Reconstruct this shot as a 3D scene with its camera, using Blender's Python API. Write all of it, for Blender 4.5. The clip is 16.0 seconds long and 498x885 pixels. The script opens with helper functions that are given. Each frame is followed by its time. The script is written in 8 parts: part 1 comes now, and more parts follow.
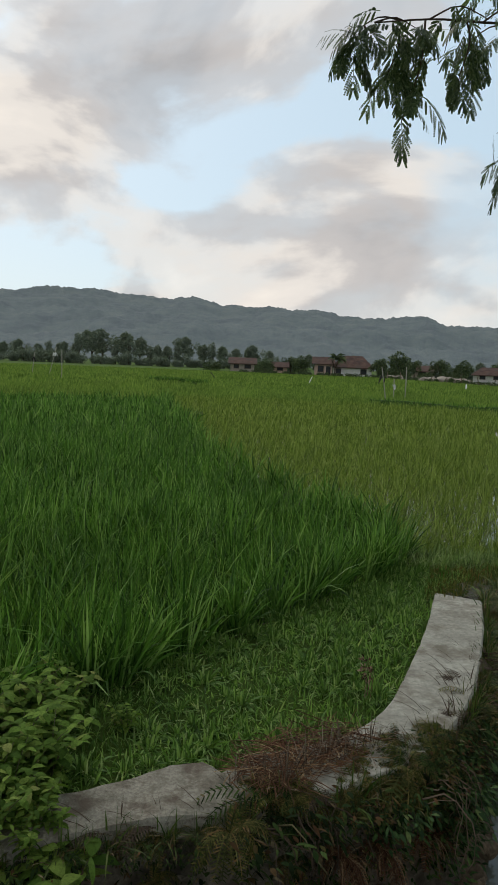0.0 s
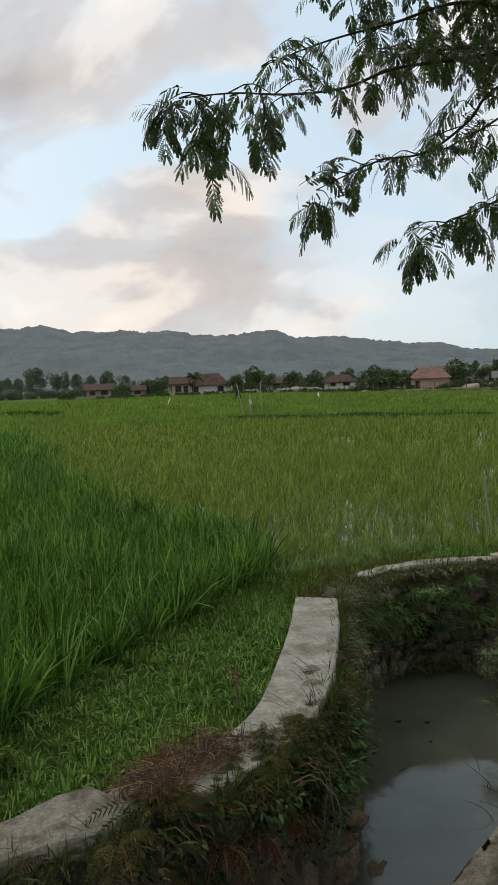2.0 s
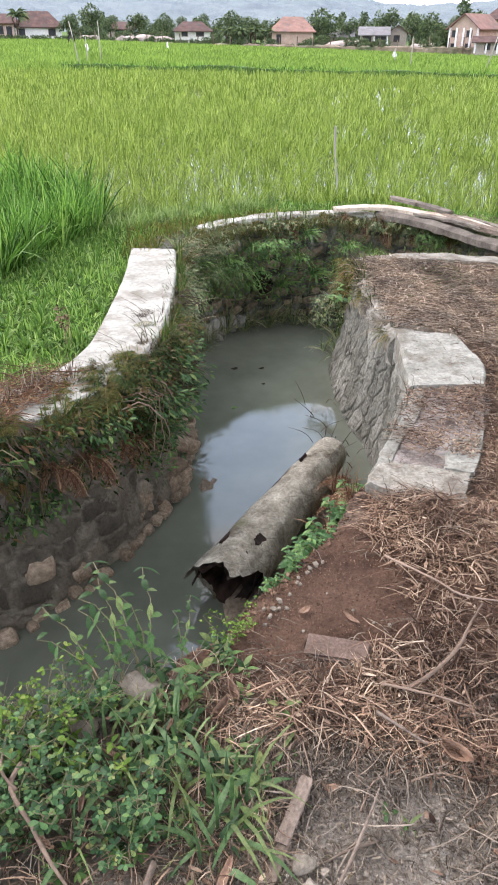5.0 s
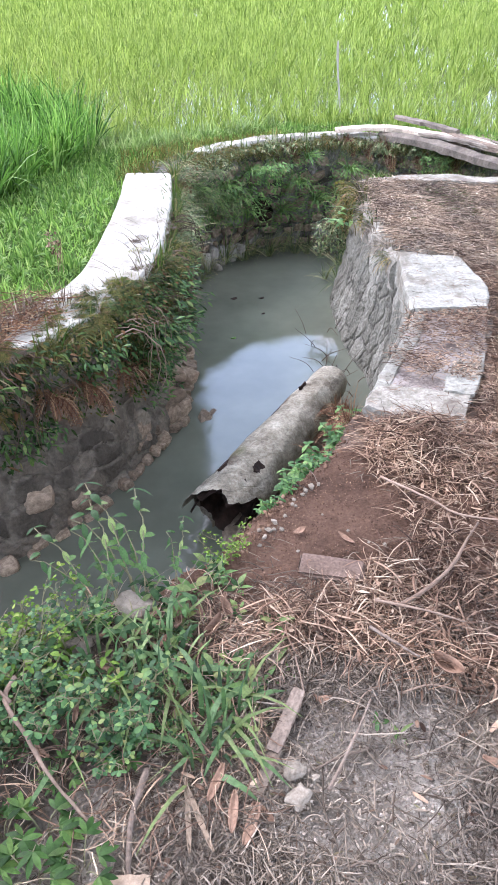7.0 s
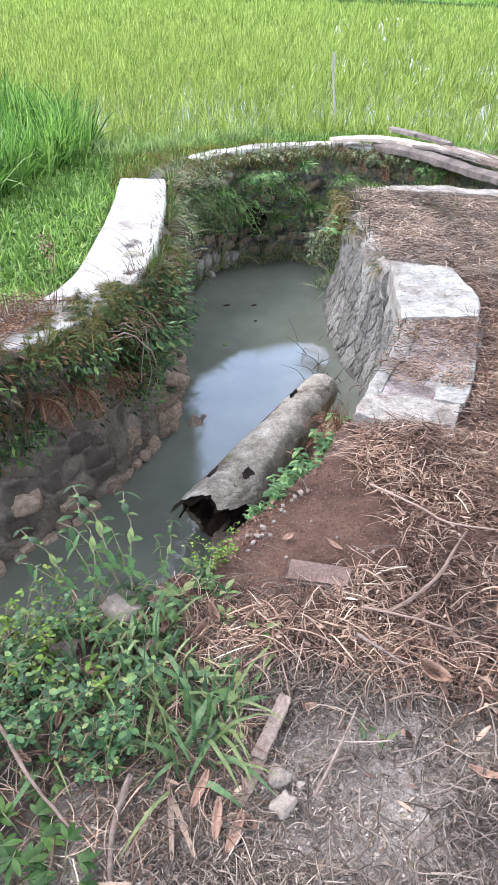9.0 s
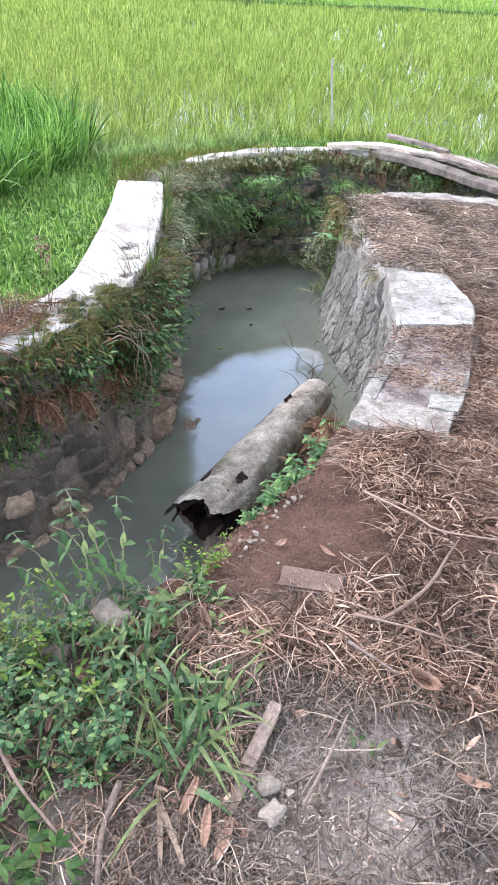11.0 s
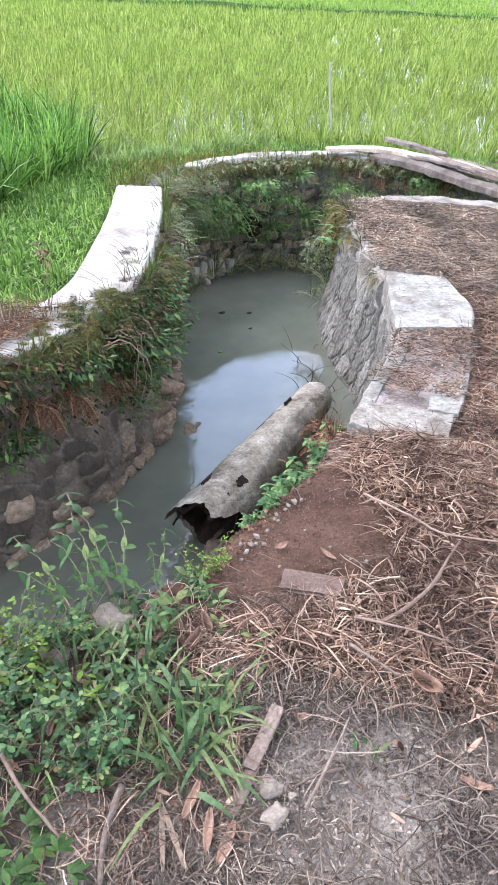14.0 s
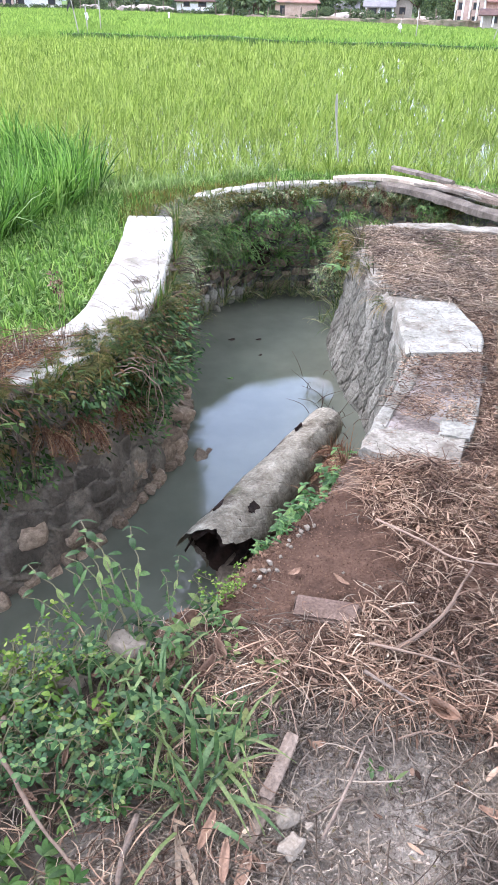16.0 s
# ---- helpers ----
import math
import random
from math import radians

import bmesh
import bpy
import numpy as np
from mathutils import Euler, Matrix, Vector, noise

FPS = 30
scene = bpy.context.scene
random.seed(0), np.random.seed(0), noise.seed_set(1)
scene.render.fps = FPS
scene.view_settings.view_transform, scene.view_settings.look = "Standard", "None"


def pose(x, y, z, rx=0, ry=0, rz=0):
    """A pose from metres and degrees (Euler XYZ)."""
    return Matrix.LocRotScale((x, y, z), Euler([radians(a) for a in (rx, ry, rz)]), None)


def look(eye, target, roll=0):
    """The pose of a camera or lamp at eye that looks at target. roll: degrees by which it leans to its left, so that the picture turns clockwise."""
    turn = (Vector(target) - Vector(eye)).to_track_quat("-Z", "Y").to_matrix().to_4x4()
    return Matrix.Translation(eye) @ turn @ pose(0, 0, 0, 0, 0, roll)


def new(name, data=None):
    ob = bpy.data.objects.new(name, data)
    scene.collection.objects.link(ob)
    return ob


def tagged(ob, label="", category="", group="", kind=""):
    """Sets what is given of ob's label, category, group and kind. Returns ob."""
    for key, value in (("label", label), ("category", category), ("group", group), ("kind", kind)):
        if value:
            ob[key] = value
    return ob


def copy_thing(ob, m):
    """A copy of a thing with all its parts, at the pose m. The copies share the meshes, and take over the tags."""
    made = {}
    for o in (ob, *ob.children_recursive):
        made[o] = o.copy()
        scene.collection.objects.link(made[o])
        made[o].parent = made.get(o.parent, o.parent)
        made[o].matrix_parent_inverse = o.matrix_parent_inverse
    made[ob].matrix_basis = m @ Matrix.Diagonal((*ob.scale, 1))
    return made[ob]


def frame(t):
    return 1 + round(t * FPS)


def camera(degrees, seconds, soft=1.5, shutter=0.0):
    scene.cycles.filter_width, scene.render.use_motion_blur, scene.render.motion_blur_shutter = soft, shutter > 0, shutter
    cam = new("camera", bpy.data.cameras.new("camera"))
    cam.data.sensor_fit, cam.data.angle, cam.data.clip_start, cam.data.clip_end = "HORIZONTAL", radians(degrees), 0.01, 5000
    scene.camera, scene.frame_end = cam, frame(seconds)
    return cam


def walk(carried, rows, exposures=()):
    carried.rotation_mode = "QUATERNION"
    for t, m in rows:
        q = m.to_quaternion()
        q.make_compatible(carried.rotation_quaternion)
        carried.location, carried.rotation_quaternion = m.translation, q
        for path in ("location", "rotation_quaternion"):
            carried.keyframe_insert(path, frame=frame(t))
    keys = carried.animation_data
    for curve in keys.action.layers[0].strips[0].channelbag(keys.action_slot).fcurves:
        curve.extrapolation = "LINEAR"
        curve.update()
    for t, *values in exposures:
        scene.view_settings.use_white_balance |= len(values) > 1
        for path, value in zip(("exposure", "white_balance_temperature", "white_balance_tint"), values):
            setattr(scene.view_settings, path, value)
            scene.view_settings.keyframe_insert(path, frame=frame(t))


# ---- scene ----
cam = camera(38.4, 16.0, shutter=0.1)
PATH = [
    (0, (0.638, 0.087, 1.691), (0.394, 2.06, 1.473), 2.3),
    (0.5, (0.65, -0.034, 1.726), (0.488, 1.945, 1.48), 1.0),
    (1, (0.671, -0.177, 1.761), (0.601, 1.808, 1.522), -2.1),
    (1.5, (0.712, -0.191, 1.764), (0.768, 1.797, 1.558), -2.9),
    (2, (0.727, -0.206, 1.779), (0.86, 1.783, 1.615), -2.4),
    (2.5, (0.748, -0.221, 1.796), (0.956, 1.767, 1.707), -2.3),
    (3, (0.769, -0.234, 1.805), (1.03, 1.749, 1.763), -2.0),
    (3.5, (0.779, -0.203, 1.774), (1.102, 1.767, 1.664), -1.6),
    (4, (0.78, -0.174, 1.71), (1.212, 1.752, 1.386), -0.6),
    (4.3, (0.815, -0.178, 1.647), (1.334, 1.666, 1.074), 0.6),
    (4.5, (0.847, -0.179, 1.612), (1.373, 1.605, 0.876), 0.4),
    (5, (0.859, -0.119, 1.492), (1.317, 1.553, 0.493), 0.4),
    (5.2, (0.879, -0.116, 1.452), (1.388, 1.504, 0.396), 1.9),
    (7.3, (0.902, -0.123, 1.413), (1.302, 1.467, 0.268), -1.1),
    (7.5, (0.906, -0.123, 1.407), (1.298, 1.472, 0.266), -1.4),
    (8, (0.901, -0.125, 1.407), (1.302, 1.467, 0.265), -0.9),
    (8.5, (0.898, -0.121, 1.408), (1.305, 1.47, 0.267), -0.4),
    (9, (0.897, -0.123, 1.412), (1.346, 1.469, 0.287), 1.0),
    (9.2, (0.895, -0.117, 1.407), (1.361, 1.468, 0.28), 1.8),
    (11.3, (0.897, -0.118, 1.42), (1.362, 1.474, 0.303), 2.2),
    (11.5, (0.895, -0.118, 1.42), (1.356, 1.474, 0.301), 2.4),
    (12, (0.894, -0.123, 1.427), (1.391, 1.471, 0.326), 2.9),
    (12.5, (0.892, -0.122, 1.426), (1.389, 1.471, 0.324), 3.1),
    (13, (0.893, -0.12, 1.423), (1.382, 1.471, 0.315), 2.8),
    (13.5, (0.892, -0.12, 1.424), (1.383, 1.473, 0.319), 2.9),
    (14, (0.896, -0.121, 1.419), (1.364, 1.476, 0.31), 1.8),
    (14.5, (0.897, -0.123, 1.418), (1.325, 1.502, 0.334), 0.0),
    (15, (0.888, -0.121, 1.421), (1.334, 1.503, 0.343), 1.2),
    (15.5, (0.88, -0.124, 1.427), (1.325, 1.513, 0.369), 1.5),
    (16, (0.885, -0.128, 1.429), (1.336, 1.513, 0.379), 0.9),
]
EXPOSURES = [(0.0, 0.02, 6700, 11), (1.0, 0.08, 6800, 12), (3.0, 0.20, 7000, 14), (4.1, 0.32, 7050, 15), (4.4, 0.80, 7550, 18), (4.7, 1.52, 7150, 20), (5.0, 2.26, 6350, 25), (5.2, 2.42, 6150, 26), (7.3, 2.70, 5830, 28.5), (16.0, 2.68, 5830, 28.5)]
walk(cam, [(t, look(eye, target, roll)) for t, eye, target, roll in PATH], EXPOSURES)
SKY_GAIN, CLOUD_SHIFT = 0.10, (3.1, 0.7, 0.0)

# ---- world and sun ----
SUN_EL, SUN_AZ = 42.0, 325.0
world = bpy.data.worlds.new("world")
scene.world = world
world.use_nodes = True
wn, wl = world.node_tree.nodes, world.node_tree.links
wn.clear()
w_out = wn.new("ShaderNodeOutputWorld")
w_bg = wn.new("ShaderNodeBackground")
w_sky = wn.new("ShaderNodeTexSky")
w_sky.sky_type = "NISHITA"
w_sky.sun_disc = False
w_sky.sun_elevation, w_sky.sun_rotation = radians(SUN_EL), radians(SUN_AZ)
w_sky.air_density, w_sky.dust_density = 1.0, 2.0
w_scale = wn.new("ShaderNodeMix")
w_scale.data_type, w_scale.blend_type = "RGBA", "MULTIPLY"
w_scale.inputs["Factor"].default_value = 1.0
w_scale.inputs["B"].default_value = (SKY_GAIN, SKY_GAIN, SKY_GAIN, 1)
wl.new(w_sky.outputs[0], w_scale.inputs["A"])
w_tc = wn.new("ShaderNodeTexCoord")
w_map = wn.new("ShaderNodeMapping")
w_map.inputs["Scale"].default_value = (1.0, 1.0, 1.9)
w_map.inputs["Location"].default_value = CLOUD_SHIFT
wl.new(w_tc.outputs["Generated"], w_map.inputs["Vector"])


def sky_noise(scale, detail, rough, distort=0.0):
    n = wn.new("ShaderNodeTexNoise")
    n.inputs["Scale"].default_value = scale
    n.inputs["Detail"].default_value = detail
    n.inputs["Roughness"].default_value = rough
    n.inputs["Distortion"].default_value = distort
    wl.new(w_map.outputs[0], n.inputs["Vector"])
    return n


def sky_ramp(node, stops):
    r = wn.new("ShaderNodeValToRGB")
    r.color_ramp.interpolation = "EASE"
    while len(r.color_ramp.elements) < len(stops):
        r.color_ramp.elements.new(0.5)
    for e, (p, c) in zip(r.color_ramp.elements, stops):
        e.position, e.color = p, (*c, 1)
    wl.new(node.outputs[0], r.inputs[0])
    return r


cover = sky_ramp(sky_noise(2.6, 7, 0.5, 0.25), [(0.43, (0.0, 0.0, 0.0)), (0.50, (0.7, 0.7, 0.7)), (0.60, (1, 1, 1))])
cloud = sky_ramp(sky_noise(3.4, 8, 0.5, 0.3), [(0.34, (0.95, 0.90, 0.83)), (0.46, (0.80, 0.77, 0.73)), (0.53, (0.56, 0.55, 0.55)), (0.66, (0.43, 0.435, 0.45))])
# a break in the clouds low over the village
w_dot = wn.new("ShaderNodeVectorMath")
w_dot.operation = "DOT_PRODUCT"
w_dot.inputs[1].default_value = (math.sin(radians(21)) * math.cos(radians(10)), math.cos(radians(21)) * math.cos(radians(10)), math.sin(radians(10)))
wl.new(w_tc.outputs["Generated"], w_dot.inputs[0])
w_rag = wn.new("ShaderNodeMath")
w_rag.operation = "MULTIPLY_ADD"
w_rag.inputs[1].default_value = 0.06
wl.new(sky_noise(5.0, 5, 0.5, 0.3).outputs[0], w_rag.inputs[0])
w_low = wn.new("ShaderNodeMath")
w_low.operation = "SUBTRACT"
w_low.inputs[1].default_value = 0.03
wl.new(w_dot.outputs["Value"], w_low.inputs[0])
wl.new(w_low.outputs[0], w_rag.inputs[2])
gap = sky_ramp(w_rag, [(0.966, (1, 1, 1)), (0.994, (0.25, 0.25, 0.25))])
w_cover = wn.new("ShaderNodeMath")
w_cover.operation = "MULTIPLY"
wl.new(cover.outputs[0], w_cover.inputs[0])
wl.new(gap.outputs[0], w_cover.inputs[1])
w_mix = wn.new("ShaderNodeMix")
w_mix.data_type = "RGBA"
wl.new(w_cover.outputs[0], w_mix.inputs["Factor"])
w_pale = wn.new("ShaderNodeMix")
w_pale.data_type = "RGBA"
w_pale.inputs["Factor"].default_value = 0.72
w_pale.inputs["B"].default_value = (0.60, 0.80, 0.94, 1)
wl.new(w_scale.outputs["Result"], w_pale.inputs["A"])
wl.new(w_pale.outputs["Result"], w_mix.inputs["A"])
wl.new(cloud.outputs[0], w_mix.inputs["B"])
wl.new(w_mix.outputs["Result"], w_bg.inputs["Color"])
w_bg.inputs["Strength"].default_value = 1.0
wl.new(w_bg.outputs[0], w_out.inputs["Surface"])

sun = new("sun", bpy.data.lights.new("sun", "SUN"))
sun.data.energy, sun.data.angle, sun.data.color = 0.9, radians(25), (1.0, 0.95, 0.88)
sun.rotation_euler = (radians(90 - SUN_EL), 0, radians(180 - SUN_AZ))

# ---- materials ----


def material(name):
    m = bpy.data.materials.new(name)
    m.use_nodes = True
    return m, m.node_tree.nodes, m.node_tree.links, m.node_tree.nodes["Principled BSDF"]


def ramp(n, l, src, stops, ease=False):
    r = n.new("ShaderNodeValToRGB")
    while len(r.color_ramp.elements) < len(stops):
        r.color_ramp.elements.new(0.5)
    for e, (p, c) in zip(r.color_ramp.elements, stops):
        e.position, e.color = p, (*c, 1)
    l.new(src, r.inputs[0])
    return r.outputs[0]


def tex(n, l, scale, detail=6, rough=0.6, coord="Object", stretch=None):
    tc = n.new("ShaderNodeTexCoord")
    t = n.new("ShaderNodeTexNoise")
    t.inputs["Scale"].default_value = scale
    t.inputs["Detail"].default_value = detail
    t.inputs["Roughness"].default_value = rough
    if stretch:
        mp = n.new("ShaderNodeMapping")
        mp.inputs["Scale"].default_value = stretch
        l.new(tc.outputs[coord], mp.inputs[0])
        l.new(mp.outputs[0], t.inputs["Vector"])
    else:
        l.new(tc.outputs[coord], t.inputs["Vector"])
    return t.outputs[0]


def blend(n, l, fac, a, b, mode="MIX"):
    m = n.new("ShaderNodeMix")
    m.data_type, m.blend_type = "RGBA", mode
    for key, v in (("Factor", fac), ("A", a), ("B", b)):
        if isinstance(v, (int, float)):
            m.inputs[key].default_value = v if key == "Factor" else (v, v, v, 1)
        elif isinstance(v, tuple):
            m.inputs[key].default_value = (*v, 1)
        else:
            l.new(v, m.inputs[key])
    return m.outputs["Result"]


def bump(n, l, p, height, strength=0.5, dist=0.02):
    b = n.new("ShaderNodeBump")
    b.inputs["Strength"].default_value, b.inputs["Distance"].default_value = strength, dist
    l.new(height, b.inputs["Height"])
    l.new(b.outputs[0], p.inputs["Normal"])


def leafy(name, stops, gloss=0.55, through_light=0.35, patch=None):
    """Foliage: a colour for each leaf, patches over some decimetres, light through the blade."""
    m, n, l, p = material(name)
    geo = n.new("ShaderNodeNewGeometry")
    col = ramp(n, l, geo.outputs["Random Per Island"], stops)
    big = ramp(n, l, tex(n, l, patch or 1.3, 3), [(0.3, (0.72, 0.72, 0.72)), (0.7, (1.25, 1.22, 1.1))] if (patch or 0) < 3 else [(0.3, (0.50, 0.50, 0.50)), (0.7, (1.42, 1.38, 1.26))])
    col = blend(n, l, 1.0, col, big, "MULTIPLY")
    if (patch or 0) >= 3:
        # veins, spots and dust on what grows or lies close by
        col = blend(n, l, 1.0, col, ramp(n, l, tex(n, l, 95, 6, 0.75), [(0.32, (0.60, 0.60, 0.58)), (0.5, (1.0, 1.0, 1.0)), (0.68, (1.32, 1.30, 1.22))]), "MULTIPLY")
    l.new(col, p.inputs["Base Color"])
    p.inputs["Roughness"].default_value = gloss
    p.inputs["Specular IOR Level"].default_value = 0.16 if gloss < 0.6 else 0.06
    tr = n.new("ShaderNodeBsdfTranslucent")
    l.new(blend(n, l, 1.0, col, (1.2, 1.25, 0.7), "MULTIPLY"), tr.inputs["Color"])
    mx = n.new("ShaderNodeMixShader")
    mx.inputs[0].default_value = through_light
    l.new(p.outputs[0], mx.inputs[1])
    l.new(tr.outputs[0], mx.inputs[2])
    l.new(mx.outputs[0], n["Material Output"].inputs["Surface"])
    return m


def rough_mat(name, a, b, scale, rough=0.9, bump_scale=None, strength=0.5, dist=0.01, stretch=None, per_object=False, c=None, grain=(0.72, 1.2)):
    """A mineral or wooden surface: two tones in noise, a finer grain, relief, and a tone for each piece."""
    m, n, l, p = material(name)
    base = ramp(n, l, tex(n, l, scale, 8, 0.62, stretch=stretch), [(0.32, a), (0.68, b)])
    fine = tex(n, l, scale * 9, 6, 0.7, stretch=stretch)
    base = blend(n, l, 1.0, base, ramp(n, l, fine, [(0.28, (grain[0],) * 3), (0.72, (grain[1],) * 3)]), "MULTIPLY")
    if c:
        base = blend(n, l, ramp(n, l, tex(n, l, scale * 0.6, 7, 0.7), [(0.5, (0, 0, 0)), (0.62, (1, 1, 1))]), base, c)
    if per_object:
        oi = n.new("ShaderNodeObjectInfo")
        base = blend(n, l, 1.0, base, ramp(n, l, oi.outputs["Random"], [(0.0, (0.68, 0.66, 0.64)), (1.0, (1.2, 1.18, 1.15))]), "MULTIPLY")
    l.new(base, p.inputs["Base Color"])
    p.inputs["Roughness"].default_value = rough
    p.inputs["Specular IOR Level"].default_value = 0.2
    bump(n, l, p, tex(n, l, bump_scale or scale * 6, 8, 0.7, stretch=stretch), strength, dist)
    return m


RICE_DARK = leafy("rice_dark", [(0.0, (0.016, 0.048, 0.009)), (0.45, (0.060, 0.150, 0.026)), (0.8, (0.122, 0.252, 0.055)), (1.0, (0.24, 0.38, 0.13))], gloss=0.5, patch=0.9)
RICE_LIGHT = leafy("rice_light", [(0.0, (0.064, 0.112, 0.019)), (0.5, (0.166, 0.238, 0.057)), (0.9, (0.258, 0.338, 0.106)), (1.0, (0.33, 0.40, 0.16))], gloss=0.75, patch=2.0)
RICE_FAR = leafy("rice_far", [(0.0, (0.080, 0.148, 0.030)), (0.5, (0.150, 0.240, 0.058)), (1.0, (0.24, 0.34, 0.10))], gloss=0.7, patch=0.3)
GRASS = leafy("grass", [(0.0, (0.036, 0.090, 0.018)), (0.5, (0.124, 0.242, 0.056)), (0.85, (0.212, 0.352, 0.100)), (1.0, (0.34, 0.43, 0.20))], patch=2.5)
BANK_GRASS = leafy("bank_grass", [(0.0, (0.02, 0.045, 0.01)), (0.5, (0.05, 0.095, 0.02)), (0.75, (0.10, 0.14, 0.035)), (0.9, (0.17, 0.135, 0.07)), (1.0, (0.28, 0.23, 0.14))], patch=3)
WEED = leafy("weed_leaf", [(0.0, (0.018, 0.045, 0.017)), (0.5, (0.052, 0.115, 0.040)), (0.92, (0.115, 0.205, 0.070)), (1.0, (0.22, 0.22, 0.09))], patch=5)
WEED_BLUE = leafy("clover_leaf", [(0.0, (0.014, 0.042, 0.018)), (0.45, (0.046, 0.112, 0.044)), (0.8, (0.095, 0.185, 0.070)), (0.94, (0.16, 0.25, 0.08)), (1.0, (0.24, 0.22, 0.09))], patch=6)
HERB = leafy("herb_leaf", [(0.0, (0.070, 0.150, 0.056)), (0.6, (0.140, 0.265, 0.092)), (1.0, (0.24, 0.36, 0.13))], patch=6)
BRIGHT_HERB = leafy("bright_herb_leaf", [(0.0, (0.035, 0.092, 0.030)), (0.6, (0.082, 0.180, 0.060)), (1.0, (0.16, 0.27, 0.09))], patch=6)
MID_WEED = leafy("mid_weed_leaf", [(0.0, (0.055, 0.090, 0.040)), (0.5, (0.155, 0.215, 0.105)), (0.8, (0.25, 0.315, 0.165)), (0.9, (0.28, 0.25, 0.15)), (1.0, (0.42, 0.38, 0.26))], patch=3)
OLIVE_FERN = leafy("olive_fern", [(0.0, (0.030, 0.042, 0.012)), (0.5, (0.10, 0.115, 0.034)), (0.8, (0.18, 0.165, 0.058)), (1.0, (0.27, 0.165, 0.078))], 0.65, 0.35, 4)
LUSH_WEED = leafy("lush_weed_leaf", [(0.0, (0.040, 0.088, 0.015)), (0.5, (0.115, 0.205, 0.038)), (0.9, (0.200, 0.300, 0.066)), (1.0, (0.29, 0.33, 0.11))], 0.7, 0.35, 4)
PALE_GRASS = leafy("pale_grass", [(0.0, (0.09, 0.15, 0.05)), (0.5, (0.16, 0.25, 0.095)), (1.0, (0.28, 0.36, 0.19))], patch=4)
BLADE = leafy("broad_blade", [(0.0, (0.022, 0.052, 0.026)), (0.6, (0.050, 0.102, 0.046)), (0.9, (0.090, 0.150, 0.064)), (1.0, (0.15, 0.17, 0.065))], 0.5, 0.3, 8)
# Very dark: the deep shade on the ditch wall is put into the leaf colour.
BANK_WEED = leafy("shaded_bank_weed_leaf", [(0.0, (0.006, 0.013, 0.004)), (0.45, (0.022, 0.046, 0.013)), (0.75, (0.058, 0.098, 0.028)), (0.88, (0.095, 0.045, 0.024)), (0.95, (0.12, 0.090, 0.047)), (1.0, (0.22, 0.185, 0.115))], 0.75, 0.25, 3)
STRAW = leafy("straw", [(0.0, (0.040, 0.031, 0.024)), (0.5, (0.140, 0.115, 0.092)), (0.85, (0.235, 0.197, 0.158)), (1.0, (0.34, 0.293, 0.242))], 0.7, 0.05, 3)
GOLD_STRAW = leafy("golden_straw", [(0.0, (0.07, 0.048, 0.034)), (0.5, (0.24, 0.178, 0.132)), (0.85, (0.42, 0.335, 0.26)), (1.0, (0.58, 0.50, 0.40))], 0.7, 0.05, 3)
RED_STRAW = leafy("red_straw", [(0.0, (0.034, 0.021, 0.015)), (0.5, (0.165, 0.106, 0.076)), (0.82, (0.305, 0.216, 0.157)), (1.0, (0.42, 0.335, 0.255))], 0.7, 0.05, 3)
FERN_DRY = leafy("dry_fern", [(0.0, (0.05, 0.036, 0.028)), (0.7, (0.09, 0.065, 0.048)), (1.0, (0.12, 0.11, 0.06))], 0.6, 0.1, 3)
TREE_LEAF = leafy("acacia_leaf", [(0.0, (0.050, 0.082, 0.046)), (0.6, (0.095, 0.145, 0.078)), (1.0, (0.17, 0.22, 0.12))], 0.40, 0.38, 2)
# Far leaves: air haze put into the colour, paler and greyer for the belt.
FAR_LEAF = leafy("far_leaf", [(0.0, (0.040, 0.062, 0.038)), (0.6, (0.078, 0.112, 0.058)), (1.0, (0.145, 0.19, 0.088))], 0.6, 0.15, 0.2)
BELT_LEAF = leafy("hazy_belt_leaf", [(0.0, (0.115, 0.15, 0.125)), (0.6, (0.155, 0.195, 0.155)), (1.0, (0.21, 0.245, 0.19))], 0.6, 0.15, 0.1)
FINGER = leafy("fingered_leaf", [(0.0, (0.018, 0.050, 0.011)), (0.6, (0.038, 0.092, 0.020)), (1.0, (0.085, 0.15, 0.038))], patch=6)
STEM = rough_mat("green_stem", (0.10, 0.11, 0.05), (0.17, 0.14, 0.08), 8, 0.7)
BARK = rough_mat("bark", (0.045, 0.03, 0.022), (0.10, 0.07, 0.05), 5, 0.95, 30, 0.8, 0.01, (1, 1, 0.3))
CONCRETE = rough_mat("weathered_concrete", (0.255, 0.248, 0.207), (0.415, 0.408, 0.345), 3.5, 0.9, 45, 0.6, 0.008, c=(0.17, 0.155, 0.12), grain=(0.6, 1.25))
WHITE_CONCRETE = rough_mat("pale_concrete", (0.185, 0.180, 0.143), (0.365, 0.362, 0.305), 6, 0.88, 45, 0.7, 0.010, c=(0.14, 0.125, 0.095), grain=(0.5, 1.25))
SLAB = rough_mat("old_slab", (0.165, 0.152, 0.117), (0.34, 0.322, 0.262), 8, 0.9, 45, 0.8, 0.010, c=(0.12, 0.098, 0.074), grain=(0.5, 1.3))
MORTAR = rough_mat("grey_mortar", (0.062, 0.057, 0.048), (0.20, 0.186, 0.158), 5, 0.9, 26, 0.9, 0.03, c=(0.028, 0.026, 0.020), grain=(0.45, 1.35))
MASONRY = rough_mat("mortared_rubble", (0.16, 0.150, 0.128), (0.42, 0.400, 0.35), 5, 0.92, 24, 1.0, 0.03, (1, 1, 0.40), c=(0.075, 0.068, 0.054), grain=(0.45, 1.35))
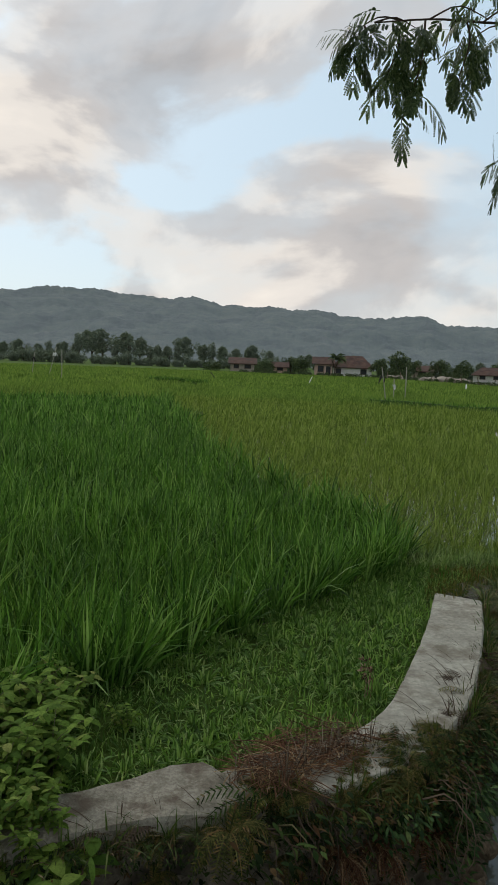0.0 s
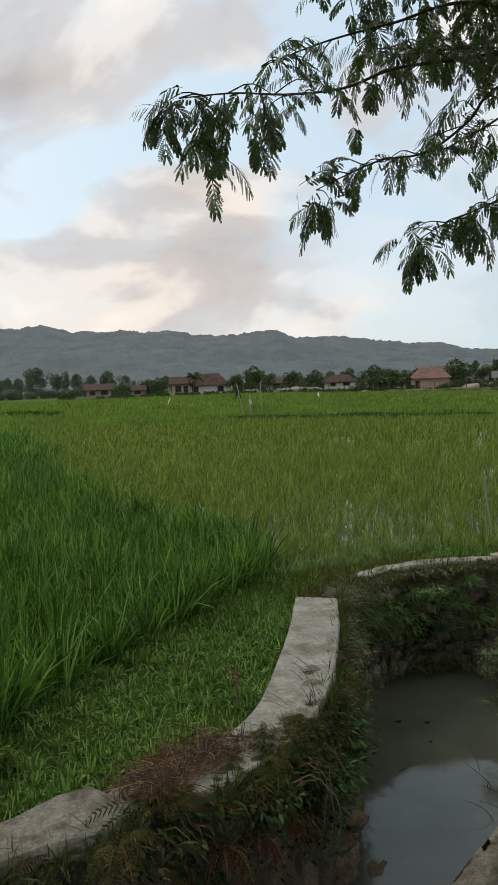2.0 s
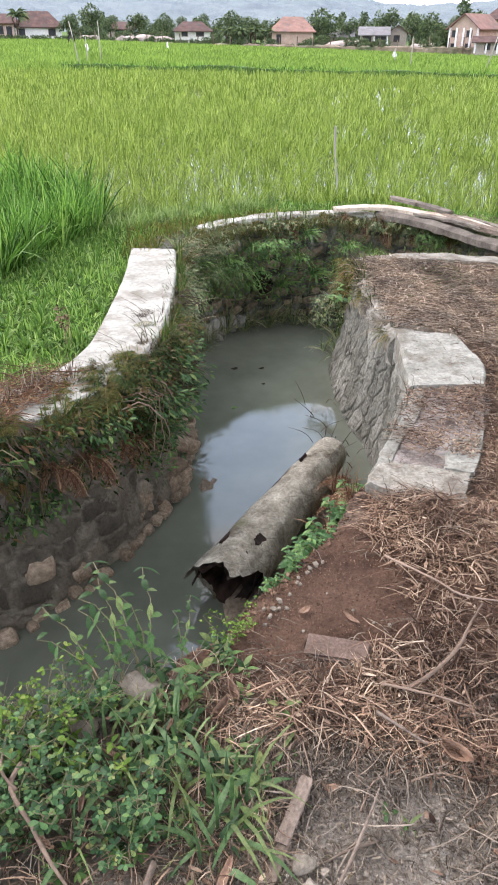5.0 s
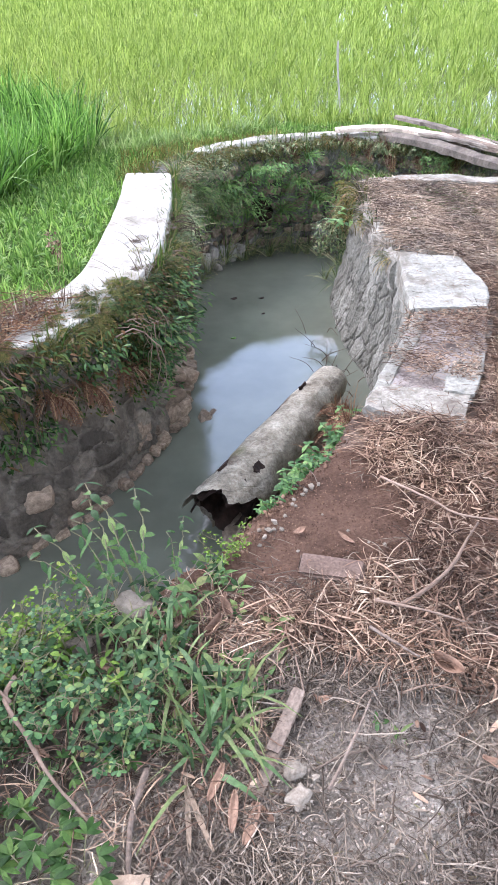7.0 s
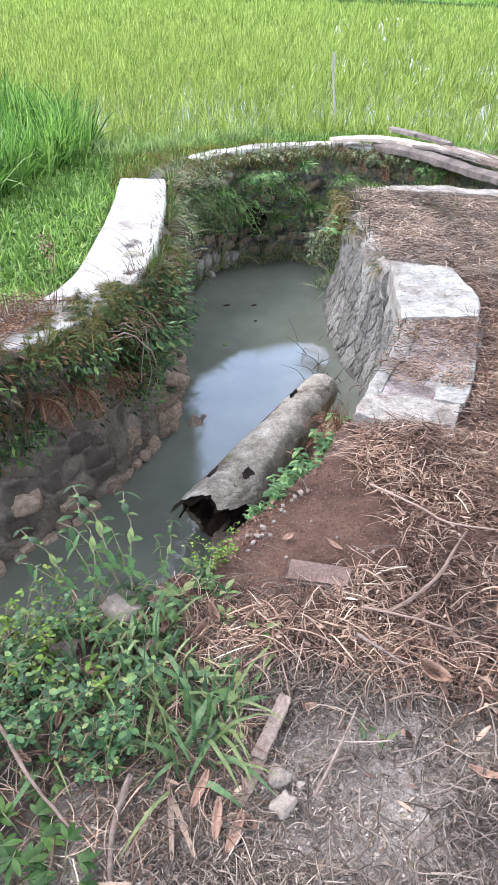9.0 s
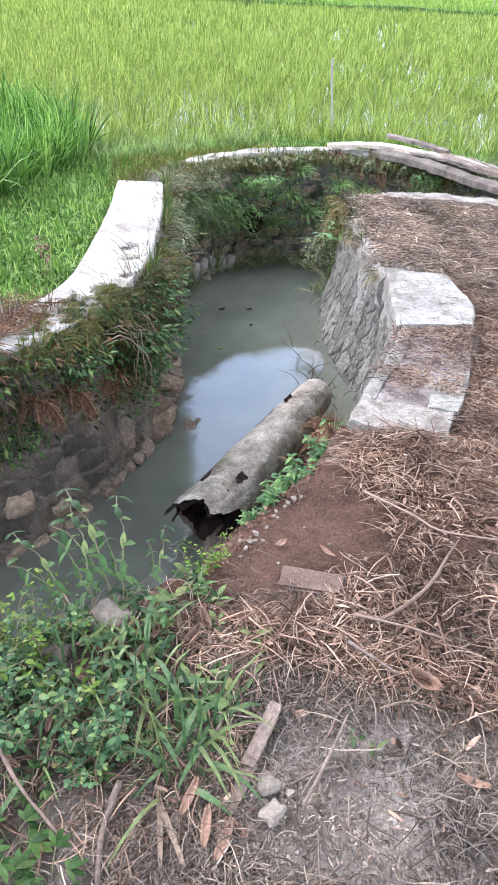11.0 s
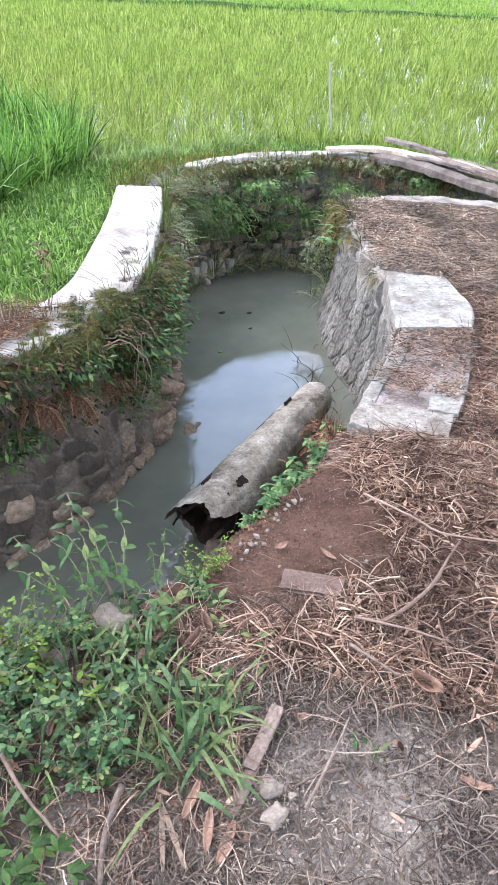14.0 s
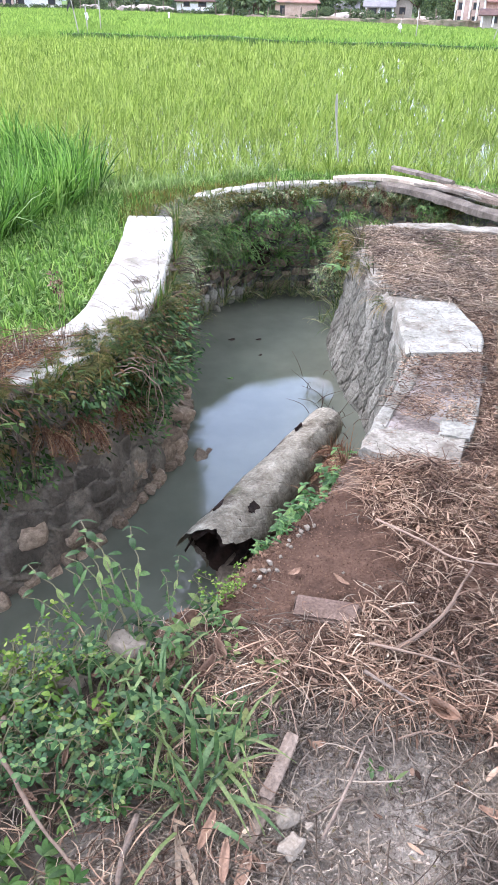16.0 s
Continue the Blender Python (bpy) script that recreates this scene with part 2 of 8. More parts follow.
DARK_MASONRY = rough_mat("damp_rubble", (0.075, 0.072, 0.060), (0.30, 0.288, 0.245), 7, 0.92, 22, 1.0, 0.05, (1, 1, 0.5), c=(0.045, 0.042, 0.032), grain=(0.4, 1.4))
STONE = rough_mat("river_stone", (0.130, 0.100, 0.069), (0.34, 0.272, 0.197), 2.5, 0.85, 9, 0.6, 0.004, per_object=True)
CLOD = rough_mat("clay_clod", (0.160, 0.139, 0.107), (0.27, 0.240, 0.190), 3, 0.95, 9, 0.5, 0.002, per_object=True)
TAN_WOOD = rough_mat("tan_wood", (0.15, 0.110, 0.072), (0.27, 0.208, 0.145), 12, 0.85, 50, 0.5, 0.003, grain=(0.6, 1.25))
BRICK = rough_mat("dusty_brick", (0.098, 0.067, 0.049), (0.170, 0.122, 0.093), 14, 0.95, 80, 0.8, 0.006, grain=(0.5, 1.35))
WOOD_GREY = rough_mat("grey_wood", (0.10, 0.078, 0.06), (0.23, 0.185, 0.145), 11, 0.9, 40, 0.8, 0.008, per_object=True, grain=(0.5, 1.35))
RUST_STRAW = leafy("rusty_straw", [(0.0, (0.07, 0.032, 0.02)), (0.5, (0.15, 0.075, 0.045)), (0.85, (0.24, 0.15, 0.085)), (1.0, (0.38, 0.29, 0.18))], 0.7, 0.05, 3)
DIRTY_CONCRETE = rough_mat("littered_concrete", (0.10, 0.078, 0.064), (0.30, 0.265, 0.23), 8, 0.92, 45, 0.7, 0.008, c=(0.36, 0.34, 0.31), grain=(0.4, 1.35))
TWIG_WOOD = rough_mat("dry_twig", (0.13, 0.092, 0.066), (0.26, 0.195, 0.145), 9, 0.85, 40, 0.6, 0.004, per_object=True)
OLD_STEM = rough_mat("brown_old_stem", (0.085, 0.064, 0.047), (0.22, 0.172, 0.126), 6, 0.92, 40, 0.9, 0.01, (1, 1, 3), grain=(0.5, 1.4))
GREY_BOARD = rough_mat("weathered_board", (0.095, 0.080, 0.063), (0.255, 0.225, 0.182), 9, 0.92, 40, 0.9, 0.01, (1, 1, 1), per_object=True, grain=(0.5, 1.3))
PALE_STONE = rough_mat("pale_foot_stone", (0.21, 0.20, 0.165), (0.40, 0.385, 0.33), 3, 0.9, 9, 0.6, 0.004, grain=(0.55, 1.3))
WOOD_PALE = rough_mat("pale_split_wood", (0.32, 0.26, 0.19), (0.55, 0.47, 0.36), 9, 0.8, 40, 0.6, 0.005, grain=(0.55, 1.25))
# Rotten wood, nearly black: the shade inside hollows is in the colour too.
LOG_CORE = rough_mat("rotten_core_in_shade", (0.010, 0.007, 0.005), (0.045, 0.028, 0.020), 12, 1.0, 60, 0.9, 0.01)
DEAD_LEAF = rough_mat("dead_leaf", (0.125, 0.075, 0.048), (0.25, 0.165, 0.112), 18, 0.75, 60, 0.4, 0.003, per_object=True, grain=(0.6, 1.25))
BUND_EARTH = rough_mat("bund_earth_shade", (0.03, 0.062, 0.012), (0.05, 0.09, 0.02), 0.8, 0.95)
BAMBOO = rough_mat("weathered_bamboo", (0.24, 0.23, 0.19), (0.36, 0.34, 0.29), 10, 0.7, 30, 0.3, 0.003, (4, 4, 0.4))
CLOTH = rough_mat("white_cloth", (0.70, 0.70, 0.70), (0.82, 0.82, 0.82), 3, 0.9)
DARK_CLOTH = rough_mat("dark_cloth", (0.03, 0.03, 0.035), (0.07, 0.065, 0.06), 3, 0.9)
PLASTER = rough_mat("white_plaster", (0.60, 0.58, 0.56), (0.78, 0.76, 0.73), 0.6, 0.9)
PINK = rough_mat("pink_plaster", (0.42, 0.29, 0.24), (0.56, 0.41, 0.35), 0.6, 0.9)
TERRACOTTA = rough_mat("brick_wall", (0.37, 0.255, 0.195), (0.52, 0.385, 0.305), 0.8, 0.9, grain=(0.65, 1.25))
BEIGE = rough_mat("beige_plaster", (0.26, 0.22, 0.18), (0.38, 0.33, 0.28), 0.6, 0.9)
ROOF_DARK = rough_mat("old_roof_tile", (0.050, 0.030, 0.025), (0.125, 0.072, 0.056), 0.9, 0.9, 6, 0.5, 0.05, c=(0.06, 0.05, 0.045))
ROOF_ORANGE = rough_mat("new_roof_tile", (0.165, 0.092, 0.068), (0.26, 0.150, 0.115), 0.9, 0.85, 6, 0.5, 0.05, c=(0.13, 0.095, 0.078))
ROOF_GREY = rough_mat("asbestos_roof", (0.12, 0.115, 0.11), (0.20, 0.195, 0.19), 0.8, 0.9)
DARK_OPEN = rough_mat("dark_glass_and_doorway", (0.02, 0.022, 0.025), (0.05, 0.05, 0.055), 1, 0.2)
EARTH_BANK = rough_mat("bare_earth", (0.13, 0.095, 0.062), (0.29, 0.235, 0.17), 0.35, 0.95, c=(0.060, 0.080, 0.036))


def ground_material():
    m, n, l, p = material("ground")
    zone = n.new("ShaderNodeVertexColor")
    zone.layer_name = "zone"
    sep = n.new("ShaderNodeSeparateColor")
    l.new(zone.outputs[0], sep.inputs[0])
    dust = ramp(n, l, tex(n, l, 4.5, 9, 0.65), [(0.3, (0.135, 0.118, 0.093)), (0.50, (0.300, 0.268, 0.216)), (0.68, (0.48, 0.438, 0.362))])
    dust = blend(n, l, 1.0, dust, ramp(n, l, tex(n, l, 55, 8, 0.8), [(0.34, (0.45, 0.43, 0.41)), (0.62, (1.3, 1.3, 1.3))]), "MULTIPLY")
    red = ramp(n, l, tex(n, l, 9, 9, 0.65), [(0.3, (0.070, 0.042, 0.028)), (0.7, (0.185, 0.113, 0.076))])
    red = blend(n, l, 1.0, red, ramp(n, l, tex(n, l, 90, 5, 0.75), [(0.3, (0.7, 0.7, 0.7)), (0.7, (1.2, 1.2, 1.2))]), "MULTIPLY")
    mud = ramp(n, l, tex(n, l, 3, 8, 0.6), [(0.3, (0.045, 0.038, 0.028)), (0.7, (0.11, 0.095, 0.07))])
    green = ramp(n, l, tex(n, l, 0.8, 9, 0.65), [(0.3, (0.045, 0.085, 0.016)), (0.7, (0.085, 0.14, 0.026))])
    col = blend(n, l, sep.outputs[0], dust, red)
    col = blend(n, l, sep.outputs[1], col, green)
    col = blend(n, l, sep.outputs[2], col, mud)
    l.new(col, p.inputs["Base Color"])
    p.inputs["Roughness"].default_value = 0.95
    p.inputs["Specular IOR Level"].default_value = 0.08
    bump(n, l, p, tex(n, l, 42, 10, 0.8), 1.0, 0.03)
    return m


def water_material(name, tint, rough, ripple):
    m, n, l, p = material(name)
    l.new(ramp(n, l, tex(n, l, 1.5, 5), [(0.35, tint), (0.7, tuple(v * 1.5 for v in tint))]), p.inputs["Base Color"])
    p.inputs["Roughness"].default_value = rough
    p.inputs["IOR"].default_value = 1.333
    p.inputs["Specular IOR Level"].default_value = 0.8
    bump(n, l, p, tex(n, l, 5, 3), ripple, 0.01)
    return m


def bark_material():
    """Old palm bark: pale grey-brown, cracked, with dark rot and a little moss."""
    m, n, l, p = material("rotten_palm_bark")
    col = ramp(n, l, tex(n, l, 9, 8, 0.65), [(0.30, (0.13, 0.112, 0.082)), (0.50, (0.27, 0.248, 0.190)), (0.70, (0.42, 0.392, 0.312))])
    col = blend(n, l, 1.0, col, ramp(n, l, tex(n, l, 60, 6, 0.75), [(0.3, (0.55, 0.54, 0.52)), (0.68, (1.25, 1.25, 1.25))]), "MULTIPLY")
    tc = n.new("ShaderNodeTexCoord")
    mp = n.new("ShaderNodeMapping")
    mp.inputs["Rotation"].default_value = (0, 0, radians(-47))
    mp.inputs["Scale"].default_value = (5, 20, 16)
    l.new(tc.outputs["Object"], mp.inputs[0])
    vo = n.new("ShaderNodeTexVoronoi")
    vo.feature = "DISTANCE_TO_EDGE"
    vo.inputs["Scale"].default_value = 1.0
    l.new(mp.outputs[0], vo.inputs["Vector"])
    crack = ramp(n, l, vo.outputs[0], [(0.0, (0.72, 0.70, 0.66)), (0.06, (1, 1, 1))])
    some = ramp(n, l, tex(n, l, 5, 4), [(0.52, (0, 0, 0)), (0.66, (0.8, 0.8, 0.8))])
    col = blend(n, l, some, col, blend(n, l, 1.0, col, crack, "MULTIPLY"))
    col = blend(n, l, ramp(n, l, tex(n, l, 4, 9, 0.7), [(0.53, (0, 0, 0)), (0.62, (0.85, 0.85, 0.85))]), col, (0.085, 0.066, 0.045))
    col = blend(n, l, ramp(n, l, tex(n, l, 3.1, 9, 0.7), [(0.58, (0, 0, 0)), (0.70, (0.5, 0.5, 0.5))]), col, (0.13, 0.14, 0.06))
    l.new(col, p.inputs["Base Color"])
    p.inputs["Roughness"].default_value = 0.95
    p.inputs["Specular IOR Level"].default_value = 0.15
    bump(n, l, p, blend(n, l, 0.5, tex(n, l, 34, 9, 0.75), crack), 1.0, 0.02)
    return m


def face_material(name, tones, mortar, scale=7):
    """Rubble in mortar: a tone for each stone, and the mortar's own colour in the joints."""
    m, n, l, p = material(name)
    zone = n.new("ShaderNodeVertexColor")
    zone.layer_name = "joint"
    sep = n.new("ShaderNodeSeparateColor")
    l.new(zone.outputs[0], sep.inputs[0])
    col = ramp(n, l, sep.outputs[1], [(0.0, tones[0]), (0.5, tones[1]), (1.0, tones[2])])
    col = blend(n, l, 1.0, col, ramp(n, l, tex(n, l, scale, 9, 0.68, stretch=(1, 1, 0.5)), [(0.3, (0.5, 0.49, 0.47)), (0.7, (1.35, 1.35, 1.33))]), "MULTIPLY")
    col = blend(n, l, 1.0, col, ramp(n, l, tex(n, l, scale * 9, 7, 0.75), [(0.3, (0.6, 0.6, 0.6)), (0.7, (1.25, 1.25, 1.25))]), "MULTIPLY")
    mort = blend(n, l, 1.0, mortar, ramp(n, l, tex(n, l, scale * 4, 7, 0.7), [(0.3, (0.5, 0.5, 0.5)), (0.7, (1.4, 1.4, 1.4))]), "MULTIPLY")
    col = blend(n, l, ramp(n, l, sep.outputs[0], [(0.35, (0, 0, 0)), (0.75, (1, 1, 1))]), mort, col)
    l.new(col, p.inputs["Base Color"])
    p.inputs["Roughness"].default_value = 0.9
    p.inputs["Specular IOR Level"].default_value = 0.2
    bump(n, l, p, tex(n, l, 38, 9, 0.75), 0.9, 0.02)
    return m


LOG_BARK = bark_material()
WET_FACE = face_material("damp_stone_face", ((0.078, 0.069, 0.053), (0.130, 0.115, 0.088), (0.215, 0.186, 0.142)), (0.155, 0.138, 0.106))
GREY_FACE = face_material("grey_stone_face", ((0.165, 0.163, 0.132), (0.212, 0.210, 0.173), (0.285, 0.282, 0.235)), (0.125, 0.122, 0.096), 5)
GROUND = ground_material()
DITCH_WATER = water_material("murky_water", (0.088, 0.096, 0.072), 0.0, 0.03)
PADDY_WATER = water_material("paddy_water", (0.07, 0.075, 0.045), 0.05, 0.05)


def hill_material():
    """Far forest as a distant backdrop: the haze of many hundred metres of damp air is put in as a faint blue glow."""
    m, n, l, p = material("far_hill_forest_haze")
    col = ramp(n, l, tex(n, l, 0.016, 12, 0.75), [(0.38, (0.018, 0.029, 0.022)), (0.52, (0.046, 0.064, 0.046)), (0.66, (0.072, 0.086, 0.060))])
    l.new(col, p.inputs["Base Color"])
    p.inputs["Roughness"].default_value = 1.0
    # blue glow standing in for the air haze
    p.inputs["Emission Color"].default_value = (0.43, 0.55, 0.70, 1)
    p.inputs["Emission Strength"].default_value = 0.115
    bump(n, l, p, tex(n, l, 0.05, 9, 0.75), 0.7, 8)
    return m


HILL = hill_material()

# ---- mesh tools ----
rng = np.random.default_rng(7)


def mesh_np(name, V, F, mat, smooth=True):
    me = bpy.data.meshes.new(name)
    V, F = np.asarray(V, np.float32), np.asarray(F, np.int32)
    k = F.shape[1]
    me.vertices.add(len(V))
    me.vertices.foreach_set("co", V.ravel())
    me.loops.add(F.size)
    me.loops.foreach_set("vertex_index", F.ravel())
    me.polygons.add(len(F))
    me.polygons.foreach_set("loop_start", np.arange(0, F.size, k, dtype=np.int32))
    me.polygons.foreach_set("use_smooth", np.full(len(F), smooth))
    me.materials.append(mat)
    me.update(calc_edges=True)
    me.validate()
    return me


def strips(P, D, length, width, profile=(1, 0.8, 0.1), droop=0.0, side=None):
    """Blades or leaves: from each P along D, bending down by droop a segment; returns vertices and quads."""
    P, D = np.asarray(P, float), np.asarray(D, float)
    n, k = len(P), len(profile)
    length, width, droop = (np.broadcast_to(np.asarray(a, float), n) for a in (length, width, droop))
    D = D / np.linalg.norm(D, axis=1, keepdims=True)
    if side is None:
        r = rng.normal(size=(n, 3))
        side = np.cross(D, r)
    side = side / np.maximum(np.linalg.norm(side, axis=1, keepdims=True), 1e-6)
    V = np.empty((n, k, 2, 3))
    pos, d = P.copy(), D.copy()
    for i, w in enumerate(profile):
        if i:
            pos = pos + d * (length / (k - 1))[:, None]
            d = d + np.array([0, 0, -1.0]) * droop[:, None]
            d = d / np.linalg.norm(d, axis=1, keepdims=True)
        off = side * (width * w / 2)[:, None]
        V[:, i, 0], V[:, i, 1] = pos - off, pos + off
    base = (np.arange(n) * k * 2)[:, None, None]
    i = np.arange(k - 1)[None, :, None] * 2
    F = base + i + np.array([0, 1, 3, 2])[None, None, :]
    return V.reshape(-1, 3), F.reshape(-1, 4)


def joined(parts):
    Vs, Fs, o = [], [], 0
    for V, F in parts:
        Vs.append(V)
        Fs.append(F + o)
        o += len(V)
    return np.concatenate(Vs), np.concatenate(Fs)


def flat_side(D):
    s = np.cross(D, np.array([0, 0, 1.0]))
    return s + rng.normal(scale=0.25, size=s.shape)


def tubes(lines, sides=5):
    """Round twigs: each line is (points, radii)."""
    parts = []
    a = np.linspace(0, 2 * np.pi, sides, endpoint=False)
    for pts, rad in lines:
        pts = np.asarray(pts, float)
        rad = np.broadcast_to(np.asarray(rad, float), len(pts))
        t = np.gradient(pts, axis=0)
        t /= np.maximum(np.linalg.norm(t, axis=1, keepdims=True), 1e-9)
        ref = np.array([0, 0, 1.0]) if abs(t[0][2]) < 0.9 else np.array([1.0, 0, 0])
        u = np.cross(t, ref)
        u /= np.maximum(np.linalg.norm(u, axis=1, keepdims=True), 1e-9)
        v = np.cross(t, u)
        V = pts[:, None] + rad[:, None, None] * (np.cos(a)[None, :, None] * u[:, None] + np.sin(a)[None, :, None] * v[:, None])
        k = len(pts)
        i, j = np.meshgrid(np.arange(k - 1), np.arange(sides), indexing="ij")
        j2 = (j + 1) % sides
        F = np.stack([i * sides + j, i * sides + j2, (i + 1) * sides + j2, (i + 1) * sides + j], -1).reshape(-1, 4)
        c0 = k * sides
        V = np.concatenate([V.reshape(-1, 3), pts[:1], pts[-1:]])
        e = (k - 1) * sides
        half = np.arange(0, sides - 1, 2)
        D0 = np.stack([np.full(len(half), c0), (half + 2) % sides, half + 1, half], -1)
        D1 = np.stack([np.full(len(half), c0 + 1), e + half, e + half + 1, e + (half + 2) % sides], -1)
        parts.append((V, np.concatenate([F, D0, D1])))
    return joined(parts)


def part(name, me, parent, label=""):
    ob = new(name, me)
    ob.parent = parent
    return tagged(ob, label) if label else ob


def bm_mesh(name, bm, mat, smooth=False):
    me = bpy.data.meshes.new(name)
    bmesh.ops.recalc_face_normals(bm, faces=bm.faces)
    bm.to_mesh(me)
    bm.free()
    me.materials.append(mat)
    if smooth:
        me.polygons.foreach_set("use_smooth", np.full(len(me.polygons), True))
    return me


def resample(pts, n):
    pts = np.asarray(pts, float)
    # smooth by a Catmull-Rom pass, then even steps
    dense = []
    ext = np.vstack([2 * pts[0] - pts[1], pts, 2 * pts[-1] - pts[-2]])
    for i in range(1, len(ext) - 2):
        p0, p1, p2, p3 = ext[i - 1:i + 3]
        for t in np.linspace(0, 1, 12, endpoint=False):
            dense.append(0.5 * (2 * p1 + (p2 - p0) * t + (2 * p0 - 5 * p1 + 4 * p2 - p3) * t * t + (3 * p1 - p0 - 3 * p2 + p3) * t ** 3))
    dense.append(pts[-1])
    dense = np.array(dense)
    s = np.concatenate([[0], np.cumsum(np.linalg.norm(np.diff(dense, axis=0), axis=1))])
    g = np.linspace(0, s[-1], n)
    return np.stack([np.interp(g, s, dense[:, c]) for c in range(dense.shape[1])], 1)


def ribbon(name, inner, outer, top, bot_in, bot_out, n, mat, rough=0.006, freq=9, across=7, down=8, face_rough=None):
    """A wall between two edge lines in plan, with worn, uneven faces."""
    A, B = resample(inner, n), resample(outer, n)
    face_rough = rough if face_rough is None else face_rough
    V, F = [], []
    ws = np.linspace(0, 1, across)
    m = across + 2 * down
    for i in range(n):
        a, b = A[i], B[i]
        out_dir = (b - a) / max(np.linalg.norm(b - a), 1e-6)
        ring = []
        for j in range(down):
            z = bot_in + (top - 0.012 - bot_in) * j / (down - 1)
            ring.append((*a, z, face_rough, -out_dir))
        for w in ws:
            q = a + (b - a) * (0.03 + 0.94 * w)
            ring.append((*q, top, rough, None))
        for j in range(down):
            z = top - 0.012 + (bot_out - top + 0.012) * j / (down - 1)
            ring.append((*b, z, face_rough, out_dir))
        for x, y, z, r, d in ring:
            k = noise.noise(Vector((x, y, z)) * freq) + 0.5 * noise.noise(Vector((x, y, z)) * freq * 2.7)
            if d is None:
                V.append((x, y, z + r * k))
            else:
                V.append((x + d[0] * r * k, y + d[1] * r * k, z))
    for i in range(n - 1):
        for j in range(m - 1):
            F.append((i * m + j, i * m + j + 1, (i + 1) * m + j + 1, (i + 1) * m + j))
        F.append((i * m + m - 1, i * m, (i + 1) * m, (i + 1) * m + m - 1))
    me = bpy.data.meshes.new(name)
    F.append(tuple(range(m)))
    F.append(tuple(range((n - 1) * m + m - 1, (n - 1) * m - 1, -1)))
    me.from_pydata(V, [], F)
    bm = bmesh.new()
    bm.from_mesh(me)
    bmesh.ops.recalc_face_normals(bm, faces=bm.faces)
    bm.to_mesh(me)
    bm.free()
    me.materials.append(mat)
    return me


def thing(name, label, category, loc=(0, 0, 0), group="", kind="", rot=0.0, scale=1.0):
    e = new(name)
    e.empty_display_size = 0.1
    e.matrix_basis = Matrix.Translation(loc) @ Matrix.Rotation(rot, 4, "Z") @ Matrix.Scale(scale, 4)
    return tagged(e, label, category, group, kind)


# ---- plan ----
WATER_Z = -0.98
LEFT_IN = [(-3.2, 0.55), (-1.6, 1.5), (-0.6, 2.15), (-0.12, 2.43), (0.19, 2.57), (0.45, 2.70), (0.65, 2.80), (0.92, 3.00), (1.13, 3.22), (1.29, 3.52), (1.45, 3.93), (1.67, 4.83), (1.775, 5.465)]
LEFT_OUT = [(-3.4, 0.85), (-1.75, 1.82), (-0.72, 2.40), (-0.27, 2.64), (-0.02, 2.86), (0.19, 2.95), (0.36, 3.04), (0.58, 3.16), (0.76, 3.30), (0.90, 3.50), (1.03, 3.82), (1.285, 4.78), (1.445, 5.58)]
LEFT_FOOT = [(-3.1, 0.4), (-1.5, 1.33), (-0.5, 1.98), (0.0, 2.26), (0.35, 2.44), (0.61, 2.63), (0.85, 2.80), (1.05, 3.02), (1.27, 3.28), (1.44, 3.52), (1.54, 3.92), (1.66, 4.35), (1.80, 4.9), (1.93, 5.45)]
RIGHT_FACE_TOP = [(2.06, 2.18), (2.42, 2.65), (2.69, 3.40), (2.86, 4.2), (3.06, 4.88)]
RIGHT_FACE_FOOT = [(2.00, 2.22), (2.38, 2.70), (2.66, 3.45), (2.76, 4.22), (2.93, 5.12)]
FAR_IN = [(1.775, 5.465), (1.92, 5.82), (2.12, 6.03), (2.5, 6.27), (3.0, 6.38), (3.5, 6.32), (3.95, 6.05), (4.35, 5.60), (4.75, 5.15), (5.6, 4.7), (7.2, 4.1)]
FAR_OUT = [(1.445, 5.58), (1.66, 5.98), (1.95, 6.2), (2.42, 6.52), (3.0, 6.65), (3.58, 6.58), (4.1, 6.28), (4.55, 5.80), (4.95, 5.38), (5.7, 4.96), (7.3, 4.36)]
RIGHT_IN = [(7.2, 3.3), (5.6, 3.9), (4.5, 4.35), (4.02, 4.67), (3.6, 4.88), (3.1, 4.88), (2.86, 4.2), (2.69, 3.40), (2.42, 2.65), (2.06, 2.18), (1.90, 1.99)]
NEAR = [(1.90, 1.99), (1.78, 1.82), (1.47, 1.60), (1.27, 1.42), (1.02, 1.28), (0.55, 1.2), (0.0, 0.95), (-0.9, 0.35), (-3.2, -1.1)]
DITCH = LEFT_IN + FAR_IN[1:] + RIGHT_IN + NEAR[1:]


def between(a, b, t):
    return [(p[0] + (q[0] - p[0]) * t, p[1] + (q[1] - p[1]) * t) for p, q in zip(a, b)]


CUT_LEFT, CUT_FAR = between(LEFT_IN, LEFT_OUT, 0.5), between(FAR_IN, FAR_OUT, 0.5)
CUT_RIGHT = [(7.2, 3.2), (5.6, 3.8), (4.45, 4.27), (3.98, 4.60), (3.58, 4.80), (3.24, 4.78), (3.03, 4.15), (2.86, 3.3), (2.6, 2.63), (2.18, 2.05), (1.95, 1.90)]
CUT = CUT_LEFT + CUT_FAR[1:] + CUT_RIGHT + NEAR[1:]
DARK_FIELD = [(-8, -2.5), (-3.2, 1.35), (-1.5, 2.55), (-0.44, 3.62), (0.0, 4.4), (0.55, 5.2), (1.03, 5.95), (1.36, 6.55), (1.2, 7.4), (0.45, 8.8), (-0.8, 11.5), (-2.1, 14.5), (-4.4, 23), (-7.0, 31), (-30, 21), (-30, -2.5)]
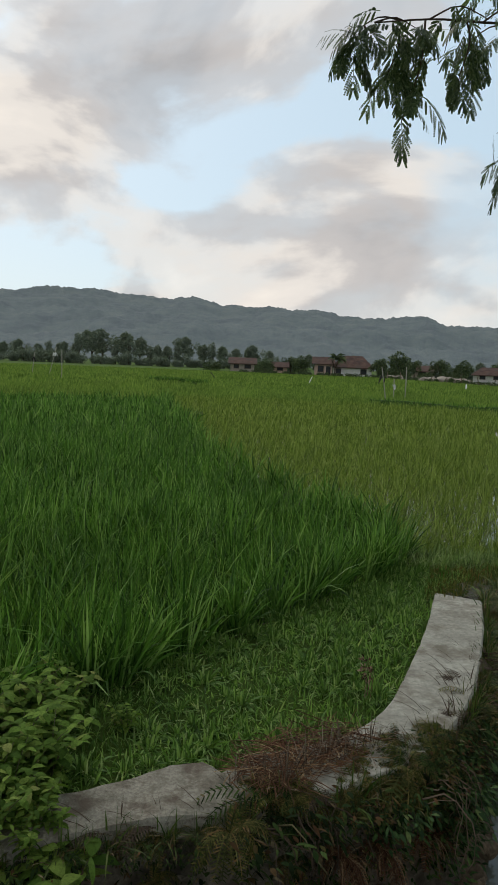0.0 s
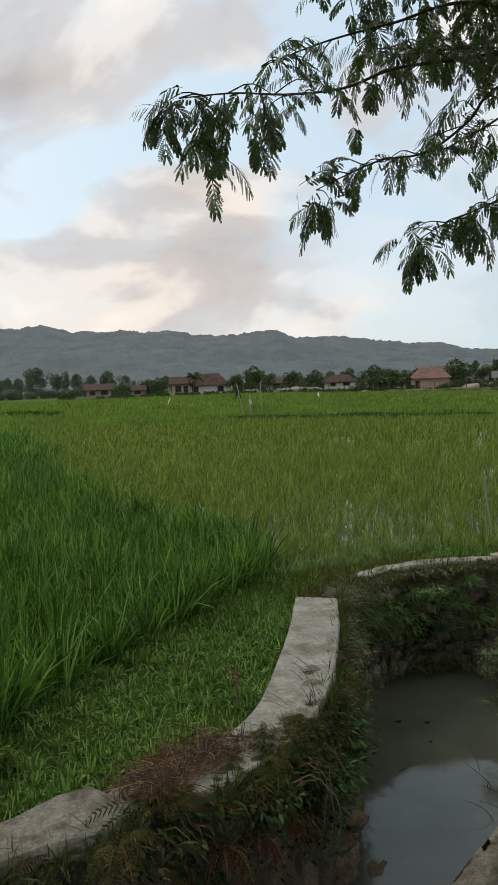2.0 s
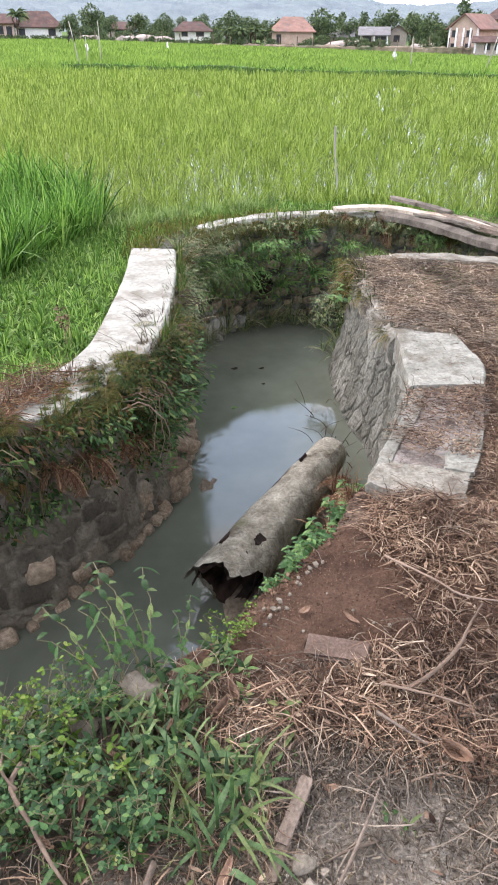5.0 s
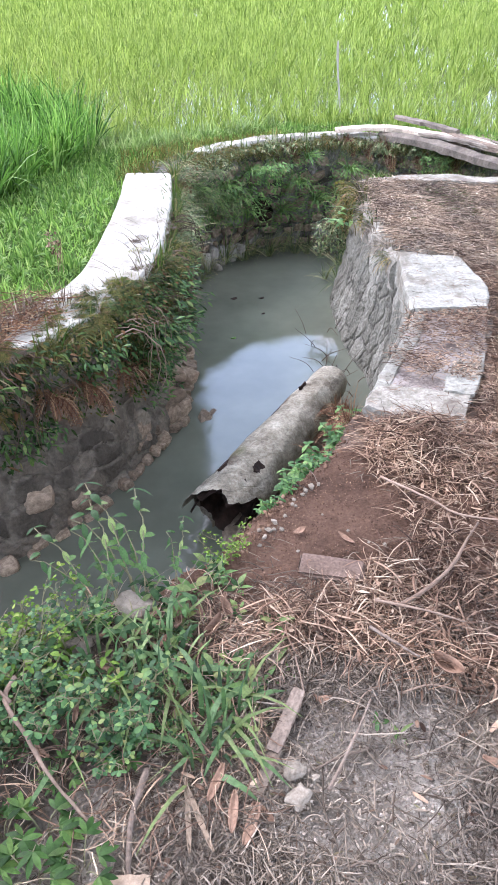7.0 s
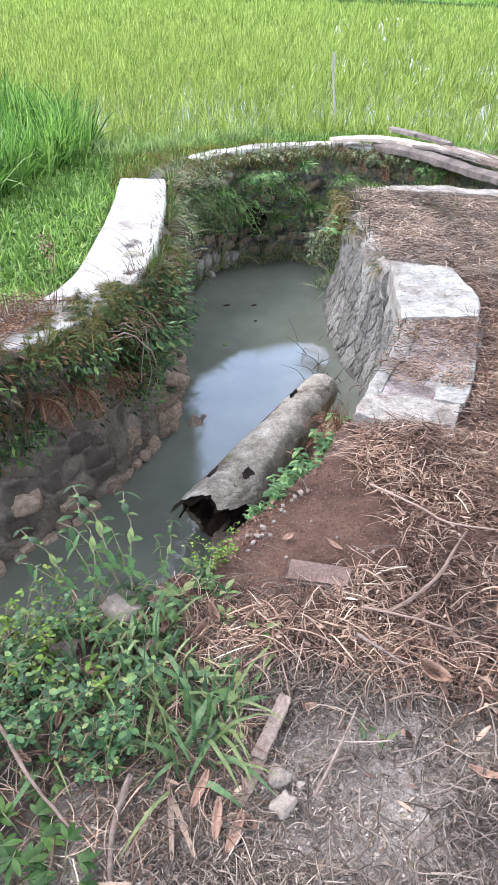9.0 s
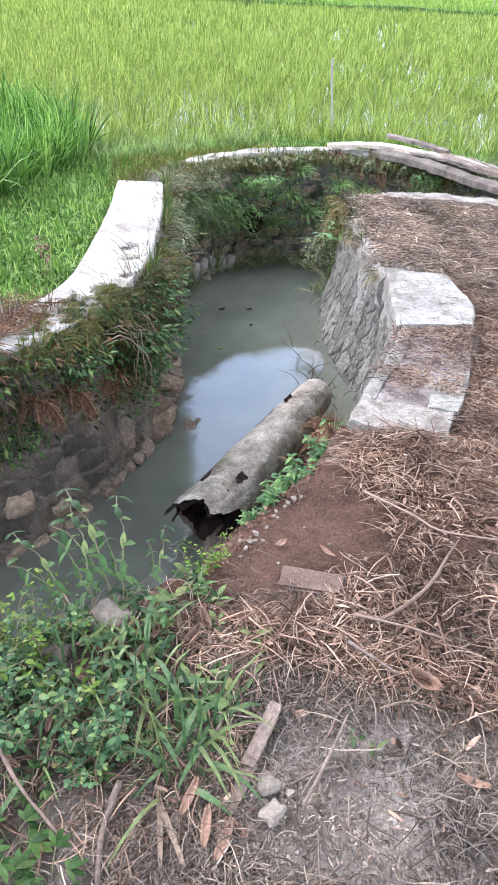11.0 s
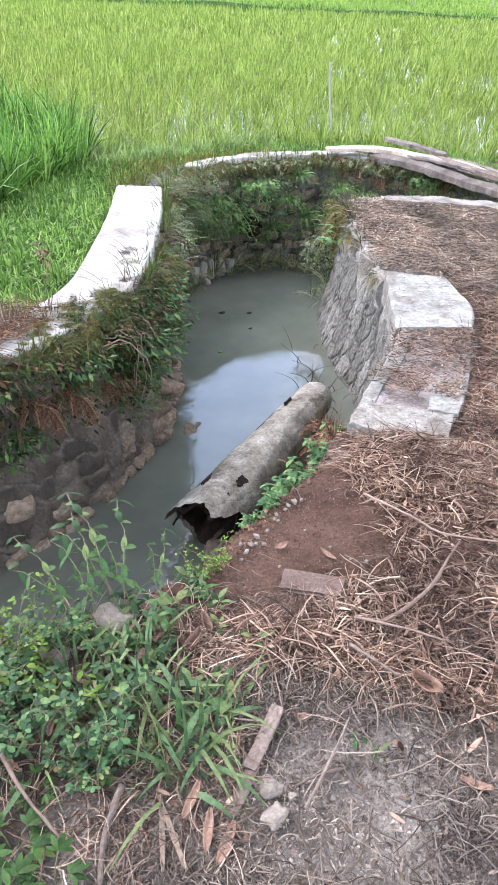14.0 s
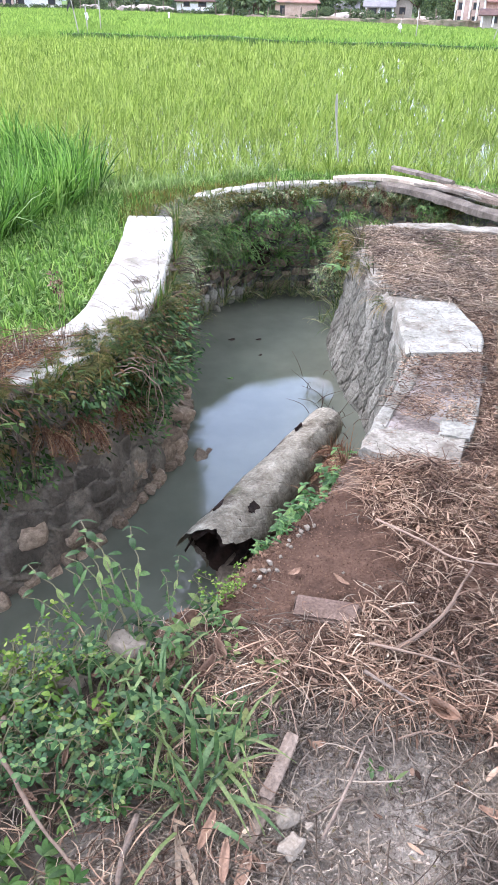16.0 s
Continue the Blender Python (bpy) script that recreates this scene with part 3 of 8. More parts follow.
LIGHT_NEAR = [(1.62, 6.75), (2.4, 6.95), (3.1, 7.05), (3.8, 6.98), (4.6, 6.4), (5.4, 5.85), (7.5, 5.0), (40, -6)]


def inside(poly, x, y):
    poly = np.asarray(poly)
    r = np.zeros(x.shape, bool)
    for (x0, y0), (x1, y1) in zip(poly, np.roll(poly, -1, axis=0)):
        c = (y0 > y) != (y1 > y)
        with np.errstate(divide="ignore", invalid="ignore"):
            r ^= c & (x < (x1 - x0) * (y - y0) / (y1 - y0 + 1e-12) + x0)
    return r


def dist_line(line, x, y):
    d = np.full(x.shape, 1e9)
    for (x0, y0), (x1, y1) in zip(line[:-1], line[1:]):
        vx, vy = x1 - x0, y1 - y0
        t = np.clip(((x - x0) * vx + (y - y0) * vy) / (vx * vx + vy * vy), 0, 1)
        d = np.minimum(d, np.hypot(x - x0 - t * vx, y - y0 - t * vy))
    return d


def smooth01(a, b, v):
    t = np.clip((v - a) / (b - a), 0, 1)
    return t * t * (3 - 2 * t)


LIGHT_FIELD = LIGHT_NEAR + [(400, -6), (400, 150), (-300, 150), (-300, 21), (-30, 21), (-7.0, 31), (-4.4, 23), (-2.1, 14.5), (-0.8, 11.5), (0.45, 8.8), (1.2, 7.4), (1.45, 6.75)]


def wavy(x, y):
    return 0.5 * np.sin(2.1 * x + 1.3 * y) * np.sin(1.7 * y - 0.6 * x + 1) + 0.3 * np.sin(5.3 * x - 2) * np.sin(4.7 * y + 0.4) + 0.2 * np.sin(11 * x + 3 * y) * np.sin(9 * y - 4 * x)


def ground_height(x, y):
    z = -0.05 + 0.018 * wavy(x, y)
    field = inside(DARK_FIELD, x, y) | inside(LIGHT_FIELD, x, y)
    edge = np.minimum(dist_line(DARK_FIELD, x, y), dist_line(LIGHT_FIELD, x, y))
    z = np.where(field, z - 0.17 * smooth01(0, 0.25, edge), z)
    z = z - 0.028 * np.clip(x - 8, 0, 120) * smooth01(15, 45, y)
    z = z + 0.05 * np.exp(-(((x - 2.06) / 0.16) ** 2 + ((y - 1.76) / 0.13) ** 2))
    d_in = inside(CUT, x, y)
    d_wall = np.minimum(dist_line(CUT_LEFT, x, y), dist_line(CUT_RIGHT, x, y))
    d_far = dist_line(CUT_FAR, x, y)
    d_near = dist_line(NEAR, x, y)
    bed = -1.28 + 0.04 * wavy(x * 2, y * 2)
    zi = np.maximum(bed, -0.06 - 1.22 * smooth01(0.0, 0.42, d_near) + 0.05 * wavy(x * 3, y * 3))
    zi = np.where(np.minimum(d_wall, d_far) < d_near, bed, zi)
    zi = np.maximum(zi, -1.06 - 0.2 * smooth01(0.2, 0.6, d_far))
    zi = np.where(d_near < 0.42, np.maximum(zi, -0.06 - 1.22 * smooth01(0.0, 0.42, d_near) + 0.05 * wavy(x * 3, y * 3)), zi)
    return np.where(d_in, zi, z)


# ---- ground ----


def axis(lo, hi, step, far_lo, far_hi):
    core = list(np.arange(lo, hi + 1e-6, step))
    s, v, up = step, hi, []
    while v < far_hi:
        s *= 1.28
        v += s
        up.append(v)
    s, v, down = step, lo, []
    while v > far_lo:
        s *= 1.28
        v -= s
        down.append(v)
    return np.array(down[::-1] + core + up)


def build_ground():
    xs, ys = axis(-2.6, 5.6, 0.04, -2600, 2600), axis(-0.8, 8.2, 0.04, -400, 2600)
    X, Y = np.meshgrid(xs, ys)
    Z = ground_height(X, Y)
    V = np.stack([X, Y, Z], -1).reshape(-1, 3)
    nx, ny = len(xs), len(ys)
    i, j = np.meshgrid(np.arange(nx - 1), np.arange(ny - 1))
    a = (j * nx + i).ravel()
    F = np.stack([a, a + 1, a + nx + 1, a + nx], -1)
    me = mesh_np("ground", V, F, GROUND)
    x, y = V[:, 0], V[:, 1]
    red = smooth01(0.62, 0.25, np.hypot((x - 1.62) / 1.1, (y - 1.42) / 0.75)) + 0.75 * smooth01(0.45, 0.95, y - 0.2 * x + 0.15 * wavy(x * 2, y * 2)) * (x > 0.9)
    red = np.clip(red + 0.25 * wavy(x * 3, y * 2), 0, 1)
    left = (dist_line(LEFT_OUT, x, y) < 2.5) & ~inside(DITCH, x, y) & (y - 0.55 * x > 2.1)
    fray = 0.5 * wavy(x * 0.9, y * 0.9) + 0.4 * wavy(x * 2.7, y * 2.7)
    far = np.maximum.reduce([smooth01(7.0, 7.5, y), smooth01(-2.6, -4.2, x + fray), smooth01(6.0, 9.0, x + fray), smooth01(-1.8, -4.5, y + fray)])
    green = np.clip(left * 1.0 + far, 0, 1)
    paddy = (inside(DARK_FIELD, x, y) | inside(LIGHT_FIELD, x, y)) & (np.hypot(x, y) < 26)
    # darker soil under the near weeds, with the shade between them painted in
    weed_shade = 0.85 * smooth01(1.0, 0.55, np.hypot((x - 0.62) / 0.62, (y - 1.0) / 0.42) + 0.15 * wavy(x * 4, y * 4))
    mud = np.clip(inside(DITCH, x, y) * smooth01(-0.15, -0.5, V[:, 2]) + paddy * 0.9 + weed_shade, 0, 1)
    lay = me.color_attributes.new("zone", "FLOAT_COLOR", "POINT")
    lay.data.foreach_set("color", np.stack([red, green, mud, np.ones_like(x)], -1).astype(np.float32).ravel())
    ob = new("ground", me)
    tagged(ob, "bare dusty earth, grassy bund and muddy paddy ground", "ground", kind="structure")


build_ground()


def sheet(name, poly, z, mat, label):
    bm = bmesh.new()
    bm.faces.new([bm.verts.new((x, y, z)) for x, y in poly])
    ob = new(name, bm_mesh(name, bm, mat))
    return tagged(ob, label, "water", kind="structure")


sheet("ditch_water", [(-3.3, -1.0), (2.3, 1.4), (7.3, 2.9), (7.3, 4.5), (4.8, 5.3), (3.5, 6.5), (2.0, 6.3), (1.2, 3.9), (-3.3, 0.7)], WATER_Z, DITCH_WATER, "murky grey-green still water in the ditch")
sheet("paddy_water", [(1.5, 6.8), (2.4, 6.9), (3.1, 7.0), (3.8, 6.93), (4.6, 6.35), (5.4, 5.8), (12, 3.2), (24, 8), (24, 26), (-5, 26), (-4.4, 23), (-2.1, 14.5), (-0.8, 11.5), (0.45, 8.8), (1.2, 7.4)], -0.165, PADDY_WATER, "shallow water between rows of young rice")

# ---- walls of the ditch ----


def stone_face(name, top, foot, z1, z0, nu, nv, cell, mat, depth=0.035, squeeze=(1.0, 1.0), back=0.22, lean=0.0, joint=5.0):
    """The battered face of a rubble wall: rounded stones of uneven size in sunken mortar, closed behind."""
    A, B = resample(top, nu), resample(foot, nu)
    tan = np.gradient(A, axis=0)
    tan /= np.linalg.norm(tan, axis=1, keepdims=True)
    out = B - A
    nrm = np.stack([-tan[:, 1], tan[:, 0]], 1)
    nrm *= np.where((nrm * out).sum(1) < 0, -1, 1)[:, None]
    run = np.concatenate([[0], np.cumsum(np.linalg.norm(np.diff(A, axis=0), axis=1))])
    V, F, tone = [], [], []
    for j in range(nv):
        t = j / (nv - 1)
        z = z1 + (z0 - z1) * t
        for i in range(nu):
            q = Vector(((run[i] + lean * (z - z1)) / cell * squeeze[0], (z + 0.10 * noise.noise(Vector((run[i] * 3, z * 3, 1))) + 0.04 * noise.noise(Vector((run[i] * 9, z * 9, 4)))) / cell * squeeze[1], 0.5))
            q.x += 0.55 * noise.noise(Vector((run[i] * 4, z * 2.5, 7))) + 0.25 * noise.noise(Vector((run[i] * 11, z * 7, 2)))
            d, near_pts = noise.voronoi(q)
            crack = min(1.0, (d[1] - d[0]) * joint)
            tone.append((crack, abs(math.sin(near_pts[0].x * 12.9 + near_pts[0].y * 78.2) * 43.7) % 1.0, 0.0, 1.0))
            k = depth * (crack ** 0.5 - 1) + 0.012 * noise.noise(Vector((run[i] * 14, z * 14, 3))) + 0.005 * noise.noise(Vector((run[i] * 45, z * 45, 3)))
            k += 0.03 * noise.noise(Vector((run[i] * 2.5, z * 2.5, 9)))
            p = A[i] + (B[i] - A[i]) * t + nrm[i] * k
            V.append((p[0], p[1], z))
    for j in range(nv - 1):
        for i in range(nu - 1):
            a = j * nu + i
            F.append((a, a + nu, a + nu + 1, a + 1))
    o = len(V)
    for z in (z1, z0):
        for i in range(nu):
            p = A[i] - nrm[i] * back
            V.append((p[0], p[1], z))
    for i in range(nu - 1):
        F.append((o + i, i, i + 1, o + i + 1))
        F.append((o + i, o + i + 1, o + nu + i + 1, o + nu + i))
    for c in (0, nu - 1):
        F.append(tuple([o + c] + [j * nu + c for j in range(nv)] + [o + nu + c]))
    me = bpy.data.meshes.new(name)
    me.from_pydata(V, [], F)
    bm = bmesh.new()
    bm.from_mesh(me)
    bmesh.ops.recalc_face_normals(bm, faces=bm.faces)
    bm.to_mesh(me)
    bm.free()
    lay = me.color_attributes.new("joint", "FLOAT_COLOR", "POINT")
    tone += [(1.0, 0.5, 0.0, 1.0)] * (len(V) - len(tone))
    lay.data.foreach_set("color", np.array(tone, np.float32).ravel())
    me.materials.append(mat)
    return me


def ditch_walls():
    left = thing("retaining_wall", "low rubble ditch wall with a weathered concrete cap, partly overgrown", "wall", kind="structure")
    a, b = resample(LEFT_IN, 200), resample(LEFT_OUT, 200)
    near = lambda x, y: int(np.argmin(np.hypot(a[:, 0] - x, a[:, 1] - y)))
    part("body", ribbon("body", a + (b - a) * 0.16, b + (a - b) * 0.05, -0.07, -1.35, -0.35, 110, MORTAR, 0.01, 5, 4, 10, 0.02), left, "dark rubble masonry with mortar")
    c = a + (b - a) * 0.05
    part("face", stone_face("face", c[40:], resample(LEFT_FOOT, 200)[40:], -0.075, -1.2, 300, 90, 0.155, WET_FACE, 0.030, (1.0, 1.15), 0.06), left, "stones bedded in dark damp mortar")
    # cap in two runs, broken away between them
    br0, br1 = near(0.47, 2.71), near(0.64, 2.80)
    # darker, dirtier material; the shade on this run is in its colour too
    part("cap", ribbon("cap", a[:br0], b[:br0], 0.0, -0.085, -0.11, 120, SLAB, 0.014, 7, 8, 3), left, "broken concrete cap")
    part("cap", ribbon("cap", a[br1:], b[br1:], 0.0, -0.10, -0.11, 90, CONCRETE, 0.004, 5, 8, 3), left, "smooth pale concrete cap")
    part("rubble_core", ribbon("rubble_core", a[br0 - 2:br1 + 2] * 0.94 + b[br0 - 2:br1 + 2] * 0.06, b[br0 - 2:br1 + 2] * 0.95 + a[br0 - 2:br1 + 2] * 0.05, -0.035, -0.12, -0.12, 24, SLAB, 0.03, 9, 8, 3), left, "crumbled cap")
    far = thing("retaining_wall", "curved rubble ditch wall with a thin pale cap under weeds", "wall", kind="structure")
    a, b = np.array(FAR_IN), np.array(FAR_OUT)
    part("body", ribbon("body", a[1:] + (b[1:] - a[1:]) * 0.08, b[1:], -0.05, -1.3, -0.35, 90, DARK_MASONRY, 0.01, 5, 4, 12, 0.035), far, "dark rubble masonry")
    part("cap", ribbon("cap", a[2:], b[2:] + (a[2:] - b[2:]) * 0.4, 0.0, -0.045, -0.045, 110, CONCRETE, 0.012, 6, 6, 3), far, "thin concrete cap")
    part("joint", ribbon("joint", a[:3], b[:3], -0.05, -1.2, -0.3, 16, DARK_MASONRY, 0.03, 6, 6, 10, 0.04), far, "earth-covered corner")
    # closed near-black tube: the shade inside the drain is its colour
    part("drain_hole", mesh_np("drain_hole", *tubes([(np.array([(2.72, 6.16, -0.58), (2.74, 6.5, -0.57)]), [0.085, 0.085])], 9), LOG_CORE), far, "round drain opening, its shade a near-black tube")
    right = thing("retaining_wall", "tall rubble ditch wall with uneven pale concrete slabs on top", "wall", kind="structure")
    full_in = np.array(RIGHT_FACE_TOP)
    full_out = np.array([(2.36, 1.98), (2.83, 2.6), (3.06, 3.2), (3.22, 4.1), (3.48, 4.72)])
    part("body", ribbon("body", full_in + (full_out - full_in) * 0.22, full_out, -0.05, -1.35, -0.45, 90, MASONRY, 0.012, 5, 4, 8, 0.02), right, "grey rubble core")
    part("face", stone_face("face", full_in + (full_out - full_in) * 0.03, RIGHT_FACE_FOOT, -0.05, -1.25, 300, 100, 0.17, GREY_FACE, 0.011, (1.4, 0.40), 0.08, 0.4, 9.0), right, "streaked grey rubble face with mortar")
    part("slab", ribbon("slab", [(1.90, 1.97), (1.95, 2.05), (2.02, 2.12)], [(2.17, 1.71), (2.25, 1.82), (2.33, 1.93)], -0.004, -0.30, -0.30, 36, SLAB, 0.014, 9, 10, 6), right, "cracked concrete slab")
    part("slab", ribbon("slab", [(2.03, 2.13), (2.24, 2.40), (2.45, 2.70)], [(2.32, 1.93), (2.57, 2.24), (2.80, 2.62)], -0.018, -0.14, -0.30, 44, DIRTY_CONCRETE, 0.018, 9, 10, 4), right, "concrete slab under litter")
    part("slab", ribbon("slab", [(2.235, 1.985), (2.30, 2.09), (2.385, 2.19)], [(2.335, 1.93), (2.42, 2.03), (2.56, 2.23)], 0.0, -0.14, -0.25, 24, WHITE_CONCRETE, 0.010, 11, 7, 5), right, "broken pale concrete block")
    rim = np.array([(1.965, 2.062), (2.12, 2.265), (2.235, 2.395), (2.36, 2.56), (2.425, 2.66)])
    part("rim", ribbon("rim", rim, rim + np.array([(0.05, -0.03), (0.045, -0.03), (0.055, -0.035), (0.07, -0.02), (0.09, -0.01)]), -0.008, -0.20, -0.05, 60, WHITE_CONCRETE, 0.010, 16, 5, 8, 0.014), right, "freshly broken pale edge")
    part("slab", ribbon("slab", [(2.425, 2.69), (2.55, 3.01), (2.69, 3.40)], [(2.79, 2.61), (2.93, 2.86), (2.98, 3.22)], 0.014, -0.14, -0.16, 50, WHITE_CONCRETE, 0.014, 7, 10, 5), right, "pale smooth concrete slab")
    part("slab", ribbon("slab", [(2.685, 3.40), (2.85, 4.2), (3.06, 4.84)], [(3.02, 3.23), (3.22, 4.1), (3.42, 4.72)], -0.035, -0.22, -0.15, 80, SLAB, 0.05, 6, 10, 6, 0.06), right, "crumbling rubble top")
    part("slab", ribbon("slab", [(3.06, 4.90), (3.6, 4.91), (4.03, 4.70), (4.6, 4.34)], [(3.16, 4.72), (3.58, 4.74), (3.96, 4.54), (4.5, 4.2)], 0.0, -0.9, -0.15, 50, SLAB, 0.012, 8, 5, 6), right, "pale concrete edge")


ditch_walls()


def stone_mesh(name, seed, mat, nu=9, nv=6):
    r = np.random.default_rng(seed)
    V, F = [(0, 0, -1)], []
    for j in range(1, nv):
        th = math.pi * j / nv
        for i in range(nu):
            ph = 2 * math.pi * i / nu
            v = Vector((math.sin(th) * math.cos(ph), math.sin(th) * math.sin(ph), -math.cos(th)))
            k = 1 + 0.42 * noise.noise(v * 1.4 + Vector((seed * 7.1, 0, 0))) + r.uniform(-0.07, 0.07)
            e = [math.copysign(abs(c) ** 0.6, c) for c in v]
            V.append(tuple(c * k for c in e))
    V.append((0, 0, float(np.mean([v[2] for v in V[-nu:]]))))
    V[0] = (0, 0, float(np.mean([v[2] for v in V[1:nu + 1]])))
    me = bpy.data.meshes.new(name)
    last = len(V) - 1
    for i in range(nu):
        F.append((0, 1 + (i + 1) % nu, 1 + i))
        F.append((last, last - nu + i, last - nu + (i + 1) % nu))
    for j in range(nv - 2):
        for i in range(nu):
            p, q = 1 + j * nu + i, 1 + j * nu + (i + 1) % nu
            F.append((p, q, q + nu, p + nu))
    me.from_pydata(V, [], F)
    me.materials.append(mat)
    me.polygons.foreach_set("use_smooth", np.full(len(me.polygons), True))
    return me


def rubble_mesh(name, seed, mat):
    """An angular block of broken stone with worn corners."""
    r = np.random.default_rng(seed)
    bm = bmesh.new()
    for _ in range(22):
        v = r.uniform(-1, 1, 3)
        v = v / np.max(np.abs(v)) ** 0.75 * np.array([1, 0.9, 0.85]) * r.uniform(0.82, 1.0)
        bm.verts.new(v)
    res = bmesh.ops.convex_hull(bm, input=list(bm.verts))
    bmesh.ops.delete(bm, geom=[e for e in res["geom_interior"] if isinstance(e, bmesh.types.BMVert)], context="VERTS")
    bmesh.ops.dissolve_limit(bm, angle_limit=0.25, verts=list(bm.verts), edges=list(bm.edges))
    bmesh.ops.bevel(bm, geom=list(bm.edges), offset=0.11, segments=1, affect="EDGES", clamp_overlap=True)
    return bm_mesh(name, bm, mat)


STONES = [stone_mesh("stone", s, STONE) for s in range(6)]
BLOCKS = [rubble_mesh("stone", s + 60, STONE) for s in range(8)]
PALE_STONES = [stone_mesh("stone", s + 40, PALE_STONE) for s in range(4)]


def put_stone(parent, x, y, z, sx, sy, sz, rz, tilt=0.0, meshes=None):
    ob = new("stone", random.choice(meshes or STONES))
    ob.parent = parent
    ob.matrix_basis = Matrix.LocRotScale((x, y, z), Euler((tilt, random.uniform(-0.3, 0.3), rz)), (sx, sy, sz))
    return ob


def wall_stones():
    walls = [o for o in scene.objects if o.name.startswith("retaining_wall")]
    left, far = walls[0], walls[1]
    p = resample(LEFT_IN, 400)
    tan = np.gradient(p, axis=0)
    s_at = lambda y: int(np.argmin(abs(p[:, 1] - y)))
    top, foot = resample(LEFT_IN, 400), resample(LEFT_FOOT, 400)
    foot = np.array([foot[int(np.argmin(np.hypot(*(foot - q).T)))] for q in top])
    for row, z in enumerate((-0.97, -0.89, -0.76, -0.63)):
        i = s_at(1.9)
        while i < s_at(4.6):
            w = random.uniform(0.030, 0.055) if row == 0 else random.uniform(0.05, 0.085)
            x, y = top[i] + (foot[i] - top[i]) * (-z / 1.1)
            a = math.atan2(tan[i][1], tan[i][0])
            nx, ny = math.sin(a), -math.cos(a)
            o = random.uniform(-0.012, 0.018) if row == 0 else random.uniform(-0.050, -0.030)
            if random.random() < (0.9 if row == 0 else 0.14):
                put_stone(left, x + nx * o, y + ny * o, z + random.uniform(-0.02, 0.02), w, random.uniform(0.035, 0.05), w * random.uniform(0.7, 0.95), a, random.uniform(-0.2, 0.2), STONES if random.random() < 0.35 else BLOCKS)
            step = 2 * w * random.uniform(1.0, 1.3)
            i += max(1, int(step / np.linalg.norm(tan[i])))
    # tumbled blocks at the water's edge
    for x, y, z, s in ((1.26, 3.41, -0.90, 0.075), (1.39, 3.53, -0.80, 0.085), (1.42, 3.60, -0.68, 0.07), (1.50, 3.72, -0.76, 0.08), (1.52, 3.86, -0.84, 0.07), (1.29, 3.36, -0.95, 0.06), (1.42, 3.60, -0.90, 0.08), (1.58, 3.55, -1.0, 0.065), (1.65, 3.58, -1.01, 0.055), (1.58, 4.1, -0.90, 0.07), (1.62, 4.35, -0.93, 0.06), (1.16, 3.29, -0.84, 0.07), (1.07, 3.20, -0.93, 0.065), (1.14, 3.33, -0.73, 0.06), (1.55, 3.98, -0.72, 0.06), (1.46, 3.75, -0.60, 0.06)):
        put_stone(left, x, y, z, s * 1.15, s * 0.85, s * 0.8, random.uniform(0, 3), random.uniform(-0.5, 0.5), BLOCKS)
    q = resample(FAR_IN, 300)
    for z in (-0.95, -0.84, -0.73, -0.60, -0.47, -0.34, -0.22):
        i = 6
        while i < 180:
            w = random.uniform(0.05, 0.095)
            k = np.array([q[min(i + 1, 299)][0] - q[i][0], q[min(i + 1, 299)][1] - q[i][1]])
            a = math.atan2(k[1], k[0])
            put_stone(far, q[i][0] - math.sin(a) * 0.02, q[i][1] + math.cos(a) * 0.02, z + random.uniform(-0.02, 0.02), w, 0.04, 0.055, a, 0.0, BLOCKS)
            i += max(1, int(2.2 * w / 0.022))


wall_stones()

# ---- rice ----


def sector(r0, r1, az0, az1, density, row=0.0):
    """Places on the field between two distances from the path, within the angles that the walk sweeps."""
    area = 0.5 * radians(az1 - az0) * (r1 * r1 - r0 * r0)
    n = int(area * density)
    r = np.sqrt(rng.uniform(r0 * r0, r1 * r1, n))
    a = np.radians(rng.uniform(az0, az1, n))
    x, y = 0.7 + r * np.sin(a), r * np.cos(a)
    if row:
        # planted in hills, on a grid turned a little against the bund
        g = np.arange(-r1 - 1, r1 + 1, row)
        gx, gy = (v.ravel() for v in np.meshgrid(g, g))
        gx, gy = gx + rng.normal(scale=row * 0.11, size=len(gx)), gy + rng.normal(scale=row * 0.13, size=len(gx))
        c, s = math.cos(0.12), math.sin(0.12)
        x, y = 0.7 + gx * c - gy * s, gx * s + gy * c
        rr, aa = np.hypot(x - 0.7, y), np.degrees(np.arctan2(x - 0.7, y))
        k = (rr >= r0) & (rr < r1) & (aa > az0) & (aa < az1)
        x, y = x[k], y[k]
    return x, y


BUNDS = [[(2.2, 37.9), (7.2, 35), (11.5, 34.3), (15, 32.5), (26, 27)], [(-16.8, 64.6), (-13.5, 61.5), (-10.2, 58.2)]]


def on_bund(x, y, half):
    r = np.zeros(len(x), bool)
    for b in BUNDS:
        r |= dist_line(b, x, y) < half
    return r


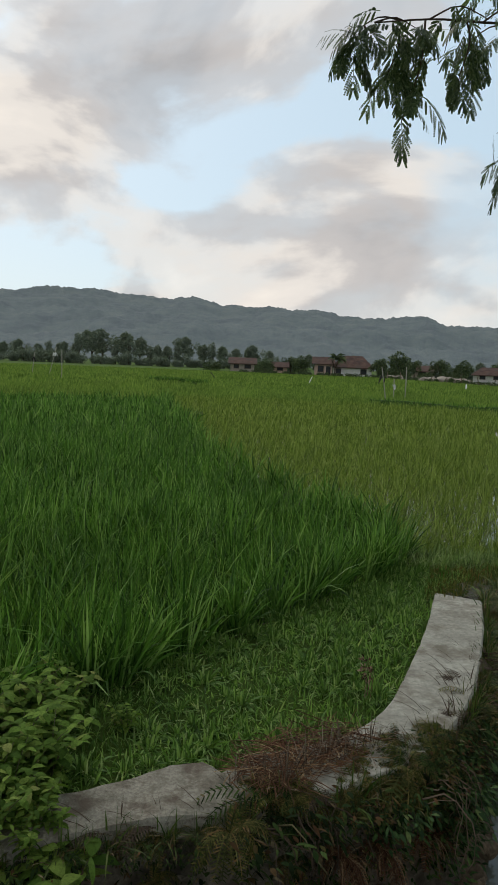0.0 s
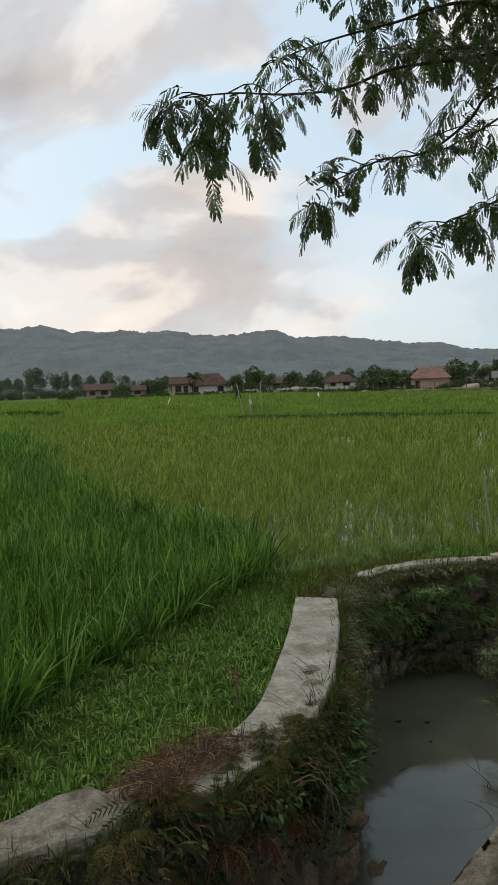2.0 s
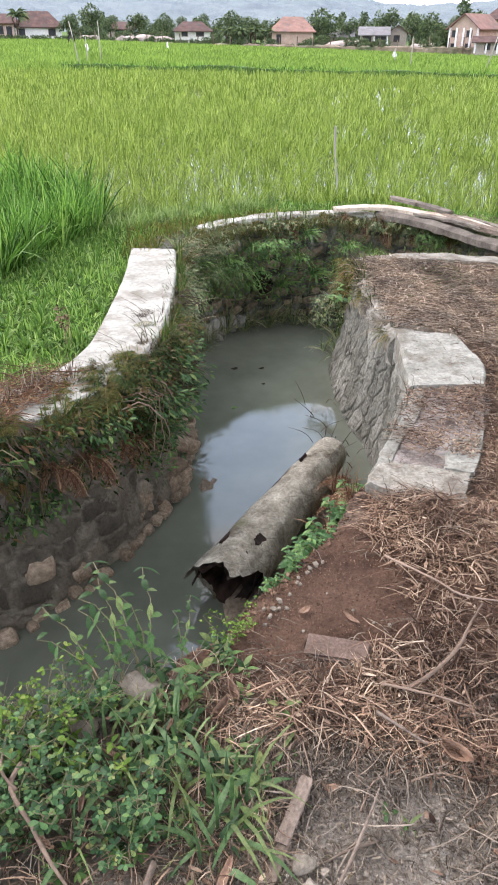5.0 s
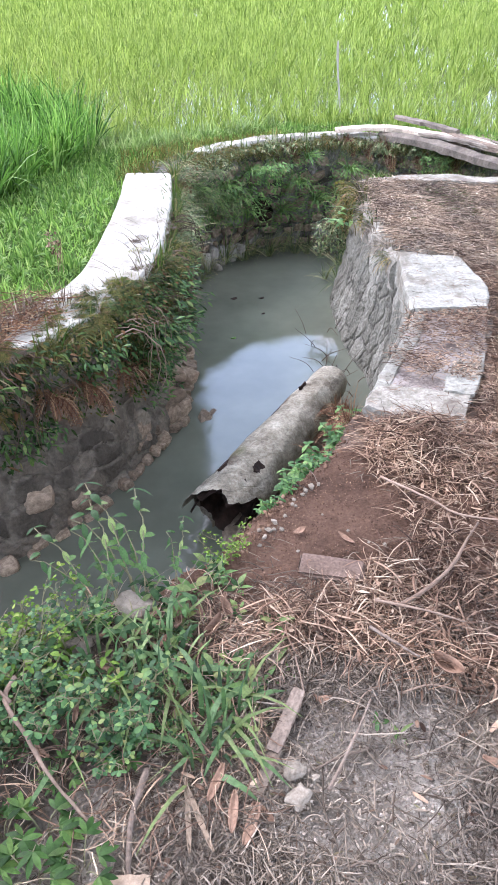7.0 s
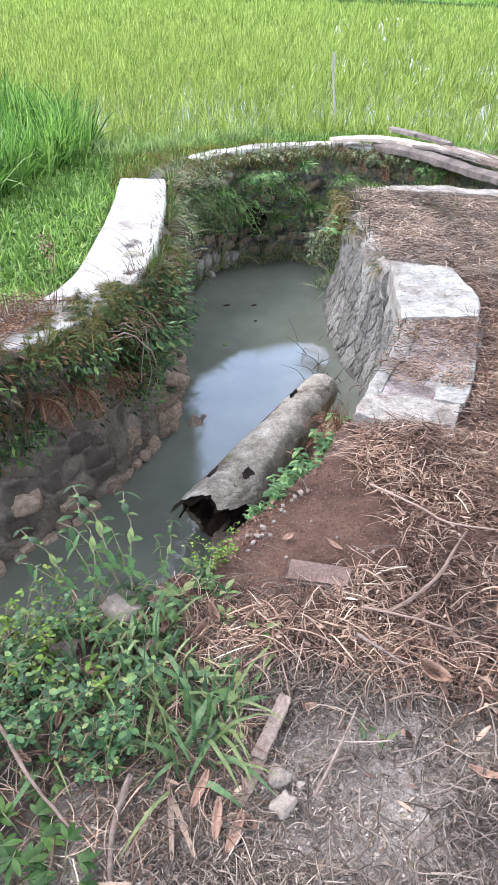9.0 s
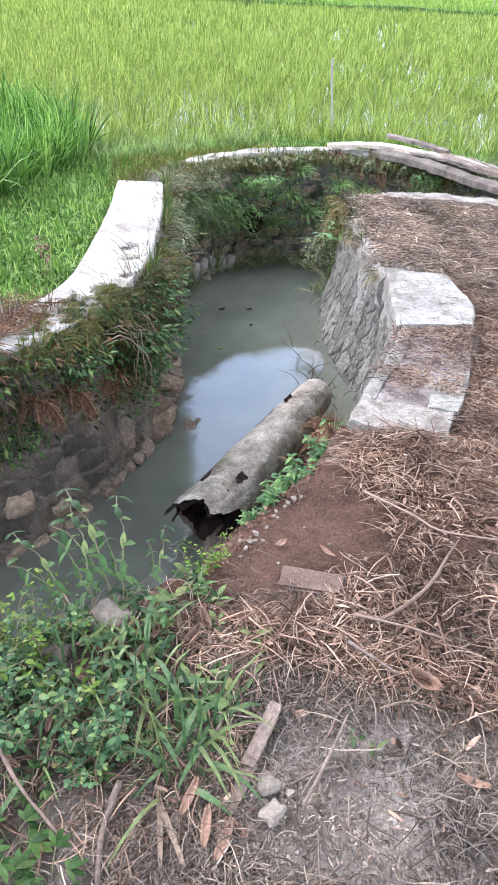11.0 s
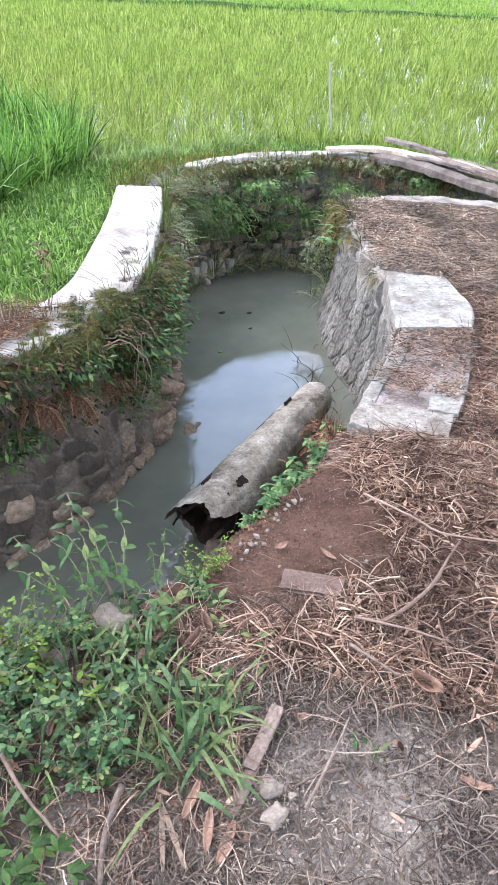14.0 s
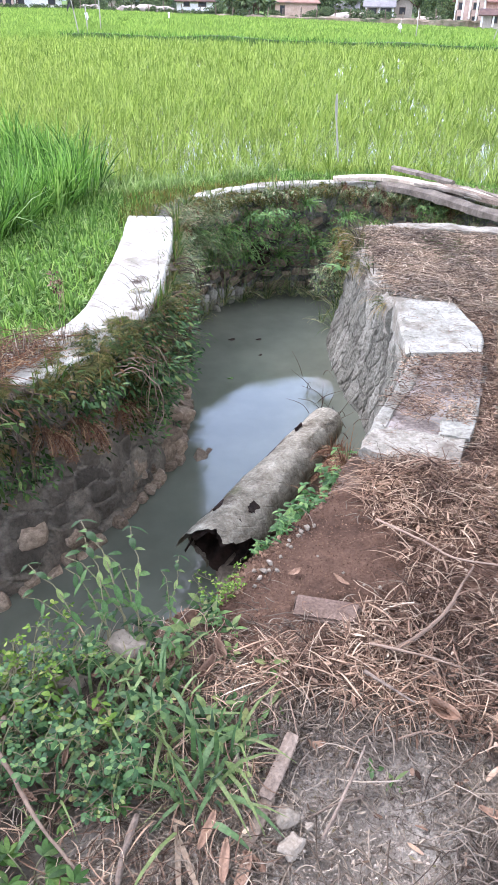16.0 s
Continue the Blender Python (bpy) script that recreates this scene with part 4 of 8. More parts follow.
def rice(name, label, mat, dark, rings):
    parts = []
    for r0, r1, dens, blades_n, w, segs, h, row in rings:
        x, y = sector(r0, r1, -36, 46, dens, row)
        keep = inside(DARK_FIELD if dark else LIGHT_FIELD, x, y)
        keep &= ~on_bund(x, y, 0.22 if r1 < 60 else 0.7)
        if not dark and r1 < 40:
            thin = smooth01(0.0, 0.30, wavy(x * 0.30 + 1.2, y * 0.42)) * smooth01(3.5, 6.5, x) * smooth01(9.0, 12.0, y)
            keep &= rng.uniform(0, 1, len(x)) > 0.03 + 0.38 * thin
        x, y = x[keep], y[keep]
        n = len(x) * blades_n
        clump = np.repeat(np.arange(len(x)), blades_n)
        a = rng.uniform(0, 2 * np.pi, n)
        spread = rng.uniform(0.0, 0.045 if r1 < 25 else 0.2, n)
        z = (ground_height(x, y) + 0.01)[clump]
        P = np.stack([x[clump] + spread * np.cos(a), y[clump] + spread * np.sin(a), z], 1)
        lean = np.abs(rng.normal(0.20, 0.30, n)) + 0.03
        D = np.stack([lean * np.cos(a) + 0.05, lean * np.sin(a), np.ones(n)], 1)
        swell = 1 + 0.10 * wavy(x * 0.8, y * 0.8)
        tuftiness = rng.uniform(0.66, 1.15, len(x))
        L = h * (swell * tuftiness)[clump] * rng.uniform(0.6, 1.15, n)
        prof = {4: (0.6, 1.0, 0.8, 0.06), 3: (0.8, 1.0, 0.08)}[segs]
        parts.append(strips(P, D, L, w * rng.uniform(0.7, 1.3, n), prof, rng.uniform(0.06, 0.62, n) * (1.3 if segs == 3 else 1.0)))
    ob = new(name, mesh_np(name, *joined(parts), mat))
    return tagged(ob, label, "rice", kind="stuff")


rice("dense_rice", "tall dense deep green rice plants in a paddy", RICE_DARK, True, [
    (1.5, 8.5, 75, 16, 0.0125, 4, 0.54, 0), (8.5, 18, 36, 11, 0.016, 4, 0.53, 0), (18, 36, 12, 9, 0.034, 3, 0.52, 0)])
rice("young_rice", "young yellow-green rice in rows with water between", RICE_LIGHT, False, [
    (5, 11, 25, 20, 0.0085, 4, 0.31, 0.20), (11, 20, 26, 13, 0.015, 4, 0.34, 0.20), (20, 36, 10, 11, 0.028, 3, 0.35, 0)])
rice("far_rice", "smooth bright green rice beyond the far bund", RICE_FAR, False, [
    (36, 52, 7, 9, 0.040, 3, 0.42, 0), (52, 146, 2.2, 6, 0.10, 3, 0.42, 0)])


def bunds():
    # dark strips put in for the shaded edge of the rice behind
    for line, top in ((BUNDS[0], 0.25), (BUNDS[1], 0.28)):
        p = resample(np.array(line, float), 60)
        drop = ground_height(p[:, 0], p[:, 1])
        V, F = [], []
        for i, (x, y) in enumerate(p):
            z = drop[i] + 0.12
            k = top * (0.75 + 0.5 * noise.noise(Vector((x * 0.4, y * 0.4, 0))))
            for dy, dz in ((-0.35, -0.3), (-0.2, k), (0.1, k + 0.03), (0.35, -0.3)):
                V.append((x, y + dy, z + dz))
            if i:
                for j in range(3):
                    a = (i - 1) * 4 + j
                    F.append((a, a + 4, a + 5, a + 1))
        ob = new("bund", mesh_np("bund", V, F, BUND_EARTH))
        tagged(ob, "low grassy bund between rice fields, dark for the shaded rice edge", "bund", kind="structure")
        n = 2600
        i = rng.integers(0, 59, n)
        t = rng.uniform(0, 1, n)
        q = p[i] + (p[i + 1] - p[i]) * t[:, None]
        z = drop[i] + 0.08 + rng.uniform(0, top, n)
        P = np.stack([q[:, 0], q[:, 1] + rng.uniform(-0.35, 0.2, n), z], 1)
        D = np.stack([rng.normal(0, 0.5, n), rng.normal(-0.3, 0.4, n), np.ones(n)], 1)
        tagged(new("bund_grass", mesh_np("bund_grass", *strips(P, D, 0.22, 0.03, (1, 0.8, 0.1), 0.25), RICE_DARK)), "grass on the far bund, dark for the shaded rice edge", "grass", kind="stuff")


bunds()

# ---- grass on the bund ----


def grass_patch(name, label, poly, n, h, w, mat, keep_out=(), lean=0.5, droop=0.3, seg=4, zoff=0.0, category="grass"):
    poly = np.array(poly)
    lo, hi = poly.min(0), poly.max(0)
    x, y = rng.uniform(lo[0], hi[0], n * 3), rng.uniform(lo[1], hi[1], n * 3)
    k = inside(poly, x, y)
    for q in keep_out:
        k &= ~inside(q, x, y)
    x, y = x[k][:n], y[k][:n]
    m = len(x)
    a = rng.uniform(0, 2 * np.pi, m)
    ln = np.abs(rng.normal(0, lean, m))
    D = np.stack([ln * np.cos(a), ln * np.sin(a), np.ones(m)], 1)
    P = np.stack([x, y, ground_height(x, y) + zoff - 0.01], 1)
    hh = h * rng.uniform(0.5, 1.2, m) * (1 + 0.35 * wavy(x * 1.5, y * 1.5))
    prof = (0.7, 1.0, 0.7, 0.08) if seg == 4 else (0.9, 0.8, 0.1)
    ob = new(name, mesh_np(name, *strips(P, D, hh, w * rng.uniform(0.6, 1.4, m), prof, rng.uniform(0, droop, m)), mat))
    return tagged(ob, label, category, kind="stuff")


WALL_L = LEFT_IN + LEFT_OUT[::-1]
BUND = LEFT_OUT + [(1.66, 6.0), (1.95, 6.25), (2.42, 6.55), (3.0, 6.68), (3.6, 6.62), (4.1, 6.3), (4.6, 5.85), (5.1, 5.4), (7.3, 4.6), (7.6, 5.1), (5.5, 5.95), (4.7, 6.5), (3.9, 7.05), (3.1, 7.15), (2.3, 7.05), (1.6, 6.9), (1.1, 6.1), (0.6, 5.35), (0.05, 4.55), (-0.35, 3.8), (-1.4, 2.7), (-3.2, 1.5)]
grass_patch("bund_grass", "short bright green grass on the earth bund", BUND, 52000, 0.08, 0.0085, GRASS, (WALL_L,), 1.1, 0.5)
grass_patch("bund_grass", "soft pale green grass between bund and young rice", [(1.1, 6.35), (1.7, 6.3), (2.3, 6.75), (3.1, 6.95), (3.1, 7.25), (2.3, 7.35), (1.8, 7.7), (1.35, 7.9), (1.1, 7.4), (1.35, 6.7)], 3200, 0.17, 0.0095, PALE_GRASS, (), 0.7, 0.5)
grass_patch("bund_grass", "thin young grass along the edge of the young rice", [(1.5, 7.2), (2.4, 7.05), (3.1, 7.1), (4.0, 6.8), (4.7, 6.4), (5.5, 5.9), (5.7, 6.3), (4.8, 6.9), (4.0, 7.35), (3.1, 7.6), (1.6, 7.9)], 4200, 0.19, 0.009, RICE_LIGHT, (), 0.6, 0.5)
grass_patch("bund_grass", "pale dry-tipped grass beside the concrete wall", [(1.35, 5.5), (1.8, 5.42), (2.1, 6.0), (3.0, 6.4), (3.0, 6.75), (2.2, 6.6), (1.5, 6.3)], 2600, 0.09, 0.004, OLIVE_FERN, (), 0.8, 0.3, zoff=0.02)

# ---- distance: hills, village, trees ----
ORIGIN = (0.75, -0.15)


def polar(az, d):
    return ORIGIN[0] + d * math.sin(radians(az)), ORIGIN[1] + d * math.cos(radians(az))


def far_z(d, el):
    return 1.72 + d * math.tan(radians(el))


def hills():
    knots = [(-60, 3.6), (-40, 4.2), (-30, 4.6), (-26.4, 4.87), (-22.2, 5.4), (-19.1, 5.35), (-15.4, 5.07), (-11.7, 5.19), (-9.7, 4.7), (-8.75, 4.85), (-7.7, 4.58), (-5.5, 4.78), (-3.6, 4.48), (-1.9, 4.62), (-1.0, 4.55), (-0.1, 4.18), (2.0, 4.05), (3.9, 4.26), (5.8, 4.3), (6.7, 4.2), (7.8, 3.78), (9.6, 3.68), (11.8, 3.55), (15.4, 2.94), (17.1, 2.7), (18.2, 2.82), (19.8, 2.49), (21.5, 2.12), (24.1, 1.82), (27.5, 1.72), (30, 1.75), (33, 2.1), (38, 2.6), (50, 3.0), (65, 2.6)]
    az = np.linspace(-60, 65, 1300)
    el = np.interp(az, [k[0] for k in knots], [k[1] for k in knots])
    rows = 44
    V = []
    for i, a in enumerate(az):
        for j in range(rows):
            t = j / (rows - 1)
            d = 900 + 1100 * t
            x, y = polar(a, d)
            h = far_z(2000, el[i] - 0.22) * (t ** 1.25)
            p = Vector((x * 0.0045, y * 0.0045, 0.3))
            fold = noise.fractal(p, 1.0, 2.0, 5)
            z = h * (1 + 0.55 * fold * (1 - t) ** 0.7) - 8 * (1 - t)
            z += 9 * noise.noise(Vector((x * 0.012, y * 0.012, 2))) * t + 5.0 * noise.noise(Vector((x * 0.045, y * 0.045, 5))) + (4.5 + 2.5 * max(0, t - 0.9) * 10) * abs(noise.noise(Vector((x * 0.11, y * 0.11, 8))))
            V.append((x, y, z))
    n = len(az)
    i, j = np.meshgrid(np.arange(n - 1), np.arange(rows - 1), indexing="ij")
    a = (i * rows + j).ravel()
    F = np.stack([a, a + rows, a + rows + 1, a + 1], -1)
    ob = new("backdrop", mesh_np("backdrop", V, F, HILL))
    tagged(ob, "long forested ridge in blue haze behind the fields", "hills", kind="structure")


hills()


def box_bm(bm, x0, x1, y0, y1, z0, z1):
    v = [bm.verts.new(p) for p in ((x0, y0, z0), (x1, y0, z0), (x1, y1, z0), (x0, y1, z0), (x0, y0, z1), (x1, y0, z1), (x1, y1, z1), (x0, y1, z1))]
    for f in ((3, 2, 1, 0), (4, 5, 6, 7), (0, 1, 5, 4), (1, 2, 6, 5), (2, 3, 7, 6), (3, 0, 4, 7)):
        bm.faces.new([v[i] for i in f])


def house(label, az0, az1, d, base_el, eave_el, ridge_el, wall_mat, roof_mat, depth=7.0, gable_front=False, hip=False, windows=((0.2, 0.45), (0.6, 0.8)), door=None, storeys=1, columns=0, turn=0.0):
    x, y = polar((az0 + az1) / 2, d)
    w = d * radians(az1 - az0)
    zb, ze, zr = far_z(d, base_el), far_z(d, eave_el), far_z(d, ridge_el)
    h, r = ze - zb, zr - ze
    e = thing("house", label, "house", (x, y, zb), "village houses", rot=-radians((az0 + az1) / 2) + radians(turn))
    t = 0.2
    bm = bmesh.new()
    box_bm(bm, -w / 2, w / 2, 0, depth, -2.0, h)
    if gable_front:
        for yy in (0, depth - t):
            a = [bm.verts.new(p) for p in ((-w / 2, yy, h), (w / 2, yy, h), (0, yy, h + r - 0.1), (-w / 2, yy + t, h), (w / 2, yy + t, h), (0, yy + t, h + r - 0.1))]
            for f in ((0, 1, 2), (5, 4, 3), (0, 2, 5, 3), (1, 4, 5, 2)):
                bm.faces.new([a[i] for i in f])
    part("wall", bm_mesh("wall", bm, wall_mat), e)
    bm = bmesh.new()
    o, th = 0.55, 0.16
    if gable_front:
        q = [(-w / 2 - o, -o, h - 0.15), (0, -o, h + r), (w / 2 + o, -o, h - 0.15)]
        loop = q + [(p[0], p[1], p[2] - th) for p in reversed(q)]
        f0 = [bm.verts.new(p) for p in loop]
        f1 = [bm.verts.new((p[0], depth + o, p[2])) for p in loop]
        bm.faces.new(f0)
        bm.faces.new(f1[::-1])
        for i in range(6):
            bm.faces.new([f0[i], f0[(i + 1) % 6], f1[(i + 1) % 6], f1[i]])
    else:
        ins = min(w * 0.32, 2.6) if hip else 0.0
        low = [(-w / 2 - o, -o), (w / 2 + o, -o), (w / 2 + o, depth + o), (-w / 2 - o, depth + o)]
        b = [bm.verts.new((px, py, h - 0.12)) for px, py in low]
        c = [bm.verts.new((px, py, h - 0.12 - th)) for px, py in low]
        ra, rb = bm.verts.new((-w / 2 - o + ins, depth / 2, h + r)), bm.verts.new((w / 2 + o - ins, depth / 2, h + r))
        bm.faces.new([b[0], b[1], rb, ra])
        bm.faces.new([b[2], b[3], ra, rb])
        bm.faces.new([b[1], b[2], rb])
        bm.faces.new([b[3], b[0], ra])
        bm.faces.new(c[::-1])
        for i in range(4):
            bm.faces.new([b[i], c[i], c[(i + 1) % 4], b[(i + 1) % 4]])
    part("roof", bm_mesh("roof", bm, roof_mat), e, "tiled pitched roof")
    for s in range(storeys):
        z0 = h * s / storeys + 0.32 * h / storeys
        z1 = h * s / storeys + 0.78 * h / storeys
        for a, b2 in windows:
            xa, xb = -w / 2 + a * w, -w / 2 + b2 * w
            bm = bmesh.new()
            for q in ((xa - 0.09, xa, z0, z1), (xb, xb + 0.09, z0, z1), (xa - 0.09, xb + 0.09, z1, z1 + 0.09), (xa - 0.14, xb + 0.14, z0 - 0.1, z0)):
                box_bm(bm, q[0], q[1], -0.09, 0.06, q[2], q[3])
            fr = part("window", bm_mesh("window", bm, WOOD_GREY), e)
            bm = bmesh.new()
            box_bm(bm, xa, xb, -0.03, 0.03, z0, z1)
            part("pane", bm_mesh("pane", bm, DARK_OPEN), fr)
    # doorway: a dark panel on the wall, its colour standing for the unlit inside
    if door:
        bm = bmesh.new()
        box_bm(bm, -w / 2 + door[0] * w, -w / 2 + door[1] * w, -0.05, 0.05, 0, min(2.0, h * 0.8))
        part("door", bm_mesh("door", bm, DARK_OPEN), e)
    for k in range(columns):
        xx = -w / 2 + (k + 0.02) * w / max(columns - 1, 1)
        bm = bmesh.new()
        box_bm(bm, xx - 0.14, xx + 0.14, -0.14, 0.1, 0, h)
        part("column", bm_mesh("column", bm, PLASTER), e, "white plastered column")
    return e


house("small brown house with a dark tiled roof", -8.8, -6.9, 165, -0.55, 0.05, 0.5, BEIGE, ROOF_DARK, windows=((0.15, 0.35), (0.6, 0.85)))
house("small house with a rusty red roof among trees", -5.4, -4.3, 168, -0.55, -0.1, 0.25, TERRACOTTA, ROOF_DARK, 5, windows=((0.3, 0.7),))
house("pink plastered house with a flat-looking dark roof", -2.13, -0.72, 150, -0.7, 0.28, 0.8, PINK, ROOF_DARK, 6, windows=((0.2, 0.5),), door=(0.65, 0.9))
house("long white-walled house with a dark red hip roof", -0.66, 2.36, 151, -0.72, 0.08, 0.98, PLASTER, ROOF_DARK, 8, hip=True, windows=((0.08, 0.2), (0.72, 0.86)))
house("low white house under a dark red roof", 10.0, 12.5, 165, -0.6, -0.1, 0.45, PLASTER, ROOF_DARK, 7, hip=True, windows=((0.2, 0.35), (0.6, 0.8)))
house("low house with an old tiled roof behind trees", 5.4, 7.2, 170, -0.5, 0.0, 0.4, BEIGE, ROOF_DARK, 6, windows=((0.3, 0.6),))
house("terracotta gabled house with an orange tiled roof", 16.75, 19.6, 150, -1.22, -0.08, 0.78, TERRACOTTA, ROOF_ORANGE, 9, hip=True, windows=((0.12, 0.22),))
house("open-fronted house with a grey sheet roof", 22.9, 24.7, 150, -0.9, -0.25, 0.2, BEIGE, ROOF_GREY, 6, windows=((0.1, 0.4),), door=(0.55, 0.95), columns=3)
house("small beige gabled house", 24.8, 26.0, 154, -0.95, -0.15, 0.32, BEIGE, ROOF_DARK, 6, gable_front=True, windows=((0.3, 0.6),))
house("small shed with a grey roof", 20.9, 22.3, 158, -0.95, -0.4, 0.0, BEIGE, ROOF_GREY, 5, windows=((0.3, 0.7),))
house("two-storey unfinished brick house with an orange roof", 28.75, 30.75, 140, -1.4, 0.15, 1.0, TERRACOTTA, ROOF_ORANGE, 9, gable_front=True, windows=((0.10, 0.26), (0.62, 0.80)), storeys=2, columns=5, turn=-24)
house("brick house with a long orange tiled roof", 32.1, 34.4, 136, -1.45, 0.0, 0.9, TERRACOTTA, ROOF_ORANGE, 9, gable_front=True, windows=((0.1, 0.3), (0.6, 0.8)), storeys=2, columns=4, turn=-24)
house("dark-roofed house behind the brick houses", 31.0, 34.0, 165, -1.3, 0.7, 1.35, BEIGE, ROOF_DARK, 8, hip=True, windows=((0.3, 0.6),))
house("low shed with a rusty sheet roof", 30.6, 32.8, 133, -1.35, -0.62, -0.32, BEIGE, ROOF_DARK, 4, windows=((0.3, 0.45), (0.6, 0.8)), columns=4)


def earth_bank():
    a = [polar(z, 137) for z in np.linspace(7, 36, 12)]
    b = [polar(z, 140) for z in np.linspace(7, 36, 12)]
    me = ribbon("village_bank", a, b, -0.75, -4.0, -4.0, 160, EARTH_BANK, 0.55, 0.5, 4, 3, 0.6)
    tagged(new("village_bank", me), "low bare earth bank along the village edge", "bank", kind="structure")


earth_bank()


def village_edge():
    bm = bmesh.new()
    box_bm(bm, -0.07, 0.07, -0.07, 0.07, -0.6, 1.15)
    me = bm_mesh("fence_post", bm, WOOD_GREY)
    for i, az in enumerate(np.arange(3.5, 31, 1.15)):
        x, y = polar(az + random.uniform(-0.1, 0.1), 138 + random.uniform(-1, 2))
        ob = new("fence_post", me)
        ob.matrix_basis = Matrix.LocRotScale((x, y, far_z(138, -0.98) + (0.5 if az < 13 else 0)), Euler((random.uniform(-0.1, 0.1), random.uniform(-0.15, 0.15), 0)), (1, 1, random.uniform(0.7, 1.3)))
        tagged(ob, "weathered wooden fence post at the village edge", "fence post", "fence posts at the village edge")
    # pale heaps of rubble, added as clutter along the fence
    for az, el, w in ((4.2, -0.45, 1.6), (6.6, -0.5, 1.1), (8.1, -0.42, 1.9), (9.2, -0.5, 1.2), (21.2, -0.75, 1.4), (22.4, -0.7, 1.1), (27.2, -0.8, 1.5)):
        x, y = polar(az, 143)
        top = far_z(143, el)
        heap = stone_mesh("earth_mound", int(az * 10), BEIGE, 14, 8)
        ob = new("earth_mound", heap)
        ob.matrix_basis = Matrix.LocRotScale((x, y, top - 1.1), Euler((0, 0, az)), (w * 1.3, w, 1.1))
        tagged(ob, "pale heap of rubble by the fence", "mound", "mounds at the village edge")


village_edge()


def crown_cloud(lobes, n, size, tall=1.0):
    """Clumps of leaves on the shells of some lobes: (x, y, z, radius)."""
    lobes = np.array(lobes)
    k = rng.choice(len(lobes), n, p=lobes[:, 3] ** 2 / (lobes[:, 3] ** 2).sum())
    d = rng.normal(size=(n, 3))
    d /= np.linalg.norm(d, axis=1, keepdims=True)
    r = lobes[k, 3] * rng.uniform(0.55, 1.08, n)
    P = lobes[k, :3] + d * r[:, None] * np.array([1, 1, tall])
    D = d + rng.normal(scale=0.7, size=(n, 3))
    return strips(P, D, size * rng.uniform(0.6, 1.5, n), size * rng.uniform(0.4, 0.9, n), (0.35, 1.0, 0.7, 0.15), 0.25)


def far_tree(label, shape, h, leaf=None):
    e = thing("tree", label, "tree", (0, 0, -500), "trees round the village")
    trunk = [((0, 0, -0.5), (0.1, 0.05, h * 0.3), (-0.1, 0.1, h * 0.6))]
    lines = [(np.array(trunk[0]), [h * 0.028, h * 0.02, h * 0.01])]
    for q in range(4):
        a = q * 1.7
        lines.append((np.array([(0, 0, h * 0.3), (0.12 * h * math.cos(a), 0.12 * h * math.sin(a), h * 0.5), (0.2 * h * math.cos(a), 0.2 * h * math.sin(a), h * 0.66)]), [h * 0.012, h * 0.009, h * 0.004]))
    part("trunk", mesh_np("trunk", *tubes(lines, 6), BARK), e)
    if shape == "round":
        lobes = [(0.22 * h * math.cos(i * 1.1), 0.22 * h * math.sin(i * 1.1), h * (0.55 + 0.13 * math.sin(i * 2.3)), h * 0.2) for i in range(6)] + [(0, 0, h * 0.78, h * 0.2)]
        V = crown_cloud(lobes, 1700, h * 0.055)
    elif shape == "loose":
        lobes = [(rng.uniform(-0.3, 0.3) * h, rng.uniform(-0.3, 0.3) * h, h * rng.uniform(0.4, 0.88), h * rng.uniform(0.1, 0.17)) for i in range(11)]
        V = crown_cloud(lobes, 1700, h * 0.05)
    elif shape == "tall":
        lobes = [(rng.uniform(-0.1, 0.1) * h, rng.uniform(-0.1, 0.1) * h, h * (0.3 + 0.07 * i), h * rng.uniform(0.08, 0.13)) for i in range(10)]
        V = crown_cloud(lobes, 1300, h * 0.045)
    elif shape == "shrub":
        lobes = [(rng.uniform(-0.5, 0.5) * h, rng.uniform(-0.3, 0.3) * h, h * rng.uniform(0.15, 0.7), h * rng.uniform(0.16, 0.3)) for i in range(9)]
        V = crown_cloud(lobes, 1500, h * 0.075)
    else:
        n = 46
        a = rng.uniform(0, 2 * np.pi, n)
        up = rng.uniform(-0.1, 1.2, n)
        V = strips(np.tile((-0.1, 0.1, h * 0.6), (n, 1)) + rng.normal(scale=0.08, size=(n, 3)) * h * 0.3, np.stack([np.cos(a), np.sin(a), up], 1), h * 0.42, h * 0.07, (0.3, 1, 0.9, 0.6, 0.1), 0.32)
    part("crown", mesh_np("crown", *V, leaf or FAR_LEAF), e)
    return e


